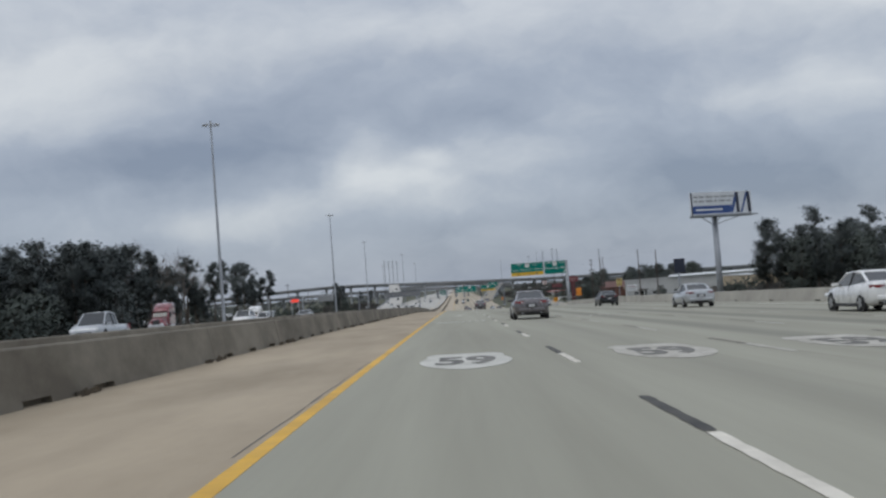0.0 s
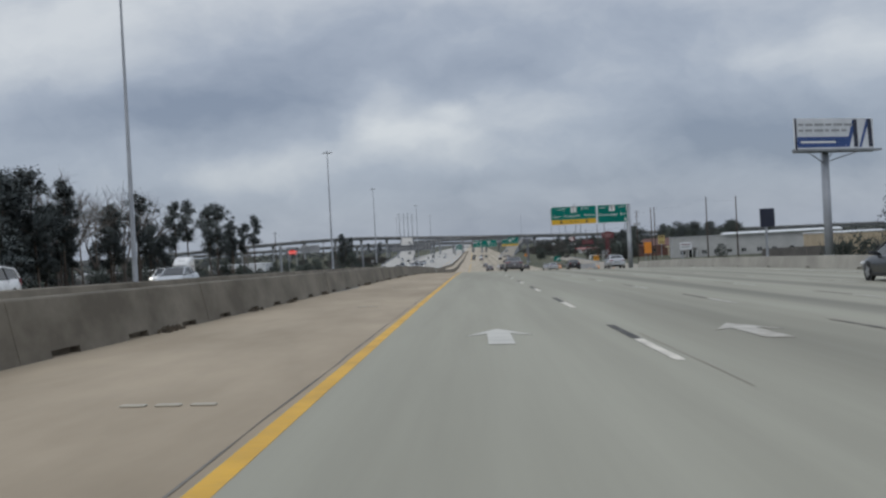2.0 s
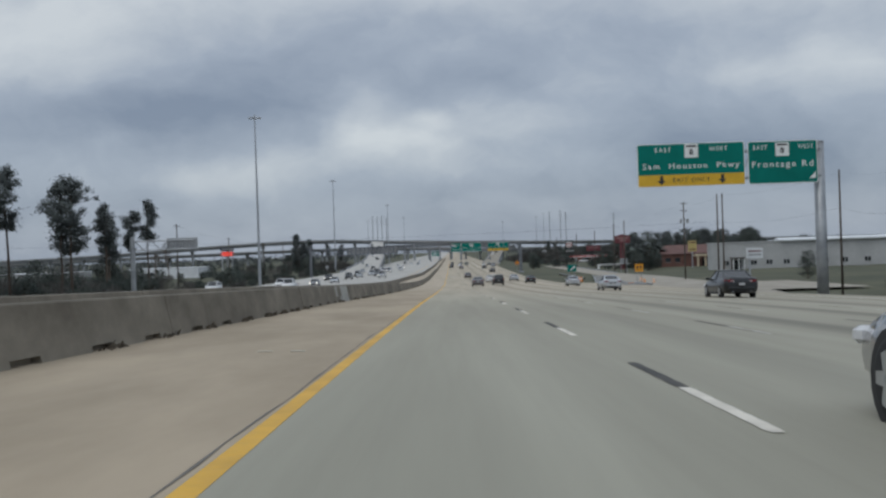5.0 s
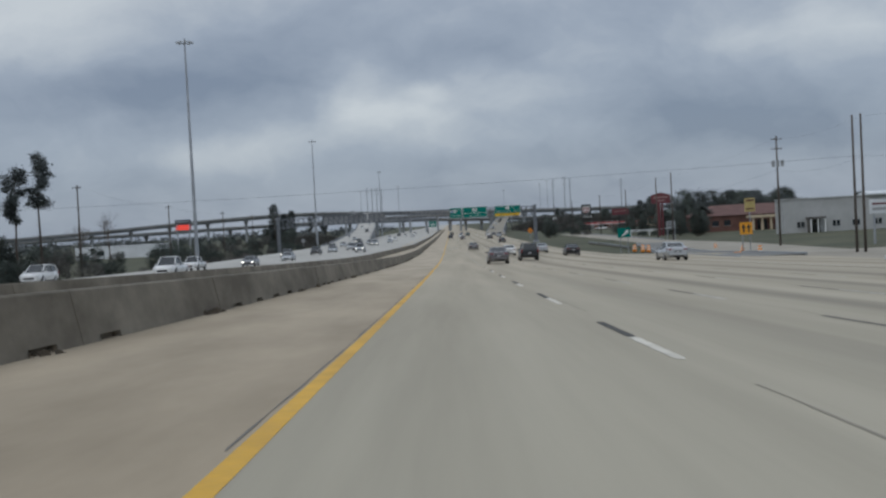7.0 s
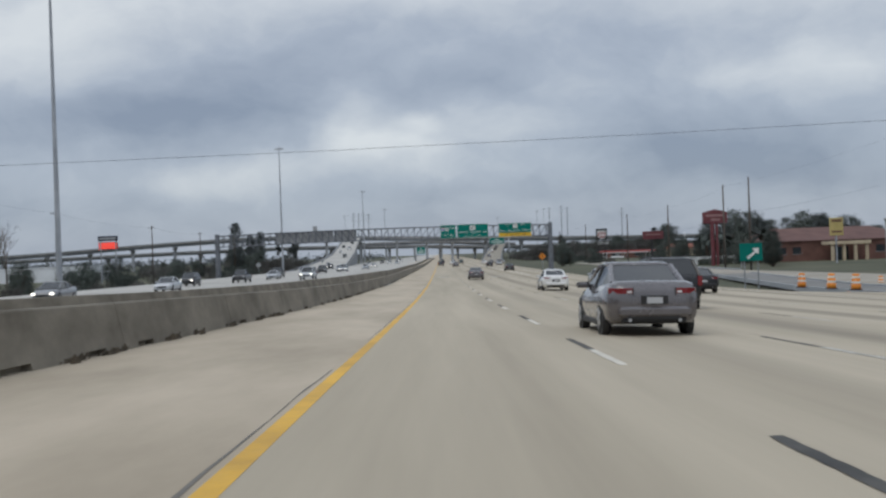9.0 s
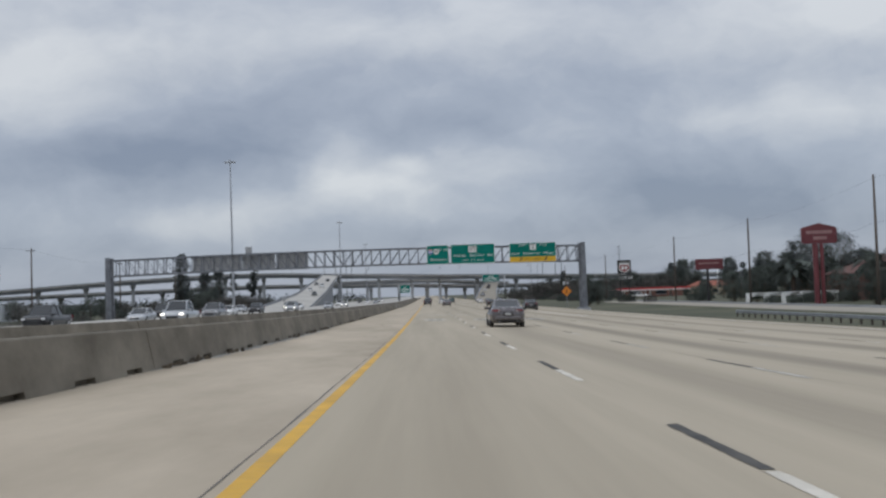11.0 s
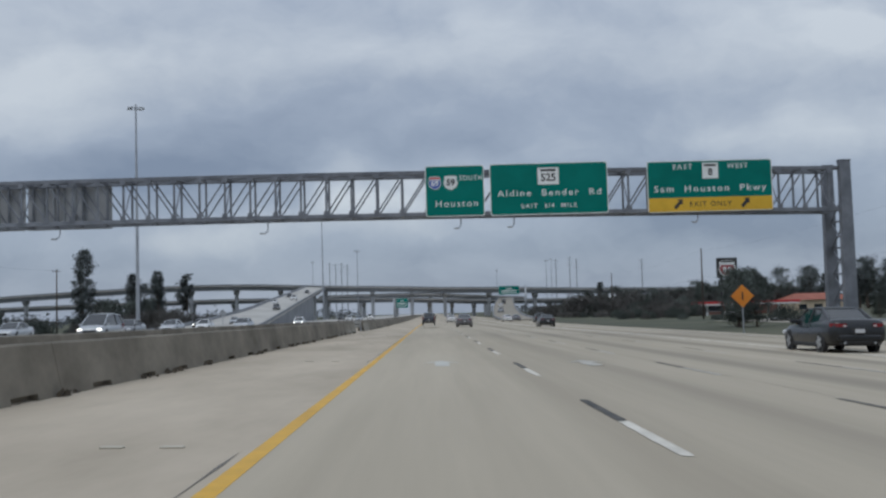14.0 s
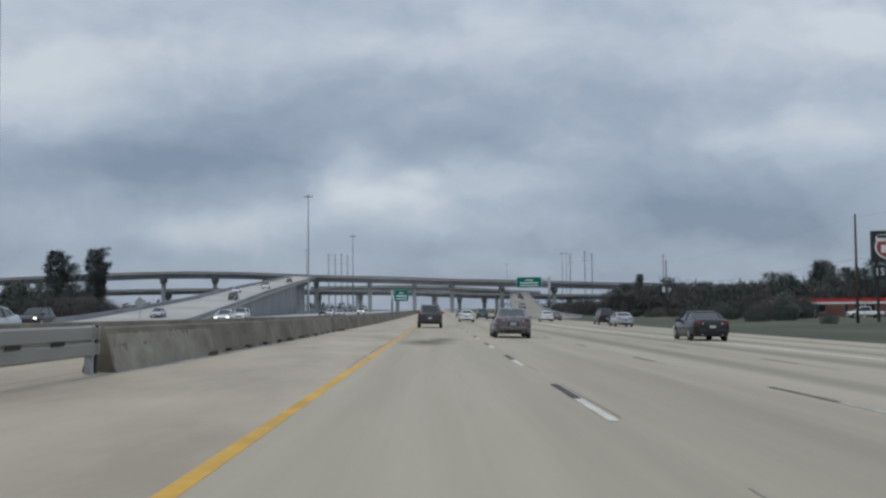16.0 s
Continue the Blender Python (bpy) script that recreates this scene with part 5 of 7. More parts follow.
def semi(label, m, colour="white"):
    th = thing("semi_tractor", label, "truck", m=m)
    mat = PAINTS[colour]
    def shell(rows, foot):
        return Geo().loft([[(x, y, z) for x, z in ((-w, foot), (w, foot), (w, zt - .32), (w * .94, zt - .08), (w * .8, zt), (-w * .8, zt), (-w * .94, zt - .08), (-w, zt - .32))] for y, w, zt in rows])
    cab = part("cab", shell(((-2.4, 1.2, 2.95), (.40, 1.2, 2.95), (.62, 1.16, 2.85), (1.12, 1.12, 2.0)), .85), mat, th, smooth=True)
    part("roof_fairing", shell(((-2.4, 1.19, 4.05), (-1.3, 1.19, 4.05), (-.55, 1.16, 3.9), (.15, 1.12, 3.5), (.66, 1.10, 3.08), (.76, 1.06, 2.9)), 2.7), mat, th, smooth=True)
    part("hood", shell(((1.0, 1.0, 2.0), (1.8, .96, 1.92), (2.7, .86, 1.78), (3.1, .78, 1.6), (3.2, .70, 1.35)), .85), mat, th, smooth=True)
    part("windscreen", Geo().add([(-1.0, 1.13, 2.06), (1.0, 1.13, 2.06), (.98, .66, 2.80), (-.98, .66, 2.80)], [(0, 1, 2, 3)], pose(0, .05, .03)), M_CARGLASS, cab)
    part("roof_vent", Geo().box((0, .16, 3.46), (.9, .10, .12), bevel=.03), M_TRIM, cab)
    part("sun_visor", Geo().box((0, .84, 2.9), (2.1, .22, .10), bevel=.04), mat, cab)
    for s in (-1, 1):
        part("side_window", Geo().box((s * 1.195, .1, 2.38), (.03, .8, .62), bevel=.01), M_CARGLASS, cab)
        part("sleeper_window", Geo().box((s * 1.2, -1.5, 2.55), (.02, .5, .4), bevel=.008), M_CARGLASS, cab)
        part("mirror", Geo().box((s * 1.45, .95, 2.3), (.22, .12, .7), bevel=.04), M_TRIM, th)
        part("fender", Geo().loft([[(s * a, y, z) for a, z in ((.72, .75), (1.2, .75), (1.2, zt), (.72, zt + .08))] for y, zt in ((1.45, .9), (1.75, 1.25), (2.3, 1.38), (2.85, 1.2), (3.15, .9))]), mat, th, smooth=True)
        part("fuel_tank", Geo().tube((s * .95, -1.6, .75), (s * .95, .2, .75), .32, .32, 14), M_RIM, th, "polished metal fuel tank")
        part("exhaust_stack", Geo().tube((s * .9, -2.6, .9), (s * .9, -2.6, 3.9), .08, .08, 10), M_RIM, th)
    part("fifth_wheel", Geo().box((0, -4.5, 1.15), (1.0, 1.1, .14), bevel=.03), M_TRIM, th)
    part("bumper", Geo().box((0, 3.2, .75), (2.3, .3, .5), bevel=.08), M_RIM, th)
    part("grille", Geo().box((0, 3.22, 1.3), (1.0, .1, .7), bevel=.05), M_TRIM, th)
    part("chassis", Geo().box((0, -1.9, .9), (1.0, 8.4, .3)), M_TRIM, th)
    for s in (-1, 1):
        for y in (2.2, -4.0, -5.3):
            wheel(th, s * 1.15, y, .5, s)
        part("headlight", Geo().box((s * .8, 3.15, 1.1), (.3, .12, .2), bevel=.03), M_HEAD, th)
    return th


NAMES = {"white": "white", "silver": "silver", "grey": "dark grey", "bronze": "grey-brown", "dark": "black", "navy": "blue-black", "red": "red", "teal": "dark teal"}
SHAPE = {"sedan": "sedan", "suv": "sport utility vehicle", "pickup": "pickup truck with an open bed", "van": "minivan"}
made_cars = {}


def place_car(kind, colour, x, y, turn, where, lit=False, height=None):
    m = on_road(x, y, turn)
    if height is not None:
        z, s = height
        m = pose(x, y, z, s, 0, 0) @ pose(0, 0, 0, 0, 0, turn)
    label = f"{NAMES[colour]} {SHAPE.get(kind, kind)} {where}"
    key = (kind, colour, lit)
    if key in made_cars:
        th = copy_thing(made_cars[key], m)
    else:
        th = made_cars[key] = car(kind, colour, label, lit, m)
    return tagged(th, label, group="vehicles on the highway")


# same direction
place_car("suv", "navy", -0.60, 625.7, 0, "driving in the inner lane")
place_car("sedan", "bronze", 3.68, 163.6, 0, "driving beside the inner lane")
place_car("sedan", "silver", 15.2, 172.0, 0, "ahead in an outer lane of the elevated road")
place_car("sedan", "bronze", 3.55, 319.8, 0, "driving beside the inner lane")
place_car("sedan", "dark", 14.8, 360.5, 0, "driving in an outer lane")
place_car("sedan", "bronze", 3.65, 596.8, 0, "driving beside the inner lane")
place_car("sedan", "silver", 17.4, 312.0, 0, "driving in an outer lane")
for y in (44.5, 425.0):
    place_car("sedan", "bronze", 3.66, y, 0, "driving beside the inner lane")
for kind, colour, x, y in (("sedan", "silver", 14.8, 55.0), ("sedan", "dark", 14.6, 92.0), ("sedan", "dark", 14.6, 214.0), ("sedan", "silver", 15.0, 260.0), ("sedan", "silver", 13.2, 387.0), ("suv", "dark", 7.4, 335.0),
                           ("sedan", "white", 7.4, 372.0), ("sedan", "dark", 13.2, 508.0)):
    place_car(kind, colour, x, y, 0, "driving in an outer lane")
place_car("sedan", "white", 15.0, 27.0, 0, "driving in an outer lane")
place_car("sedan", "dark", 13.3, 596.3, 0, "with pale plate in an outer lane")
place_car("sedan", "white", 3.7, 674.0, 0, "driving ahead in the second lane")
place_car("suv", "teal", 7.5, 716.0, 0, "driving in the third lane")
place_car("sedan", "silver", 19.0, 651.0, 0, "driving in the exit lane")
place_car("van", "white", 68.5, 747.0, 70, "parked behind the fuel canopy", height=(ground_height(68.5, 747.0), 0))
place_car("pickup", "white", 70.0, 713.0, 80, "parked at the fuel station", height=(ground_height(70.0, 713.0), 0))
place_car("van", "dark", 20.0, 668.0, 0, "driving in the exit lane")
place_car("sedan", "white", 16.1, 697.0, 0, "driving in the exit lane")
place_car("sedan", "grey", 19.6, 716.0, 0, "driving in the exit lane")
place_car("sedan", "grey", 5.0, 760.0, 0, "driving far ahead")
place_car("suv", "dark", 0.0, 735.0, 0, "driving far ahead in the inner lane")
# oncoming
ONCOMING = [
    ("pickup", "silver", -22.0, 52), ("suv", "white", -24.0, 105), ("pickup", "white", -33.0, 165),
    ("sedan", "silver", -20.0, 124), ("suv", "white", -38.0, 321),
    ("pickup", "white", -34.0, 362), ("sedan", "grey", -29.0, 374), ("sedan", "silver", -28.0, 402), ("pickup", "dark", -30.0, 485),
    ("pickup", "white", -26.0, 321), ("suv", "dark", -33.0, 432),
    ("pickup", "dark", -29.0, 446), ("sedan", "silver", -28.0, 468), ("suv", "grey", -23.5, 480),
    ("pickup", "silver", -20.0, 450), ("van", "silver", -26.0, 492), ("suv", "dark", -27.0, 529),
    ("sedan", "white", -28.0, 512), ("van", "silver", -24.0, 548),
    ("sedan", "silver", -29.0, 589), ("sedan", "grey", -26.0, 562), ("sedan", "silver", -22.0, 594),
    ("sedan", "white", -24.0, 662), ("suv", "white", -28.0, 693), ("sedan", "white", -31.0, 615), ("sedan", "silver", -35, 560), ("suv", "dark", -37, 640),
    ("sedan", "silver", -20, 760), ("sedan", "white", -25, 790), ("suv", "dark", -30, 820), ("pickup", "white", -22, 850),
]
for i, (kind, colour, x, y) in enumerate(ONCOMING):
    place_car(kind, colour, x, y, 180, "on the oncoming carriageway", lit=(i % 4 == 2))
tagged(semi("dull red semi tractor on the oncoming carriageway", on_road(-42, 136, 180), "red"), group="vehicles on the highway")
tagged(semi("white semi tractor without trailer on the oncoming carriageway", on_road(-42.0, 203, 180)), group="vehicles on the highway")
# on the two ramps
for kind, colour, dx, y in (("sedan", "dark", 1.8, 770), ("sedan", "white", -1.9, 800), ("suv", "white", 1.8, 836), ("sedan", "dark", -1.9, 868), ("sedan", "dark", 1.8, 925), ("sedan", "silver", -1.9, 715)):
    place_car(kind, colour, bend(y, [(py, px) for px, py, pz in RAMP_LINE]) + dx, y, 180 + 3.5, "coming down a pale concrete ramp", height=on_ramp(y))
for kind, colour, x, y, z, slope in (("suv", "dark", 34.5, 968, 5.15, 1.9), ("sedan", "white", 30.5, 930, 3.85, 1.8), ("sedan", "dark", 38, 1015, 6.75, 1.9), ("suv", "silver", 24.5, 840, 1.35, 1.2)):
    place_car(kind, colour, x, y, 0, "climbing a pale concrete ramp", height=(z, slope))
# ---- trees and scrub ----
def clump(g, c, r, n, size, rng, flat=0.7):
    """A ragged tuft of small pointed leaves round c."""
    for _ in range(n):
        d = Vector((rng.gauss(0, 1), rng.gauss(0, 1), rng.gauss(0, 1)))
        p = Vector(c) + Vector((d.x * r, d.y * r, d.z * r * flat)) * 0.55
        a = Vector((rng.gauss(0, 1), rng.gauss(0, 1), rng.gauss(0, 0.6))).normalized()
        b = a.cross(Vector((rng.gauss(0, 1), rng.gauss(0, 1), rng.gauss(0, 1)))).normalized()
        s = size * rng.uniform(0.6, 1.4)
        k = len(g.v)
        g.v += [tuple(p - a * s - b * s * 0.3), tuple(p + a * s), tuple(p - a * s * 0.3 + b * s * 0.6)]
        g.f.append((k, k + 1, k + 2))


def crown(g, mat, th, centre, squash=1.0):
    """Links a crown of leaves whose shading follows the crown's rounded mass."""
    v = np.array(g.v)
    out = v - np.array(centre)
    out[:, 2] *= squash
    q = v.reshape(-1, 3, 3)
    face = np.cross(q[:, 1] - q[:, 0], q[:, 2] - q[:, 0])
    back = (face * out.reshape(-1, 3, 3).mean(1)).sum(1) < 0
    me = bpy.data.meshes.new("crown")
    me.from_pydata(g.v, [], [f[::-1] if back[i] else f for i, f in enumerate(g.f)])
    me.materials.append(mat)
    me.polygons.foreach_set("use_smooth", [True] * len(me.polygons))
    me.update()
    nrm = out / (np.linalg.norm(out, axis=1, keepdims=True) + 1e-6)
    face /= np.linalg.norm(face, axis=1, keepdims=True) + 1e-9
    face[back] *= -1
    nrm = nrm * 0.85 + np.repeat(face, 3, axis=0) * 0.28 + np.array((0, 0, 0.15))
    nrm /= np.linalg.norm(nrm, axis=1, keepdims=True)
    me.normals_split_custom_set_from_vertices(nrm.tolist())
    return part("crown", me, mat, th)


def trunk_path(h, lean, rng, n=7):
    x = y = 0.0
    pts = []
    for i in range(n + 1):
        pts.append(Vector((x, y, h * i / n)))
        x += rng.uniform(-lean, lean)
        y += rng.uniform(-lean, lean)
    return pts


def pine(h, bare, spread, seed, dense=1.0):
    """A loblolly pine: bare trunk with dead stubs, crown of layered tufts that widens in its upper half."""
    rng = random.Random(seed)
    th = thing("pine_tree", "tall dark green loblolly pine with a bare lower trunk", "tree", "roadside trees")
    pts = trunk_path(h, 0.20, rng)
    n = len(pts) - 1

    def at(f):
        j = min(int(f * n), n - 1)
        return pts[j].lerp(pts[j + 1], f * n - j)

    tr, cr = Geo(), Geo()
    for i in range(n):
        f0, f1 = i / n, (i + 1) / n
        tr.tube(pts[i], pts[i + 1], 0.25 * (1 - f0 * 0.85) * h / 20, 0.25 * (1 - f1 * 0.85) * h / 20, 7, caps=i == 0)
    for k in range(6):
        f = rng.uniform(bare * 0.5, bare)
        a = rng.uniform(0, 6.28)
        tr.tube(at(f), at(f) + Vector((math.cos(a), math.sin(a), 0.15)) * rng.uniform(0.5, 1.4), 0.035, 0.012, 4, caps=False)
    nb = int(25 * dense)
    for k in range(nb):
        q = (k + rng.random()) / nb
        f = bare + (0.97 - bare) * q
        a = rng.uniform(0, 6.28)
        prof = 0.55 + 0.45 * math.sin(math.pi * (0.1 + 0.7 * q)) if q < 0.8 else 0.85 - 1.9 * (q - 0.8)
        ln = spread * prof * rng.uniform(0.45, 1.1)
        base = at(f)
        tip = base + Vector((math.cos(a) * ln, math.sin(a) * ln, ln * rng.uniform(0.1, 0.6)))
        tr.tube(base, tip, 0.055, 0.018, 4, caps=False)
        for s in (0.35, 0.7, 1.0):
            r = rng.uniform(0.5, 0.95)
            c = base.lerp(tip, s) + Vector((rng.gauss(0, 0.25), rng.gauss(0, 0.25), 0.2))
            clump(cr, c, r, int(56 * r / 0.7), 0.225, rng, 0.85)
    clump(cr, pts[-1] - Vector((0, 0, 0.5)), 0.8, 90, 0.19, rng, 1.2)
    part("trunk", tr, M_BARK, th, smooth=True)
    crown(cr, M_NEEDLE, th, (0, 0, h * (bare + 0.5 * (1 - bare))), 0.6)
    return th


def leafy(h, spread, seed, mat, name, label, low=0.15, n=95, size=0.2):
    rng = random.Random(seed)
    th = thing(name, label, "tree", "roadside trees")
    tr, cr = Geo(), Geo()
    pts = trunk_path(h * 0.55, 0.15, rng, 4)
    for i in range(4):
        tr.tube(pts[i], pts[i + 1], 0.2 * (1 - i * 0.18) * h / 9, 0.2 * (0.82 - i * 0.18) * h / 9, 6, caps=False)
    for k in range(n):
        f = low + (1 - low) * rng.random()
        w = spread * math.sqrt(max(0.05, 1 - ((f - 0.5) / 0.56) ** 2)) * rng.uniform(0.35, 1.0)
        a = rng.uniform(0, 2 * math.pi)
        c = Vector((math.cos(a) * w, math.sin(a) * w, h * f + rng.uniform(-0.3, 0.3)))
        if k % 3 == 0:
            tr.tube(pts[min(3, int(f * 4))], c, 0.05, 0.015, 4, caps=False)
        clump(cr, c, rng.uniform(0.5, 0.95) * spread / 2.6, 34, size * 1.0, rng)
    part("trunk", tr, M_BARK, th)
    crown(cr, mat, th, (0, 0, h * 0.42), 0.8)
    return th


def brush(h, spread, seed, mat, name, label, green=0):
    """Winter brush: a fan of stems, many fine twigs and a few leafy tufts, all grown together."""
    rng = random.Random(seed)
    g = Geo()
    for k in range(16):
        a, r = rng.uniform(0, 6.28), spread * rng.random() ** 0.5
        q = Vector((math.cos(a) * r, math.sin(a) * r, h * rng.uniform(0.6, 1.0)))
        p = Vector((q.x * 0.5, q.y * 0.5, -0.1))
        g.tube(p, q, 0.035, 0.01, 3, caps=False)
    for k in range(850):
        a, r = rng.uniform(0, 6.28), spread * rng.random() ** 0.5
        top = h * (0.72 + 0.28 * math.sin(a * 3 + seed) * 0.5 + 0.2 * rng.random()) * (1 - 0.35 * (r / spread) ** 2)
        p = Vector((math.cos(a) * r, math.sin(a) * r, top * rng.random() ** 0.75))
        d = Vector((rng.gauss(0, 0.5) + math.cos(a) * 0.3, rng.gauss(0, 0.5) + math.sin(a) * 0.3, rng.uniform(0.2, 1.2))).normalized()
        w = d.cross(Vector((rng.gauss(0, 1), rng.gauss(0, 1), 0.2))).normalized() * rng.uniform(0.03, 0.075)
        n = len(g.v)
        g.v += [tuple(p - w), tuple(p + w), tuple(p + d * rng.uniform(0.35, 0.95))]
        g.f.append((n, n + 1, n + 2))
    for k in range(green):
        a, r = rng.uniform(0, 6.28), spread * rng.random() ** 0.5 * 0.9
        clump(g, (math.cos(a) * r, math.sin(a) * r, h * rng.uniform(0.1, 0.75)), 0.6, 24, 0.13, rng)
    return tagged(part(name, g, mat), label, "bush", "roadside trees")


def bare_tree(h, seed):
    rng = random.Random(seed)
    th = thing("bare_tree", "leafless grey winter tree with fine twigs", "tree", "roadside trees")
    g, tw = Geo(), Geo()

    def grow(p, d, ln, r, level):
        q = p + d * ln
        (g if level < 2 else tw).tube(p, q, r, r * 0.6, 6 if level < 2 else 3, caps=False)
        if level >= 5 or r < 0.006:
            return
        for _ in range(3 if level < 4 else 2):
            nd = (d + Vector((rng.gauss(0, 0.42), rng.gauss(0, 0.42), rng.gauss(0.12, 0.22)))).normalized()
            grow(p.lerp(q, rng.uniform(0.6, 1.0)), nd, ln * rng.uniform(0.6, 0.82), r * 0.58, level + 1)

    grow(Vector((0, 0, 0)), Vector((0, 0, 1)), h * 0.33, 0.16 * h / 12, 0)
    part("trunk", g, M_TWIG, th)
    part("crown", tw, M_TWIG, th)
    return th


def palm(seed):
    rng = random.Random(seed)
    th = thing("palm_tree", "short palm with drooping grey-green fronds", "tree")
    part("trunk", Geo().tube((0, 0, 0), (0.1, 0, 3.6), 0.28, 0.22, 9), M_BARK, th)
    cr = Geo()
    for k in range(34):
        a, up = rng.uniform(0, 2 * math.pi), rng.uniform(-0.3, 1.1)
        d = Vector((math.cos(a), math.sin(a), 0))
        s = d.cross(Vector((0, 0, 1)))
        prev = [Vector((0.1, 0, 3.6))] * 2
        for j in range(1, 5):
            c = Vector((0.1, 0, 3.6)) + d * (0.55 * j) + Vector((0, 0, up * 0.5 * j - 0.10 * j * j))
            w = (0.30, 0.36, 0.28, 0.05)[j - 1]
            now = [c - s * w, c + s * w]
            cr.add([prev[0], prev[1], now[1], now[0]], [(0, 1, 2, 3)])
            prev = now
    part("crown", cr, M_LEAF, th)
    return th


pines = [pine(22, 0.42, 3.3, 11, 1.2), pine(19, 0.52, 2.0, 12, 0.9), pine(24, 0.50, 2.2, 13, 1.1), pine(17, 0.40, 2.6, 14, 1.1), pine(20, 0.34, 3.3, 15, 1.5), pine(21, 0.56, 1.9, 16, 0.9)]
thick = leafy(16, 4.4, 35, M_LEAF, "evergreen_tree", "large dark evergreen tree with a dense rounded crown", 0.12, 210, 0.26)
slim = leafy(20, 2.7, 34, M_NEEDLE, "evergreen_tree", "tall slim dark evergreen with a ragged leaning top", 0.05, 250, 0.26)
bares = [bare_tree(14, 21), bare_tree(12, 22), bare_tree(16, 23)]
oaks = [leafy(9, 3.2, 31, M_LEAF, "evergreen_tree", "dark evergreen tree with a dense ragged crown"), leafy(7, 2.8, 32, M_LEAF, "evergreen_tree", "dark evergreen tree with a dense ragged crown"),
        leafy(12, 3.6, 33, M_NEEDLE, "evergreen_tree", "tall dark evergreen tree with a ragged crown", 0.1, 130)]
bushes = [brush(4.0, 2.6, 41, M_SCRUB, "scrub_bush", "brown leafless winter scrub bush", 6), brush(3.2, 2.4, 42, M_LEAF, "scrub_bush", "dark green scrub bush with bare twigs", 34), brush(6.0, 3.0, 43, M_SCRUB, "scrub_tree", "tall grey-brown leafless scrub", 8)]
used, TALL = set(), {}


def plant(kind, x, y, h=None, sink=0.15):
    """Places a tree: the model itself the first time, copies after that."""
    base = kind[plant_rng.randrange(len(kind))] if isinstance(kind, list) else kind
    me = base.data or base.children[1].data
    nat = TALL.setdefault(me.name, max(v.co.z for v in me.vertices))
    s = (h / nat if h else 1.0) * plant_rng.uniform(0.94, 1.06)
    m = pose(x, y, ground_height(x, y) - sink, 0, 0, plant_rng.uniform(0, 360)) @ Matrix.Diagonal((s, s, s, 1))
    if base.name not in used:
        used.add(base.name)
        base.matrix_basis = m
        return base
    ob = copy_thing(base, Matrix.Identity(4))
    ob.matrix_basis = m
    return ob


plant_rng = random.Random(77)
# dense pine wood on the left, thinning out ahead
for i in range(112):
    plant([pines[0], pines[3], pines[4], pines[4], pines[2]], plant_rng.uniform(-106, -72), 75 + 172 * (i + plant_rng.random()) / 112, plant_rng.uniform(21, 27))
for i in range(16):
    plant([pines[4]] + oaks, plant_rng.uniform(-84, -70), 90 + 120 * (i + plant_rng.random()) / 16, plant_rng.uniform(11, 19))
for x, y, h in ((-75.6, 245, 25), (-79, 252, 22), (-83, 268, 20), (-85, 317, 26), (-88, 305, 23), (-86, 330, 21), (-80.3, 333, 27), (-84, 296, 24), (-79, 342, 25.5), 
                (-78.5, 393, 21), (-81, 402, 18.5), (-77.9, 423, 22.8), (-80.8, 419, 21.5), (-83, 408, 20)):
    plant([pines[1], pines[2], pines[5], pines[0]], x, y, h)
for k, x, y, h in ((pines[0], -77.4, 368, 27.5), (pines[3], -80.5, 371, 25)):
    plant(k, x, y, h)
for i in range(13):
    plant(bares, plant_rng.uniform(-104, -82), 245 + 105 * (i + plant_rng.random()) / 13, plant_rng.uniform(13, 19))
for i in range(14):
    plant([pines[1], pines[5], pines[3]], plant_rng.uniform(-104, -84), 235 + 115 * (i + plant_rng.random()) / 14, plant_rng.uniform(15, 22))
for i in range(80):
    plant(bushes + [oaks[1]], plant_rng.uniform(-96, -66), 90 + 360 * (i + plant_rng.random()) / 80, plant_rng.uniform(3.5, 7.5))
for i in range(60):
    plant(bushes + [oaks[1], oaks[0]], plant_rng.uniform(-118, -88), 80 + 360 * (i + plant_rng.random()) / 60, plant_rng.uniform(6, 11))
# scattered trees along the far side further on
for x, y, h, k in ((-85.7, 731, 20, slim), (-90.4, 819, 18.5, slim), (-90.3, 790, 17.5, slim), (-93, 806, 14, oaks[2]), (-64, 455, 5.5, oaks[0]), (-70, 470, 5.0, oaks[1]), (-76, 520, 5.5, oaks[0]), (-82, 560, 6.5, oaks[2]),
                  (-68.6, 735, 14.0, pines[1]), (-60.8, 733, 13.4, pines[0]), (-62.5, 736, 11.5, pines[3]), (-74, 733, 6.0, bushes[2]), (-71, 730, 6.6, bushes[2]), (-68, 732, 7.0, bushes[0]), (-65, 729, 7.2, bushes[2]), (-62, 731, 6.8, bushes[0]), (-59, 730, 5.6, bushes[2]), (-57, 733, 4.2, bushes[0]), (-73, 738, 6.5, bushes[0]), (-66, 738, 7.0, bushes[2]), (-72, 604, 5, oaks[1]), (-88, 640, 6, oaks[0]), (-66, 540, 6, bushes[2]), (-98, 500, 8, bares[1]), (-110, 560, 9, bares[0])):
    plant(k, x, y, h)
for i in range(70):
    plant(bushes + [oaks[1]], plant_rng.uniform(-140, -66), 440 + 520 * (i + plant_rng.random()) / 70, plant_rng.uniform(2.6, 6.0))
for i in range(44):
    plant(bushes, plant_rng.uniform(-66, -53), 425 + 260 * (i + plant_rng.random()) / 44, plant_rng.uniform(1.8, 3.6))
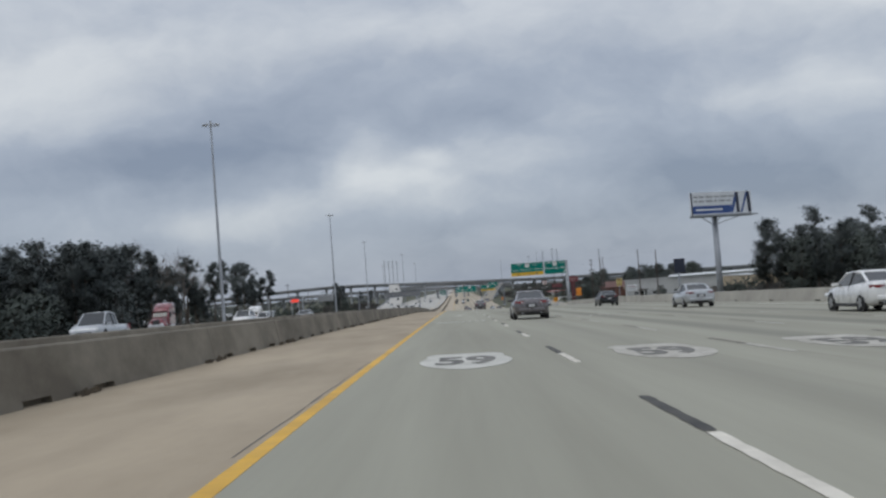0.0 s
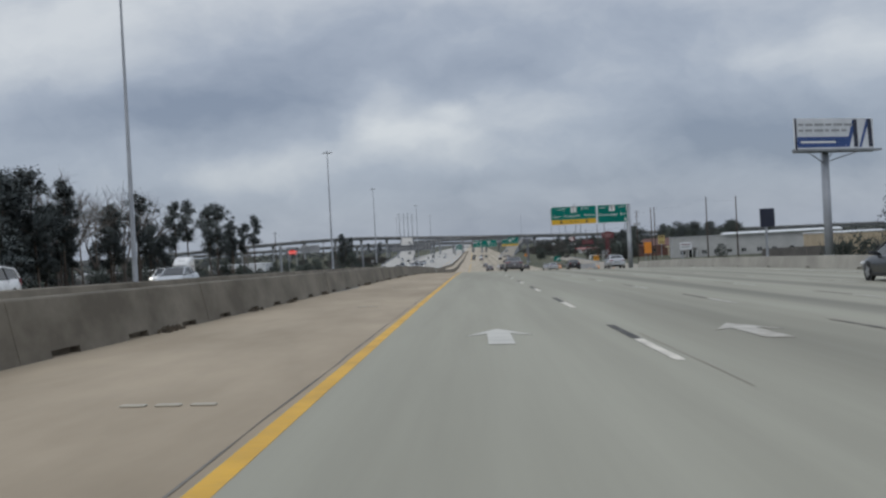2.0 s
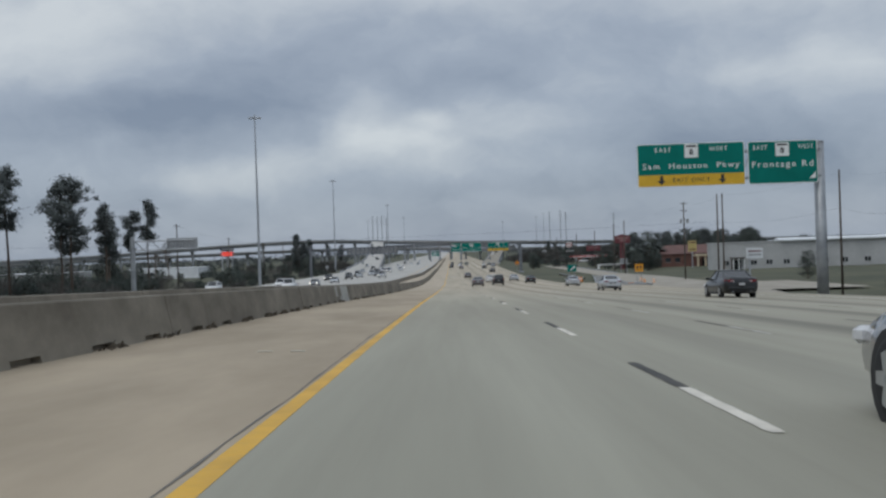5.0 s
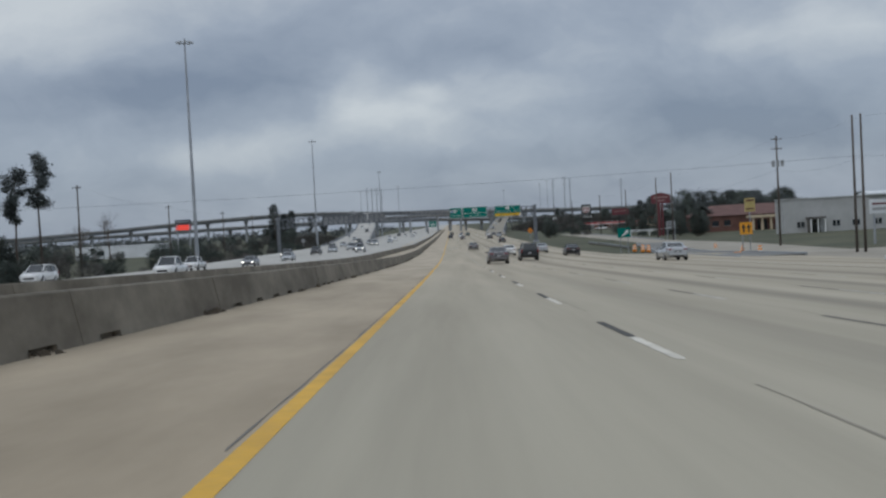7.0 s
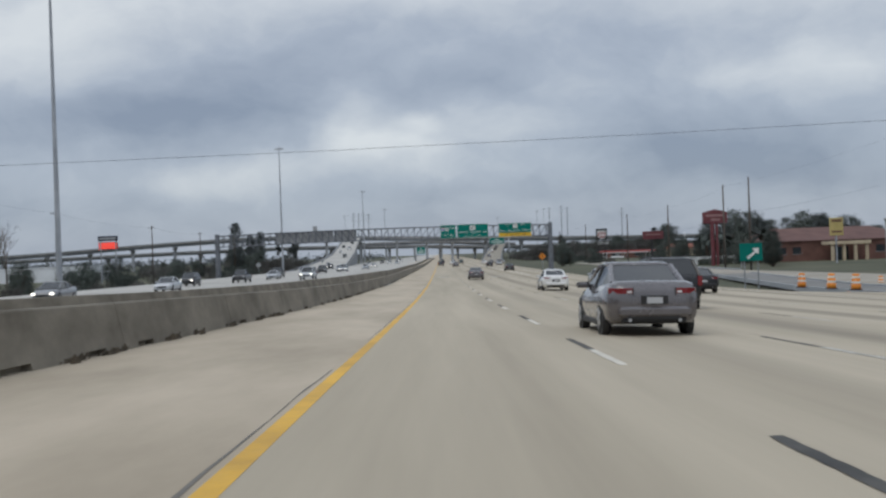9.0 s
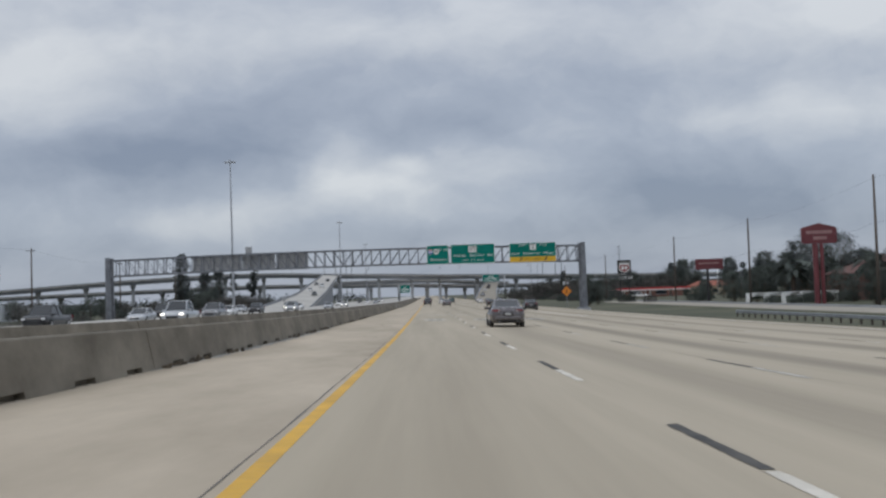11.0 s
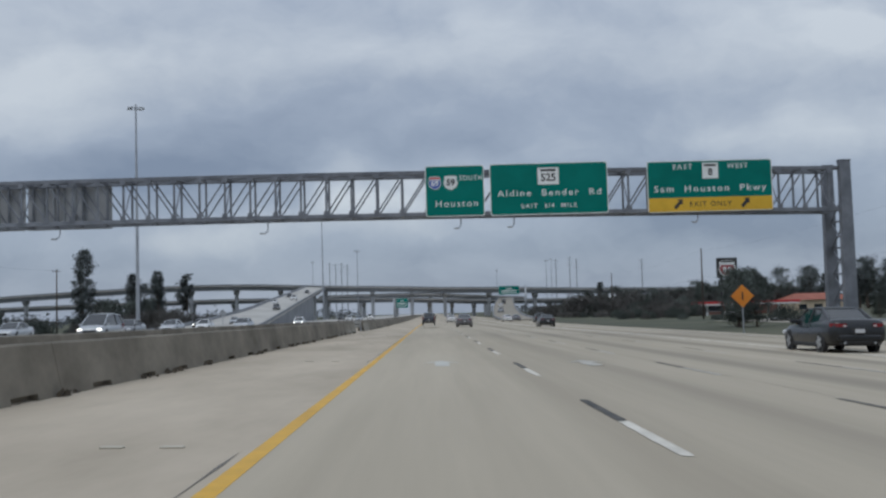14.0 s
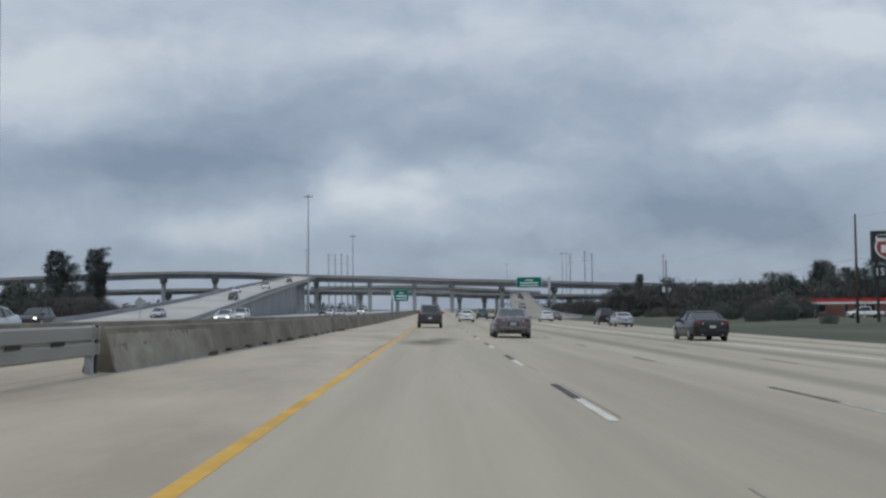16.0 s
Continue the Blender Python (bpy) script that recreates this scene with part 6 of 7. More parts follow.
for i in range(16):
    plant([oaks[0], oaks[1], bushes[2]], plant_rng.uniform(-104, -80), plant_rng.uniform(745, 850), plant_rng.uniform(6, 9.5))
# right: wood behind the billboard
for x, y, h, k in ((73, 234, 20.5, pines[4]), (76, 230, 18.5, pines[4]), (79, 240, 17, pines[0]), (104, 289, 28, pines[0]), (98, 283, 22, pines[4]), (112, 286, 21, pines[4]), (90, 262, 17, pines[3]), (120, 290, 25, pines[0]),
                  (84, 215, 19, pines[4]), (92, 230, 16, thick), (100, 250, 19, pines[4]), (88, 200, 18, pines[4]), (110, 262, 17, thick), (126, 280, 22, pines[4]), (96, 205, 18, pines[0]), (106, 225, 20, pines[0]),
                  (82, 225, 19, pines[0]), (86, 238, 15, pines[4]), (75, 238, 15.5, oaks[2]), (79, 228, 16.0, thick), (82, 236, 15, oaks[2]), (86, 244, 16, thick), (91, 250, 16, oaks[2]), (97, 262, 17, thick), (93, 240, 16, oaks[2]), (104, 272, 17, oaks[2]), (112, 275, 17, thick), (88, 228, 15, thick), (99, 246, 16, thick)):
    plant(k, x, y, h)
for i in range(26):
    plant(bushes + [oaks[0]], plant_rng.uniform(72, 125), plant_rng.uniform(180, 275), plant_rng.uniform(5, 10))
# right: shrubs and trees round the shops, then a long belt of scrub
for x, y, h, k in ((66, 310, 4, bushes[1]), (70, 318, 4.5, bushes[0]), (77.5, 386, 6.0, oaks[0]), (74, 574, 11, oaks[2]), (79, 580, 12.5, oaks[0]), (84, 578, 12, oaks[2]), (98, 580, 12, oaks[0]), (104, 584, 12, oaks[2]), (110, 580, 11.5, oaks[0]), (115, 586, 10.5, oaks[2]), (70, 545, 5.5, oaks[0]), (64, 500, 7.0, thick), (62, 512, 6.5, thick), (66, 506, 6.5, thick), (69, 516, 6.0, thick), (72, 526, 6.0, oaks[0]), (68, 552, 6.5, oaks[0]), (32.9, 584.7, 5.9, thick), (35.2, 586.0, 5.2, oaks[0]), (33.8, 588.5, 6.0, oaks[0]), (66, 588, 4.5, oaks[0]), 
                  (88, 600, 8.5, oaks[0]), (104, 590, 9, oaks[2]), (45, 605, 3, bushes[1]), (47, 590, 2.5, bushes[0])):
    plant(k, x, y, h)
palm_tree = palm(51)
plant(palm_tree, 64.7, 552, 5.9)
plant(palm_tree, 75.8, 545, 6.9)
plant(palm_tree, 70.2, 560, 6.3)
for x, y, h, k in ((61.2, 562, 6.6, thick), (58, 566, 5.5, oaks[0]), (68, 600, 5.5, thick), (63, 540, 2.6, bushes[1]), (60.8, 541, 2.0, bushes[1]), (65.5, 540.5, 2.8, bushes[1]), (57, 541, 2.2, bushes[1]), (69.5, 541, 2.6, bushes[1]),
                  (68.3, 535, 4.6, thick), (71, 531, 5.0, oaks[0]), (74, 534, 5.5, thick), (64, 575, 6.0, thick), (70, 585, 6.0, oaks[0]), (75, 600, 7, thick), (80, 612, 7.5, thick), (86, 618, 8, oaks[0]), (92, 628, 9, thick), (98, 622, 9, thick),
                  (66, 615, 5.0, oaks[1]), (60, 600, 4.2, bushes[1]), (72, 640, 5.5, thick), (80, 650, 6.5, oaks[0]), (90, 655, 8, thick), (100, 650, 9, thick)):
    plant(k, x, y, h)
for i in range(120):
    y = 784 + 92 * plant_rng.random() ** 1.3
    lo = bend(y, [(784, 72), (800, 60), (806, 46), (880, 59)])
    x = lo + (112 - lo) * plant_rng.random()
    plant(bushes + bushes + [bushes[2], oaks[0], oaks[1]], x, y, bend(x, [(46, 8.2), (60, 9.2), (85, 9.2), (110, 10.2)]) * plant_rng.uniform(0.8, 1.08))
for i in range(26):
    x = 47 + 35 * (i + plant_rng.random()) / 26
    plant(bushes, x, bend(x, [(46, 812), (57, 806), (75, 781), (85, 777)]) + plant_rng.uniform(-1, 4), plant_rng.uniform(3.6, 6.0))
for i in range(30):
    x = 40 + 23 * (i + plant_rng.random()) / 30
    plant(bushes, x, bend(x, [(40, 800), (52, 772), (63, 738)]) + plant_rng.uniform(-7, 7), plant_rng.uniform(1.5, 2.7))
for i in range(34):
    y = 826 + 190 * (i + plant_rng.random()) / 34
    plant(bushes, bend(y, [(826, 37), (1020, 56)]) + plant_rng.uniform(-1, 11), y, plant_rng.uniform(4.2, 5.8))
for x, y, h, k in ((57.2, 716, 4.8, bushes[0]), (59.6, 719, 5.2, bushes[1]), (61.0, 724, 5.0, oaks[1]), (55.4, 722, 4.2, bushes[2]), (52.5, 700, 2.4, bushes[1]), (50.5, 706, 3.0, bushes[0]), (54.0, 733, 4.4, bushes[0]), (58.0, 740, 5.4, bushes[2]),
                  (61.5, 752, 6.0, bushes[0]), (64.5, 768, 6.5, bushes[1]), (57.5, 762, 4.6, bushes[1]), (68.0, 890, 12.6, slim), (47.0, 668, 1.6, bushes[1]), (49.0, 652, 1.4, bushes[1]), (52.5, 640, 1.5, bushes[1]), (62.6, 722, 4.4, bushes[0]), (64.2, 725, 3.6, bushes[1]), (44.5, 690, 1.8, bushes[0]), (46.2, 694, 2.2, bushes[1]), (48.0, 697, 2.6, bushes[0]), (54.5, 706, 2.8, bushes[1]),
                  (42.5, 704, 2.0, bushes[1]), (45.0, 712, 2.6, bushes[0]), (48.5, 718, 3.0, bushes[1]), (51.0, 730, 3.4, bushes[0]), (47.5, 738, 2.8, bushes[1]), (52.0, 752, 3.2, bushes[0])):
    plant(k, x, y, h)
for i in range(34):
    plant([thick, oaks[2], oaks[0], pines[4]], plant_rng.uniform(112, 200), plant_rng.uniform(800, 900), plant_rng.uniform(12, 17))
for i in range(34):
    plant(oaks + bushes, plant_rng.uniform(115, 190), plant_rng.uniform(590, 760), plant_rng.uniform(6, 11))
# far woods behind everything
g = Geo()
far_rng = random.Random(9)
for i in range(1500):
    side = far_rng.random()
    y = far_rng.uniform(1150, 1900)
    x = far_rng.uniform(-900, 900)
    if -75 < x < 70:
        continue
    r = far_rng.uniform(3, 6)
    clump(g, (x, y, GROUND + far_rng.uniform(1.5, 6.5)), r, 12, 1.7, far_rng, 0.8)
for i in range(700):
    y = far_rng.uniform(500, 1000)
    x = far_rng.choice((-1, 1)) * far_rng.uniform(170, 420)
    clump(g, (x, y, GROUND + far_rng.uniform(1.0, 5.5)), far_rng.uniform(2.5, 4.5), 14, 1.2, far_rng, 0.8)
# greyer, bluer leaf colour with the horizon haze mixed in
M_FARWOOD = shade("far_grey_green_woods", (0.066, 0.076, 0.078), (0.112, 0.12, 0.12), 0.95, 0, 0.05, 0.6, 0)
tagged(part("distant_woods", g, M_FARWOOD), "distant belt of dark woods on the horizon", "woods", kind="stuff")
# ---- roadside structures on the right ----
M_GREYWALL = shade("pale_grey_wall", (0.36, 0.365, 0.36), (0.46, 0.465, 0.46), 0.85, 0, 0.2, 3, 0.1)
M_WHITEROOF = shade("white_metal_roof", (0.62, 0.64, 0.66), (0.76, 0.78, 0.80), 0.5, 0.1, 0.2, 4, 0.05)
M_BRICK = shade("red_brown_brick", (0.12, 0.062, 0.05), (0.19, 0.095, 0.075), 0.9, 0, 0.4, 6, 0.2)
M_TANWALL = shade("tan_stucco", (0.42, 0.34, 0.24), (0.55, 0.46, 0.33), 0.9, 0, 0.3, 4, 0.1)
M_REDROOF = shade("faded_red_roof", (0.26, 0.085, 0.055), (0.36, 0.125, 0.08), 0.8, 0, 0.3, 5, 0.15)
M_DULLROOF = shade("dull_maroon_roof", (0.1, 0.052, 0.045), (0.155, 0.08, 0.068), 0.85, 0, 0.3, 5, 0.15)
M_DARKSIGN = shade("dark_navy_sign", (0.02, 0.025, 0.045), (0.03, 0.035, 0.06), 0.5)
M_FENCE = shade("dark_board_fence", (0.10, 0.095, 0.09), (0.17, 0.16, 0.15), 0.9, 0, 0.5, 5, 0.2)
M_BOARDBLUE = shade("billboard_blue", (0.03, 0.07, 0.22), (0.04, 0.09, 0.27), 0.5)
M_BOARDWHITE = shade("billboard_white", (0.62, 0.64, 0.66), (0.72, 0.74, 0.76), 0.55)
M_WINDOW = glass("dark_window_glass", (0.02, 0.025, 0.03), 0.1)
M_MAROON = shade("maroon_sign", (0.12, 0.028, 0.035), (0.17, 0.042, 0.048), 0.5)
M_SIDEROAD = shade("tan_side_concrete", (0.27, 0.245, 0.20), (0.37, 0.335, 0.28), 0.88, 0, 0.15, 3, 0.2)
M_FADEDYELLOW = shade("faded_yellow_board", (0.42, 0.33, 0.12), (0.54, 0.43, 0.17), 0.6)
M_LETTER = shade("dull_pink_sign_letters", (0.26, 0.14, 0.14), (0.36, 0.22, 0.21), 0.6)
M_SHIELDRED = shade("dull_red_shield", (0.26, 0.05, 0.055), (0.34, 0.075, 0.075), 0.6)
M_CABLE = shade("black_cable", (0.02, 0.02, 0.02), (0.04, 0.04, 0.04), 0.7)


def face_m(a, b, z):
    """Local x runs from a to b along a board, local z up, front towards -y."""
    return pose(a[0], a[1], z, 0, 0, math.degrees(math.atan2(b[1] - a[1], b[0] - a[0])))


bb = thing("billboard", "tall single-pole billboard with a white and blue board", "billboard")
W = math.hypot(17.5, 7.7)
fm = face_m((60.9, 252.8), (78.4, 260.5), 24.1)
part("pole", Geo().tube((67.6, 257.0, -0.8), (67.6, 257.0, 23.9), 0.82, 0.72, 16), M_POLE, bb, smooth=True)
part("panel", Geo().box((W / 2, 0.2, 2.9), (W, 0.35, 5.8), bevel=0.03), M_BOARDWHITE, bb, m=fm)
part("blue_band", Geo().prism([(0.5, 0.3), (12.0, 0.3), (13.8, 2.3), (0.5, 2.3)], 0.005, 0.02), M_BOARDBLUE, bb, m=fm)
part("side_stripe", Geo().box((0.22, 0.0, 2.9), (0.42, 0.06, 5.8)), M_DARKSIGN, bb, m=fm)
part("logo_stroke", Geo().prism([(12.2, 0.3), (13.0, 0.3), (15.0, 5.6), (14.0, 5.6)], -0.005, 0.02), M_BOARDBLUE, bb, m=fm)
part("logo_stroke", Geo().prism([(14.0, 5.6), (15.0, 5.6), (15.2, 0.3), (14.2, 0.3)], -0.012, 0.02), M_DARKSIGN, bb, m=fm)
part("logo_stroke", Geo().prism([(15.4, 0.3), (16.0, 0.3), (18.2, 5.7), (17.5, 5.7)], -0.006, 0.02), M_BOARDBLUE, bb, m=fm)
part("logo_stroke", Geo().prism([(17.6, 5.7), (18.6, 5.7), (18.9, 0.3), (17.9, 0.3)], -0.013, 0.02), M_DARKSIGN, bb, m=fm)
for x0, x1, z in ((0.9, 12.2, 4.6), (0.9, 11.2, 3.5)):
    xx = x0
    while xx < x1:
        ln = plant_rng.uniform(0.9, 2.4)
        part("text_bar", Geo().box((xx + ln / 2, 0.0, z), (ln, 0.03, 0.42)), M_ALU, bb, m=fm)
        xx += ln + 0.45
part("text_bar", Geo().box((5.5, -0.01, 1.3), (8.4, 0.03, 0.4)), M_SIGNWHITE, bb, m=fm)
part("catwalk", Geo().box((W / 2, -0.6, -0.35), (W + 1.2, 1.5, 0.35)), M_STEEL, bb, m=fm)
part("head_beam", Geo().box((W / 2, 0.7, -0.3), (W, 0.6, 0.7)), M_STEEL, bb, m=fm)
for xx in (3.0, 9.5, 16.0):
    part("brace", Geo().tube((xx, 0.5, -0.4), (7.3, 0.9, -2.6), 0.10, n=6), M_STEEL, bb, m=fm)


def pylon(name, label, x0, x1, y, z0, z1, mat, posts, cat="sign", shape=None, bars=(), thick=0.35, base=None, post_mat=None):
    th = thing(name, label, cat)
    if shape:
        part("panel", Geo().prism(shape, y - thick / 2, y + thick / 2), mat, th)
    else:
        part("panel", Geo().box(((x0 + x1) / 2, y, (z0 + z1) / 2), (x1 - x0, thick, z1 - z0), bevel=0.06), mat, th)
    for xp, r in posts:
        zb = ground_height(xp, y) - 0.2 if base is None else base
        part("post", Geo().tube((xp, y + 0.02, zb), (xp, y + 0.02, z0 + 0.1), r, r, 10), post_mat or M_POLE, th)
    for bx0, bx1, bz, bh, bm in bars:
        part("text_bar", Geo().box(((bx0 + bx1) / 2, y - thick / 2 - 0.01, bz), (bx1 - bx0, 0.03, bh)), bm, th)
    return th


pylon("pole_sign", "dark navy sign board on a single steel pole", 60.7, 63.75, 278.6, 9.85, 13.8, M_DARKSIGN, ((61.9, 0.28),), bars=())
pylon("motel_sign", "maroon peaked sign board on a thick pole", 57.7, 63.4, 528.3, 8.7, 11.8, M_MAROON, ((59.9, 0.42), (60.9, 0.3)),
      shape=[(57.8, 8.8), (58.1, 8.6), (63.0, 8.6), (63.3, 8.8), (63.3, 11.0), (62.8, 11.2), (60.5, 11.75), (58.3, 11.2), (57.8, 11.0)], bars=((58.5, 62.6, 10.35, 0.5, M_LETTER), (59.6, 61.7, 9.45, 0.5, M_LETTER)), post_mat=M_MAROON)
pylon("shop_sign", "dull red rectangular sign board on a pole", 54.2, 59.8, 578.7, 5.95, 8.1, M_MAROON, ((56.6, 0.25),), bars=((54.8, 59.0, 7.2, 0.3, M_LETTER),), post_mat=M_TRIM)
pylon("reader_board", "pale grey letter board on two posts", 51.4, 53.6, 478, 2.0, 3.8, M_ALU, ((51.6, 0.08), (53.4, 0.08)), bars=((51.6, 53.3, 3.3, 0.18, M_TRIM), (51.6, 53.2, 2.7, 0.18, M_TRIM)))
pylon("price_sign", "faded yellow sign board on a post outside the restaurant", 80.6, 83.4, 514, 4.9, 8.6, M_FADEDYELLOW, ((81.9, 0.18),), bars=((80.9, 83.1, 8.0, 0.5, M_BRICK), (80.9, 83.1, 5.7, 0.4, M_BRICK)))
pylon("led_sign", "dark sign board over a lit red display on posts", -95.9, -90.4, 588, 11.0, 12.4, M_DARKSIGN, ((-95.2, 0.2), (-91.0, 0.2)), bars=((-95.5, -90.9, 11.7, 0.5, M_ALU),))
led = thing("led_display", "lit red electronic display under a sign board", "display")
part("display_case", Geo().box((-93.15, 588.25, 9.7), (5.3, 0.5, 2.0), bevel=0.04), M_TRIM, led)
part("lit_face", Geo().box((-93.15, 587.97, 9.7), (5.0, 0.05, 1.75)), M_LED, led, "glowing red lamp face")
# cantilevered sign for the oncoming lanes, seen from behind
cs = thing("oncoming_cantilever_sign", "grey steel cantilever sign seen from its bare aluminium back", "road sign")
part("post", Geo().tube((-48.4, 314, GROUND - 0.2), (-48.4, 314, 11.6), 0.40, 0.36, 14, caps=False), M_STEEL, cs, smooth=True)
part("post_cap", Geo().tube((-48.4, 314, 11.58), (-48.4, 314, 11.66), 0.37, 0.2, 14), M_STEEL, cs)
for zz in (9.65, 11.0):
    for dy in (-0.3, 0.3):
        part("arm_chord", Geo().tube((-48.4, 314 + dy, zz), (-39.1, 314 + dy, zz), 0.09, n=8), M_STEEL, cs)
for i in range(7):
    for dy in (-0.3, 0.3):
        part("arm_brace", Geo().tube((-48.0 + i * 1.27, 314 + dy, 9.65 if i % 2 else 11.0), (-46.73 + i * 1.27, 314 + dy, 11.0 if i % 2 else 9.65), 0.045, n=6), M_STEEL, cs)
ob = part("board_back", Geo().box((-41.0, 314.5, 10.4), (4.7, 0.06, 1.9), bevel=0.02), M_ALU, cs, "bare aluminium back of a guide board")
for i in range(5):
    part("stiffener", Geo().box((-42.9 + i * 0.95, 314.42, 10.4), (0.10, 0.09, 1.85)), M_STEEL, ob)
part("walkway", Geo().box((-41.0, 315.1, 9.35), (4.7, 0.8, 0.10)), M_STEEL, cs)
# low white sign with a red edge before the warehouse
pylon("tenant_sign", "white shop sign with a red line on one post", 65.9, 69.6, 392.3, 3.95, 6.3, M_BOARDWHITE, ((66.6, 0.17),), bars=((66.3, 69.2, 5.6, 0.3, M_MAROON), (66.3, 69.2, 4.8, 0.4, M_ALU)))
# fuel station sign and canopy
fs = thing("fuel_sign", "fuel station sign with a red and white shield on two posts", "sign")
part("sign_box", Geo().box((58.45, 677.7, 9.1), (4.05, 0.5, 4.0), bevel=0.08), M_SIGNBLACK, fs)
part("shield_border", Geo().prism([(58.45 + px * 1.75, 9.0 + pz * 1.65) for px, pz in SHIELD], 677.40, 677.5), M_SIGNWHITE, fs)
part("shield_face", Geo().prism([(58.45 + px * 1.5, 9.0 + pz * 1.42) for px, pz in SHIELD if pz < 0.5], 677.36, 677.5), M_SHIELDRED, fs)
for dx in (-0.5, 0.5):
    part("shield_mark", Geo().box((58.45 + dx, 677.35, 8.75), (0.7, 0.04, 1.0), bevel=0.01), M_SIGNWHITE, fs)
part("shield_bar", Geo().box((58.45, 677.36, 10.35), (2.6, 0.04, 0.3)), M_SIGNBLACK, fs)
part("price_board", Geo().box((58.75, 677.7, 5.75), (4.2, 0.4, 1.9), bevel=0.05), M_SIGNBLACK, fs)
write(fs, "159", 57.75, 5.75, 677.47, 1.35, wide=1.7)
write(fs, "159", 59.75, 5.75, 677.47, 1.35, wide=1.7)
for dx in (-1.3, 1.3):
    part("post", Geo().tube((58.45 + dx, 677.7, -1.3), (58.45 + dx, 677.7, 7.3), 0.20, 0.20, 10), M_TRIM, fs)
fc = thing("fuel_canopy", "fuel station canopy with a red and white fascia", "canopy")
part("fascia", Geo().box((77.6, 736, 2.15), (27.5, 12, 0.95), bevel=0.05), M_SIGNWHITE, fc)
part("red_stripe", Geo().box((77.6, 729.97, 2.38), (27.55, 0.06, 0.55)), M_SIGNRED, fc)
for dx in (-9, 0, 9):
    for dy in (-4, 4):
        part("column", Geo().box((77.6 + dx, 736 + dy, 0.35), (0.5, 0.5, 2.8)), M_SIGNWHITE, fc)


# ---- buildings ----
def building(name, label, x0, x1, y0, y1, h, wall, roof, hip=0.0, windows=(), doors=(), base=GROUND - 0.2):
    th = thing(name, label, "building")
    part("wall", Geo().box(((x0 + x1) / 2, (y0 + y1) / 2, (h + base) / 2), (x1 - x0, y1 - y0, h - base)), wall, th)
    if hip:
        e, r = 0.7, min((y1 - y0) / 2, hip * 1.6)
        part("roof", Geo().add([(x0 - e, y0 - e, h + 0.004), (x1 + e, y0 - e, h + 0.004), (x1 + e, y1 + e, h + 0.004), (x0 - e, y1 + e, h + 0.004), (x0 + r, (y0 + y1) / 2, h + hip), (x1 - r, (y0 + y1) / 2, h + hip)],
                               [(0, 1, 5, 4), (1, 2, 5), (2, 3, 4, 5), (3, 0, 4), (3, 2, 1, 0)]), roof, th)
    else:
        part("roof", Geo().box(((x0 + x1) / 2, (y0 + y1) / 2, h + 0.16), (x1 - x0 + 0.4, y1 - y0 + 0.4, 0.32), bevel=0.05), roof, th)
    for wx, wz, ww, wh in windows:
        w = part("window", Geo().box((wx, y0 - 0.02, wz), (ww, 0.10, wh)), M_WINDOW, th)
        part("window_frame", Geo().box((wx, y0 - 0.05, wz - wh / 2 - 0.05), (ww + 0.2, 0.14, 0.1)), M_ALU, w)
    for dx, dw, dh in doors:
        d = part("door", Geo().box((dx, y0 - 0.03, dh / 2 + base + 0.2), (dw, 0.12, dh)), M_WINDOW, th)
        part("door_frame", Geo().box((dx, y0 - 0.05, dh + base + 0.25), (dw + 0.3, 0.18, 0.14)), M_TRIM, d)
    return th


building("warehouse", "pale grey commercial building with a white metal roof edge", 80.2, 148, 479.8, 486, 7.3, M_GREYWALL, M_GREYWALL, base=-1.4,
         windows=[(x + d, 1.2, 0.75, 1.35) for x in (84.3, 92.9, 97.7, 103.0, 108.7, 115, 121, 128, 135) for d in (-0.5, 0.5)], doors=((87.6, 2.6, 3.3),))
pc = thing("entrance_porch", "dark entrance porch on the grey building", "porch")
part("porch_roof", Geo().box((87.6, 478.4, 2.75), (3.9, 2.8, 0.5), bevel=0.05), M_FENCE, pc)
for dx in (-1.7, 0, 1.7):
    part("column", Geo().box((87.6 + dx, 477.2, 0.55), (0.25, 0.25, 4.0)), M_SIGNWHITE, pc)
part("porch_wall", Geo().box((85.9, 478.5, 0.55), (0.2, 2.2, 4.0)), M_FENCE, pc)
wr = thing("standing_seam_roof", "white standing-seam roof over the long half of the grey building", "roof")
part("roof_sheet", Geo().add([(101, 479.0, 7.65), (148.5, 479.0, 7.65), (148.5, 483, 8.5), (101, 483, 8.5), (101, 486.6, 7.65), (148.5, 486.6, 7.65)], [(0, 1, 2, 3), (3, 2, 5, 4), (0, 3, 4), (1, 5, 2), (0, 4, 5, 1)]), M_WHITEROOF, wr)
part("eave_trim", Geo().box((124.7, 478.95, 7.7), (47.4, 0.2, 0.4)), M_WHITEROOF, wr)
building("long_shed", "low tan commercial shed with a white roof", 92, 140, 318, 350, 7.4, M_TANWALL, M_WHITEROOF, windows=((100, 3, 2, 1.5), (110, 3, 2, 1.5)))
building("restaurant", "brick restaurant with a faded red hipped roof", 76, 110, 540, 566, 4.0, M_BRICK, M_DULLROOF, 3.2, windows=((79, 1.8, 2, 1.6), (82.5, 1.8, 2, 1.6), (102, 1.8, 2, 1.6)), doors=((93, 3.0, 3.0),))
pt = thing("restaurant_porch", "cream arched porch in front of the restaurant", "porch")
for xx in (88.6, 91.2, 93.8, 96.4):
    part("column", Geo().box((xx, 534, 0.95), (0.6, 0.6, 3.9)), M_TANWALL, pt)
part("porch_roof", Geo().box((92.5, 536, 3.25), (9.4, 5.4, 0.8), bevel=0.1), M_TANWALL, pt)
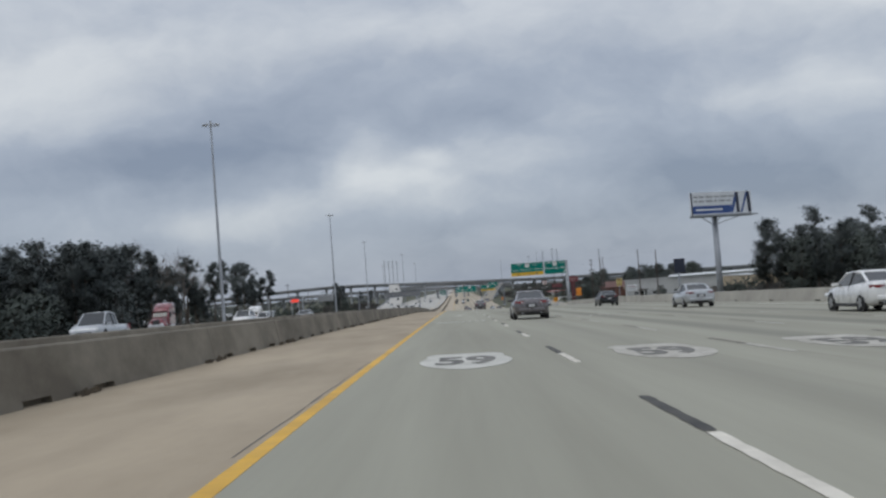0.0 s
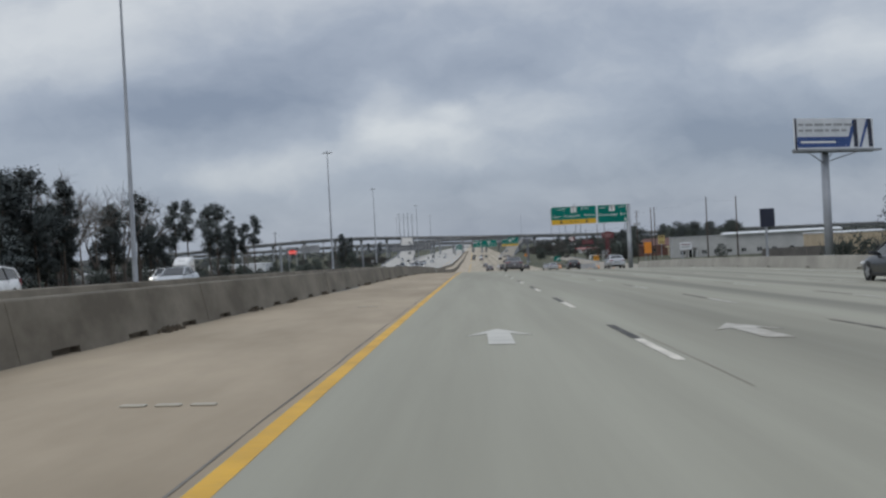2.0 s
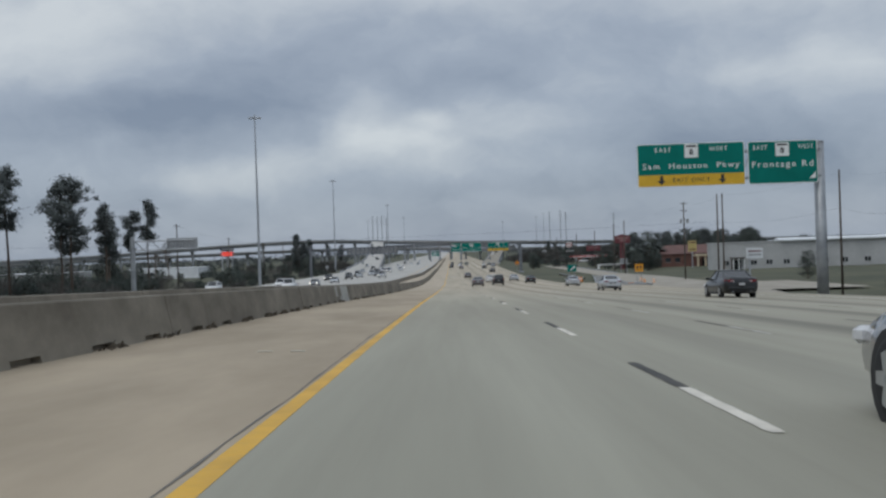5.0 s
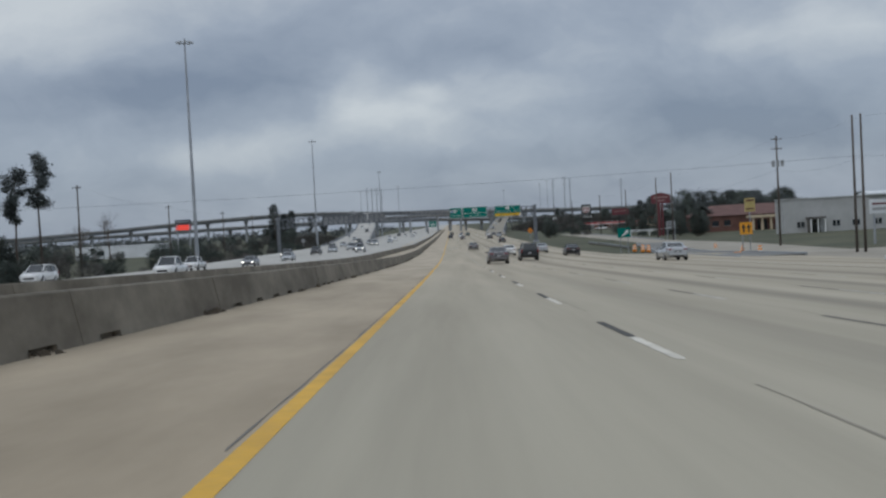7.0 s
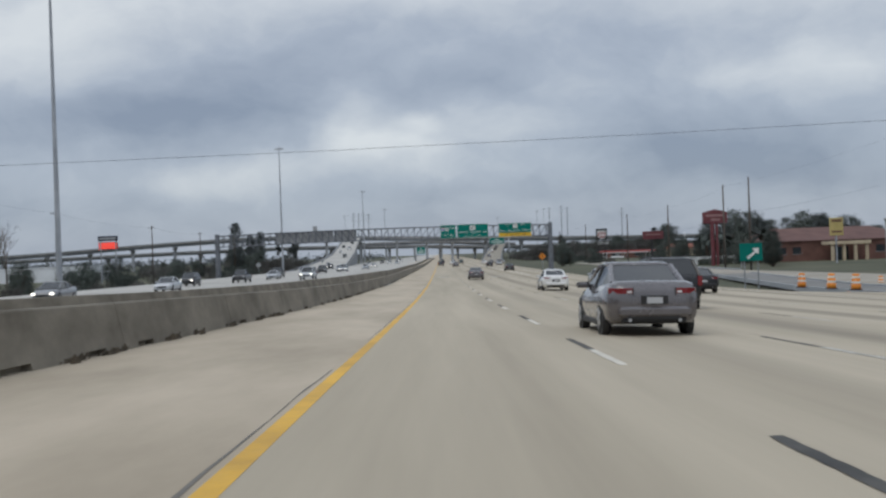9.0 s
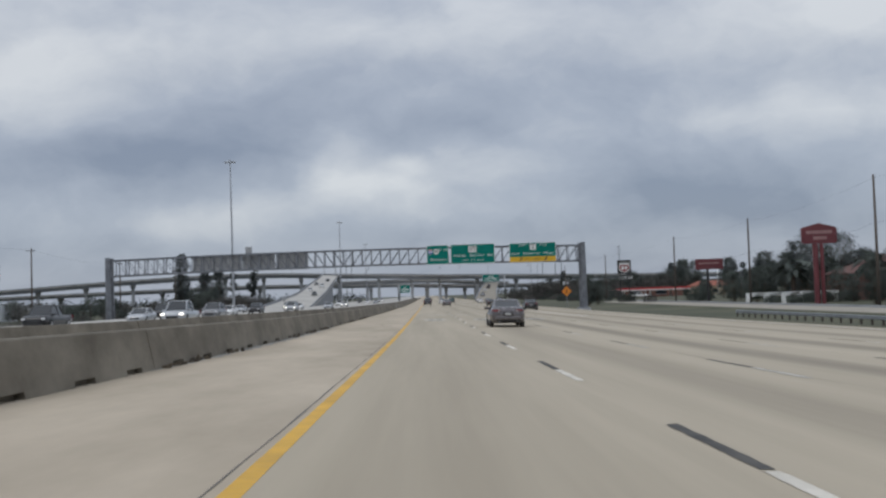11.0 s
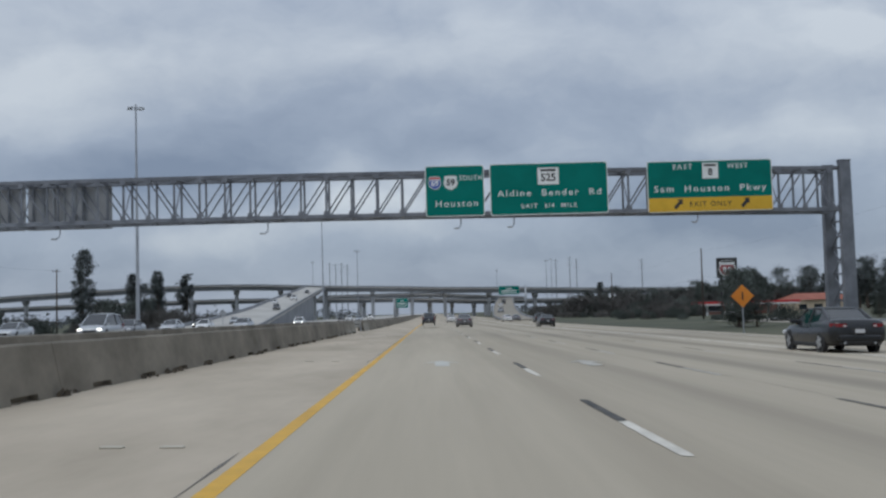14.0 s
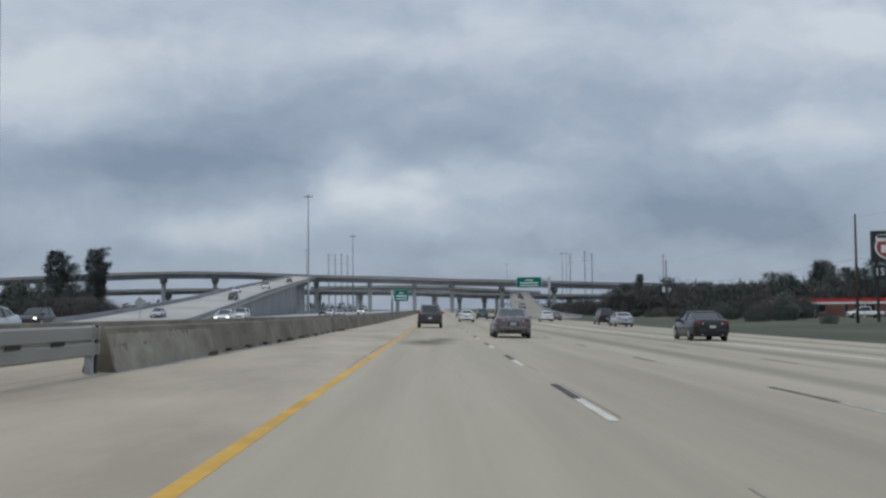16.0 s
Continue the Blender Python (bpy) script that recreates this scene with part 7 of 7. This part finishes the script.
building("diner", "tan yellow diner with a dull orange-red roof", 104, 122, 772, 786, 2.6, M_TANWALL, M_REDROOF, 2.0, windows=((107, 0.6, 2.4, 1.5), (111.5, 0.6, 2.4, 1.5), (116, 0.6, 2.4, 1.5)))
building("fuel_shop", "low shop building behind the fuel canopy", 70, 94, 752, 764, 2.4, M_BRICK, M_DULLROOF, windows=((76, 0.9, 4, 1.4), (86, 0.9, 4, 1.4)))
building("store", "low red-fronted store with dark windows", 110, 140, 600, 620, 4.6, M_BRICK, M_GREYWALL, windows=((118, 1.6, 3, 1.8), (126, 1.6, 3, 1.8)))
building("far_warehouse", "long low white warehouse beyond the frontage road", -190, -140, 520, 560, 4.5, M_GREYWALL, M_WHITEROOF, windows=((-170, 2, 3, 1.6), (-160, 2, 3, 1.6)))
building("far_depot", "low white depot building among the trees", -150, -118, 640, 668, 4.0, M_WHITEROOF, M_WHITEROOF, windows=((-140, 1.6, 3, 1.4),))
arch = thing("white_arcade", "low white arcade of garden arches by the motel sign", "arcade")
for i in range(6):
    x = 54 + i * 3.0
    part("arch_post", Geo().box((x, 544, 0.0), (0.7, 0.5, 2.2)), M_SIGNWHITE, arch)
    if i < 5:
        pts = [(x + 1.5 + 1.5 * math.cos(radians(a)), 0.35 + 0.6 * math.sin(radians(a))) for a in range(0, 181, 20)]
        part("arch_head", Geo().prism(pts[::-1] + [(x + 0, 1.15), (x + 3.0, 1.15)][::1], 543.8, 544.2), M_SIGNWHITE, arch)
fp = thing("flagpole", "thin white flagpole without a flag", "flagpole")
part("pole", Geo().tube((101, 730, -1.3), (101, 730, 9.3), 0.14, 0.09, 8), M_SIGNWHITE, fp, smooth=True)
part("finial", Geo().tube((101, 730, 9.3), (101, 730, 9.5), 0.14, 0.05, 8), M_ALU, fp)
fence = thing("board_fence", "dark weathered board fence along the yard", "fence")
for i in range(36):
    part("board", Geo().box((73 + i * 0.62, 322 + 0.02 * (i % 2), 1.9), (0.6, 0.06, 5.0 + 0.12 * (i % 3))), M_FENCE, fence)


# ---- utility poles and wires ----
def utility_pole(x, y, top, arms=1, drum=False):
    zb = ground_height(x, y)
    th = thing("utility_pole", "dark creosoted wooden utility pole", "utility pole", "utility poles")
    part("pole", Geo().tube((x, y, zb - 0.3), (x + 0.05, y, top), 0.20, 0.12, 9), M_WOOD, th, smooth=True)
    for k in range(arms):
        z = top - 0.5 - 1.6 * k
        part("crossarm", Geo().box((x, y - 0.16, z), (1.7, 0.09, 0.11)), M_WOOD, th)
        for dx in (-0.78, -0.3, 0.3, 0.78):
            part("insulator", Geo().tube((x + dx, y - 0.16, z + 0.06), (x + dx, y - 0.16, z + 0.28), 0.05, 0.03, 6), M_ALU, th)
    if drum:
        for dx in (-0.75, 0.0, 0.75):
            part("transformer", Geo().tube((x + dx, y - 0.45, top - 5.0), (x + dx, y - 0.45, top - 4.0), 0.26, 0.26, 10), M_ALU, th)
    return th


POLES = [(56.1, 280.1, 16.8), (56.3, 309.3, 17.9), (52.8, 361.4, 17.4), (53.4, 397.9, 17.5), (50.8, 485.4, 14.7), (51.6, 535, 13.3), (50.7, 582, 13.0), (51.7, 671, 12.7), (57.2, 801.5, 12.9)]
for i, (x, y, top) in enumerate(POLES):
    pole = utility_pole(x, y, top, 2 if i == 3 else 0, i == 3)
for dx in (-0.72, 0.72):
    part("transformer", Geo().tube((57.2 + dx, 801.2, 5.0), (57.2 + dx, 801.2, 6.4), 0.38, 0.38, 12), M_BOARDWHITE, pole, "pale grey drum transformer")
utility_pole(52.4, 475.1, 15.3, 0)
utility_pole(51.9, 361.9, 17.3, 0)
for x, y, top in ((-70.1, 422, 17.1), (-73.1, 560, 13.8), (-78.8, 693, 13.3), (-71.5, 490, 14.6), (-76, 625, 13.5)):
    utility_pole(x, y, top, 1)


def wire(a, b, sag, r=0.010, n=10):
    th = thing("overhead_cable", "thin black overhead cable sagging between poles", "cable", "overhead cables")
    pts = [Vector(a).lerp(Vector(b), i / n) - Vector((0, 0, sag * 4 * (i / n) * (1 - i / n))) for i in range(n + 1)]
    s = (pts[-1] - pts[0]).cross(Vector((0, 0, 1))).normalized() * r
    part("cable", Geo().loft([[tuple(p + s), tuple(p + Vector((0, 0, r))), tuple(p - s), tuple(p - Vector((0, 0, r)))] for p in pts]), M_CABLE, th)


for (xa, ya, za), (xb, yb, zb) in zip(POLES, POLES[1:]):
    wire((xa, ya - 0.1, za - 0.4), (xb, yb - 0.1, zb - 0.4), 0.7, 0.006)
    wire((xa, ya, za - 5.5), (xb, yb, zb - 5.5), 0.9, 0.009)
LEFTP = [(-70.1, 422, 17.1), (-71.5, 490, 14.6), (-73.1, 560, 13.8), (-76, 625, 13.5), (-78.8, 693, 13.3)]
for (xa, ya, za), (xb, yb, zb) in zip(LEFTP, LEFTP[1:]):
    wire((xa, ya, za - 0.3), (xb, yb, zb - 0.3), 0.8)
wire((-150, 372, 13.0), (52.8, 361.4, 12.0), 1.5, 0.012)


def power_mast(x, y, top):
    th = thing("transmission_pole", "tall thin grey steel transmission pole with short arms", "power pole", "transmission poles")
    part("pole", Geo().tube((x, y, GROUND), (x, y, top), 0.75, 0.4, 9), M_POLE, th)
    for k in range(3):
        part("arm", Geo().box((x, y, top - 2 - 4 * k), (6.5, 0.3, 0.3)), M_POLE, th)


for x, y, top in ((-108, 1600, 59), (-101.5, 1600, 58), (-96, 1610, 59.5), (-89, 1600, 57), (137, 1600, 57), (152, 1600, 59), (160, 1605, 57), (210, 1500, 50)):
    power_mast(x, y, top)


# ---- small road signs ----
M_WORKSIGN = shade("amber_work_sign", (0.72, 0.30, 0.015), (0.82, 0.37, 0.025), 0.55)
def board_sign(name, label, x, y, w, h, z, mat, shape="box", posts=1, dark=None, face=None):
    th = thing(name, label, "road sign")
    if shape == "diamond":
        d = w / 2
        part("sign_panel", Geo().prism([(x - d, z), (x, z - d), (x + d, z), (x, z + d)], y - 0.03, y), mat, th)
    else:
        part("sign_panel", Geo().box((x, y, z), (w, 0.04, h), bevel=0.01), mat, th)
    zb = ground_height(x, y) - 0.2
    for k in range(posts):
        px = x + (k - (posts - 1) / 2) * w * 0.6
        part("post", Geo().tube((px, y + 0.06, zb), (px, y + 0.06, z + h * 0.35), 0.06, n=8), M_STEEL, th)
    for bx, bz, bw, bh in dark or ():
        part("marking", Geo().box((x + bx, y - 0.04, z + bz), (bw, 0.03, bh)), face or M_SIGNBLACK, th)
    return th


board_sign("warning_sign", "orange diamond warning sign on a steel post", 24.65, 555.8, 1.85, 1.4, 2.5, M_ORANGE, "diamond", dark=((0, 0.0, 0.12, 0.6),))
board_sign("work_zone_sign", "orange work zone board on two posts beside the ramp", 26.95, 219.8, 1.15, 1.75, 7.6, M_ORANGE, posts=2)
aw = board_sign("arrow_sign", "yellow work zone sign with black arrows on two posts", 33.9, 348.5, 1.45, 1.4, 3.7, M_WORKSIGN, posts=2)
for dx in (-0.3, 0.3):
    part("arrow_mark", Geo().prism([(33.9 + dx + a * 0.26, 3.7 + b * 0.36) for a, b in ((-0.35, -1.3), (0.35, -1.3), (0.35, 0.2), (1.0, 0.2), (0.0, 1.4), (-1.0, 0.2), (-0.35, 0.2))], 348.44, 348.47), M_SIGNBLACK, aw)
board_sign("back_of_sign", "bare aluminium back of a diamond sign", -47.6, 711, 1.9, 1.2, 3.1, M_ALU, "diamond")
gs = board_sign("exit_sign", "small green exit sign on two posts in the gore", 25.9, 386, 1.95, 1.5, 3.3, M_GREEN, posts=2)
part("exit_arrow", Geo().prism([(25.5, 2.85), (26.2, 3.4), (26.0, 3.6), (26.55, 3.65), (26.5, 3.1), (26.33, 3.27), (25.65, 2.7)], 385.9, 385.96), M_SIGNWHITE, gs)
board_sign("back_of_sign", "bare aluminium back of a diamond sign", -53.0, 597, 1.7, 1.2, 2.8, M_ALU, "diamond")
# two more green boards near the interchange
for nm, lab, x0, x1, z0, z1, y, px in (("ramp_sign", "green guide board over the exit ramp", 28.2, 36.8, 8.6, 12.2, 905, 39.5), ("median_sign", "green guide board on a median post", -14.2, -9.4, 4.3, 8.2, 900, -15.0)):
    th = thing(nm, lab + " on a steel post", "road sign")
    b = panel(th, x0, x1, z0, z1, y, M_GREEN)
    for k, wz in ((0.72, 0.35), (0.45, 0.42), (0.2, 0.3)):
        part("text_bar", Geo().box(((x0 + x1) / 2, y - 0.02, z0 + (z1 - z0) * k), ((x1 - x0) * (0.75 if k < 0.6 else 0.3), 0.03, wz)), M_SIGNWHITE, b)
    part("post", Geo().tube((px, y + 0.5, GROUND), (px, y + 0.5, z1), 0.4, 0.35, 12), M_STEEL, th, smooth=True)
    for zz in (z0 + 0.7, z1 - 0.7):
        part("arm", Geo().tube((px, y + 0.5, zz), (x0 if px > x1 else x1, y + 0.2, zz), 0.12, n=8), M_STEEL, th)


def barrel(x, y):
    th = thing("traffic_barrel", "orange traffic barrel with white bands and a black base", "traffic barrel", "traffic barrels", m=on_road(x, y) if x < 27 else pose(x, y, ground_height(x, y)))
    part("drum", Geo().loft([[(r * math.cos(a), r * math.sin(a), z) for a in (2 * math.pi * k / 14 for k in range(14))] for r, z in ((0.30, 0.04), (0.29, 0.35), (0.26, 0.37), (0.25, 0.7), (0.22, 0.72), (0.21, 0.98), (0.15, 1.02))]), M_ORANGE, th, smooth=True)
    for z0, z1, r in ((0.42, 0.54, 0.262), (0.74, 0.86, 0.226)):
        part("white_band", Geo().tube((0, 0, z0), (0, 0, z1), r, r, 14, caps=False), M_SIGNWHITE, th)
    part("rubber_base", Geo().tube((0, 0, 0), (0, 0, 0.06), 0.42, 0.38, 14), M_TYRE, th)


for x, y in ((31.2, 343.2), (31.9, 344.6), (24.6, 370), (24.8, 365), (24.8, 361), (35, 353), (28.2, 371), (33.2, 349.5), (33.7, 342.7), (43.6, 385.2), (44.0, 402.9)):
    barrel(x, y)
# frontage road with kerb, beyond the grass
fr = Geo()
ys = list(range(-200, 626, 25))
zr = GROUND + 0.34
for a, b in zip(ys, ys[1:]):
    w0, w1 = (bend(q, [(300, 49), (340, 55), (430, 55), (470, 49)]) for q in (a, b))
    fr.add([(41, a, zr), (w0, a, zr), (w1, b, zr), (41, b, zr)], [(0, 1, 2, 3)])
fr.add([(41, 625, GROUND), (49, 625, GROUND), (49, -200, GROUND), (41, -200, GROUND)], [(0, 1, 2, 3)])
tagged(part("frontage_road", fr, M_SIDEROAD), "pale concrete frontage road beside the shops", "road", kind="structure")
vg = Geo()
for a, b in zip(ys, ys[1:]):
    vg.add([(37.8, a, GROUND - 0.5), (41.0, a, zr - 0.01), (41.0, b, zr - 0.01), (37.8, b, GROUND - 0.5)], [(0, 1, 2, 3)])
tagged(part("verge", vg, M_GRASS), "sloping grass edge of the frontage road", "verge", kind="structure")
kerb = Geo().box((49.25, 52, GROUND + 0.38), (0.3, 496, 0.4)).box((49.25, 548, GROUND + 0.38), (0.3, 154, 0.4))
tagged(part("kerb", kerb, M_DECK), "concrete kerb along the frontage road", "kerb", kind="structure")


def paved(name, label, line, half, material, lift, rim=None):
    """A paved strip along a centre line of x, y, z that lies on the ground; rim: kerb material."""
    pts = []
    for (xa, ya, za), (xb, yb, zb) in zip(line, line[1:]):
        n = max(1, int(abs(yb - ya) / 5))
        pts += [(xa + (xb - xa) * i / n, ya + (yb - ya) * i / n, za + (zb - za) * i / n) for i in range(n)]
    pts.append(line[-1])
    rows = [[(x + half * s, y, max(z, ground_height(x + half * s, y) + lift)) for s in (-1, -0.5, 0, 0.5, 1)] for x, y, z in pts]
    g = Geo().add([p for r in rows for p in r], [(k * 5 + i, k * 5 + i + 1, k * 5 + 6 + i, k * 5 + 5 + i) for k in range(len(rows) - 1) for i in range(4)])
    ob = tagged(part(name, g, material), label, "road", kind="structure")
    if rim:
        for s in (0, 4):
            kg = Geo().loft([[(r[s][0] + dx, r[s][1], r[s][2] + dz) for dx, dz in ((-0.12, -0.3), (-0.1, 0.15), (0.1, 0.15), (0.12, -0.3))] for r in rows])
            part("kerb", kg, rim, ob, "pale concrete kerb")
    return ob


paved("exit_ramp", "dark asphalt exit ramp curving down to the frontage road", [(27.5, 318, surf(27.5, 318) + 0.03), (29, 340, surf(29, 340) + 0.02), (31.5, 365, 0.45), (34.5, 390, -0.1), (38.5, 420, -0.3), (42, 450, -0.36)], 2.9, M_ASPHALT, 0.12, M_DECK)
paved("side_apron", "pale tan concrete apron beside the exit ramp", [(37, 318, 0.0), (38.5, 350, -0.3), (40.0, 385, -0.4), (44.5, 420, -0.44)], 3.2, M_SIDEROAD, 0.10)
paved("shop_drive", "pale concrete driveway of the shops", [(62, 335, -0.4), (61, 352, -0.4), (60, 372, -0.4)], 9.0, M_SIDEROAD, 0.16)
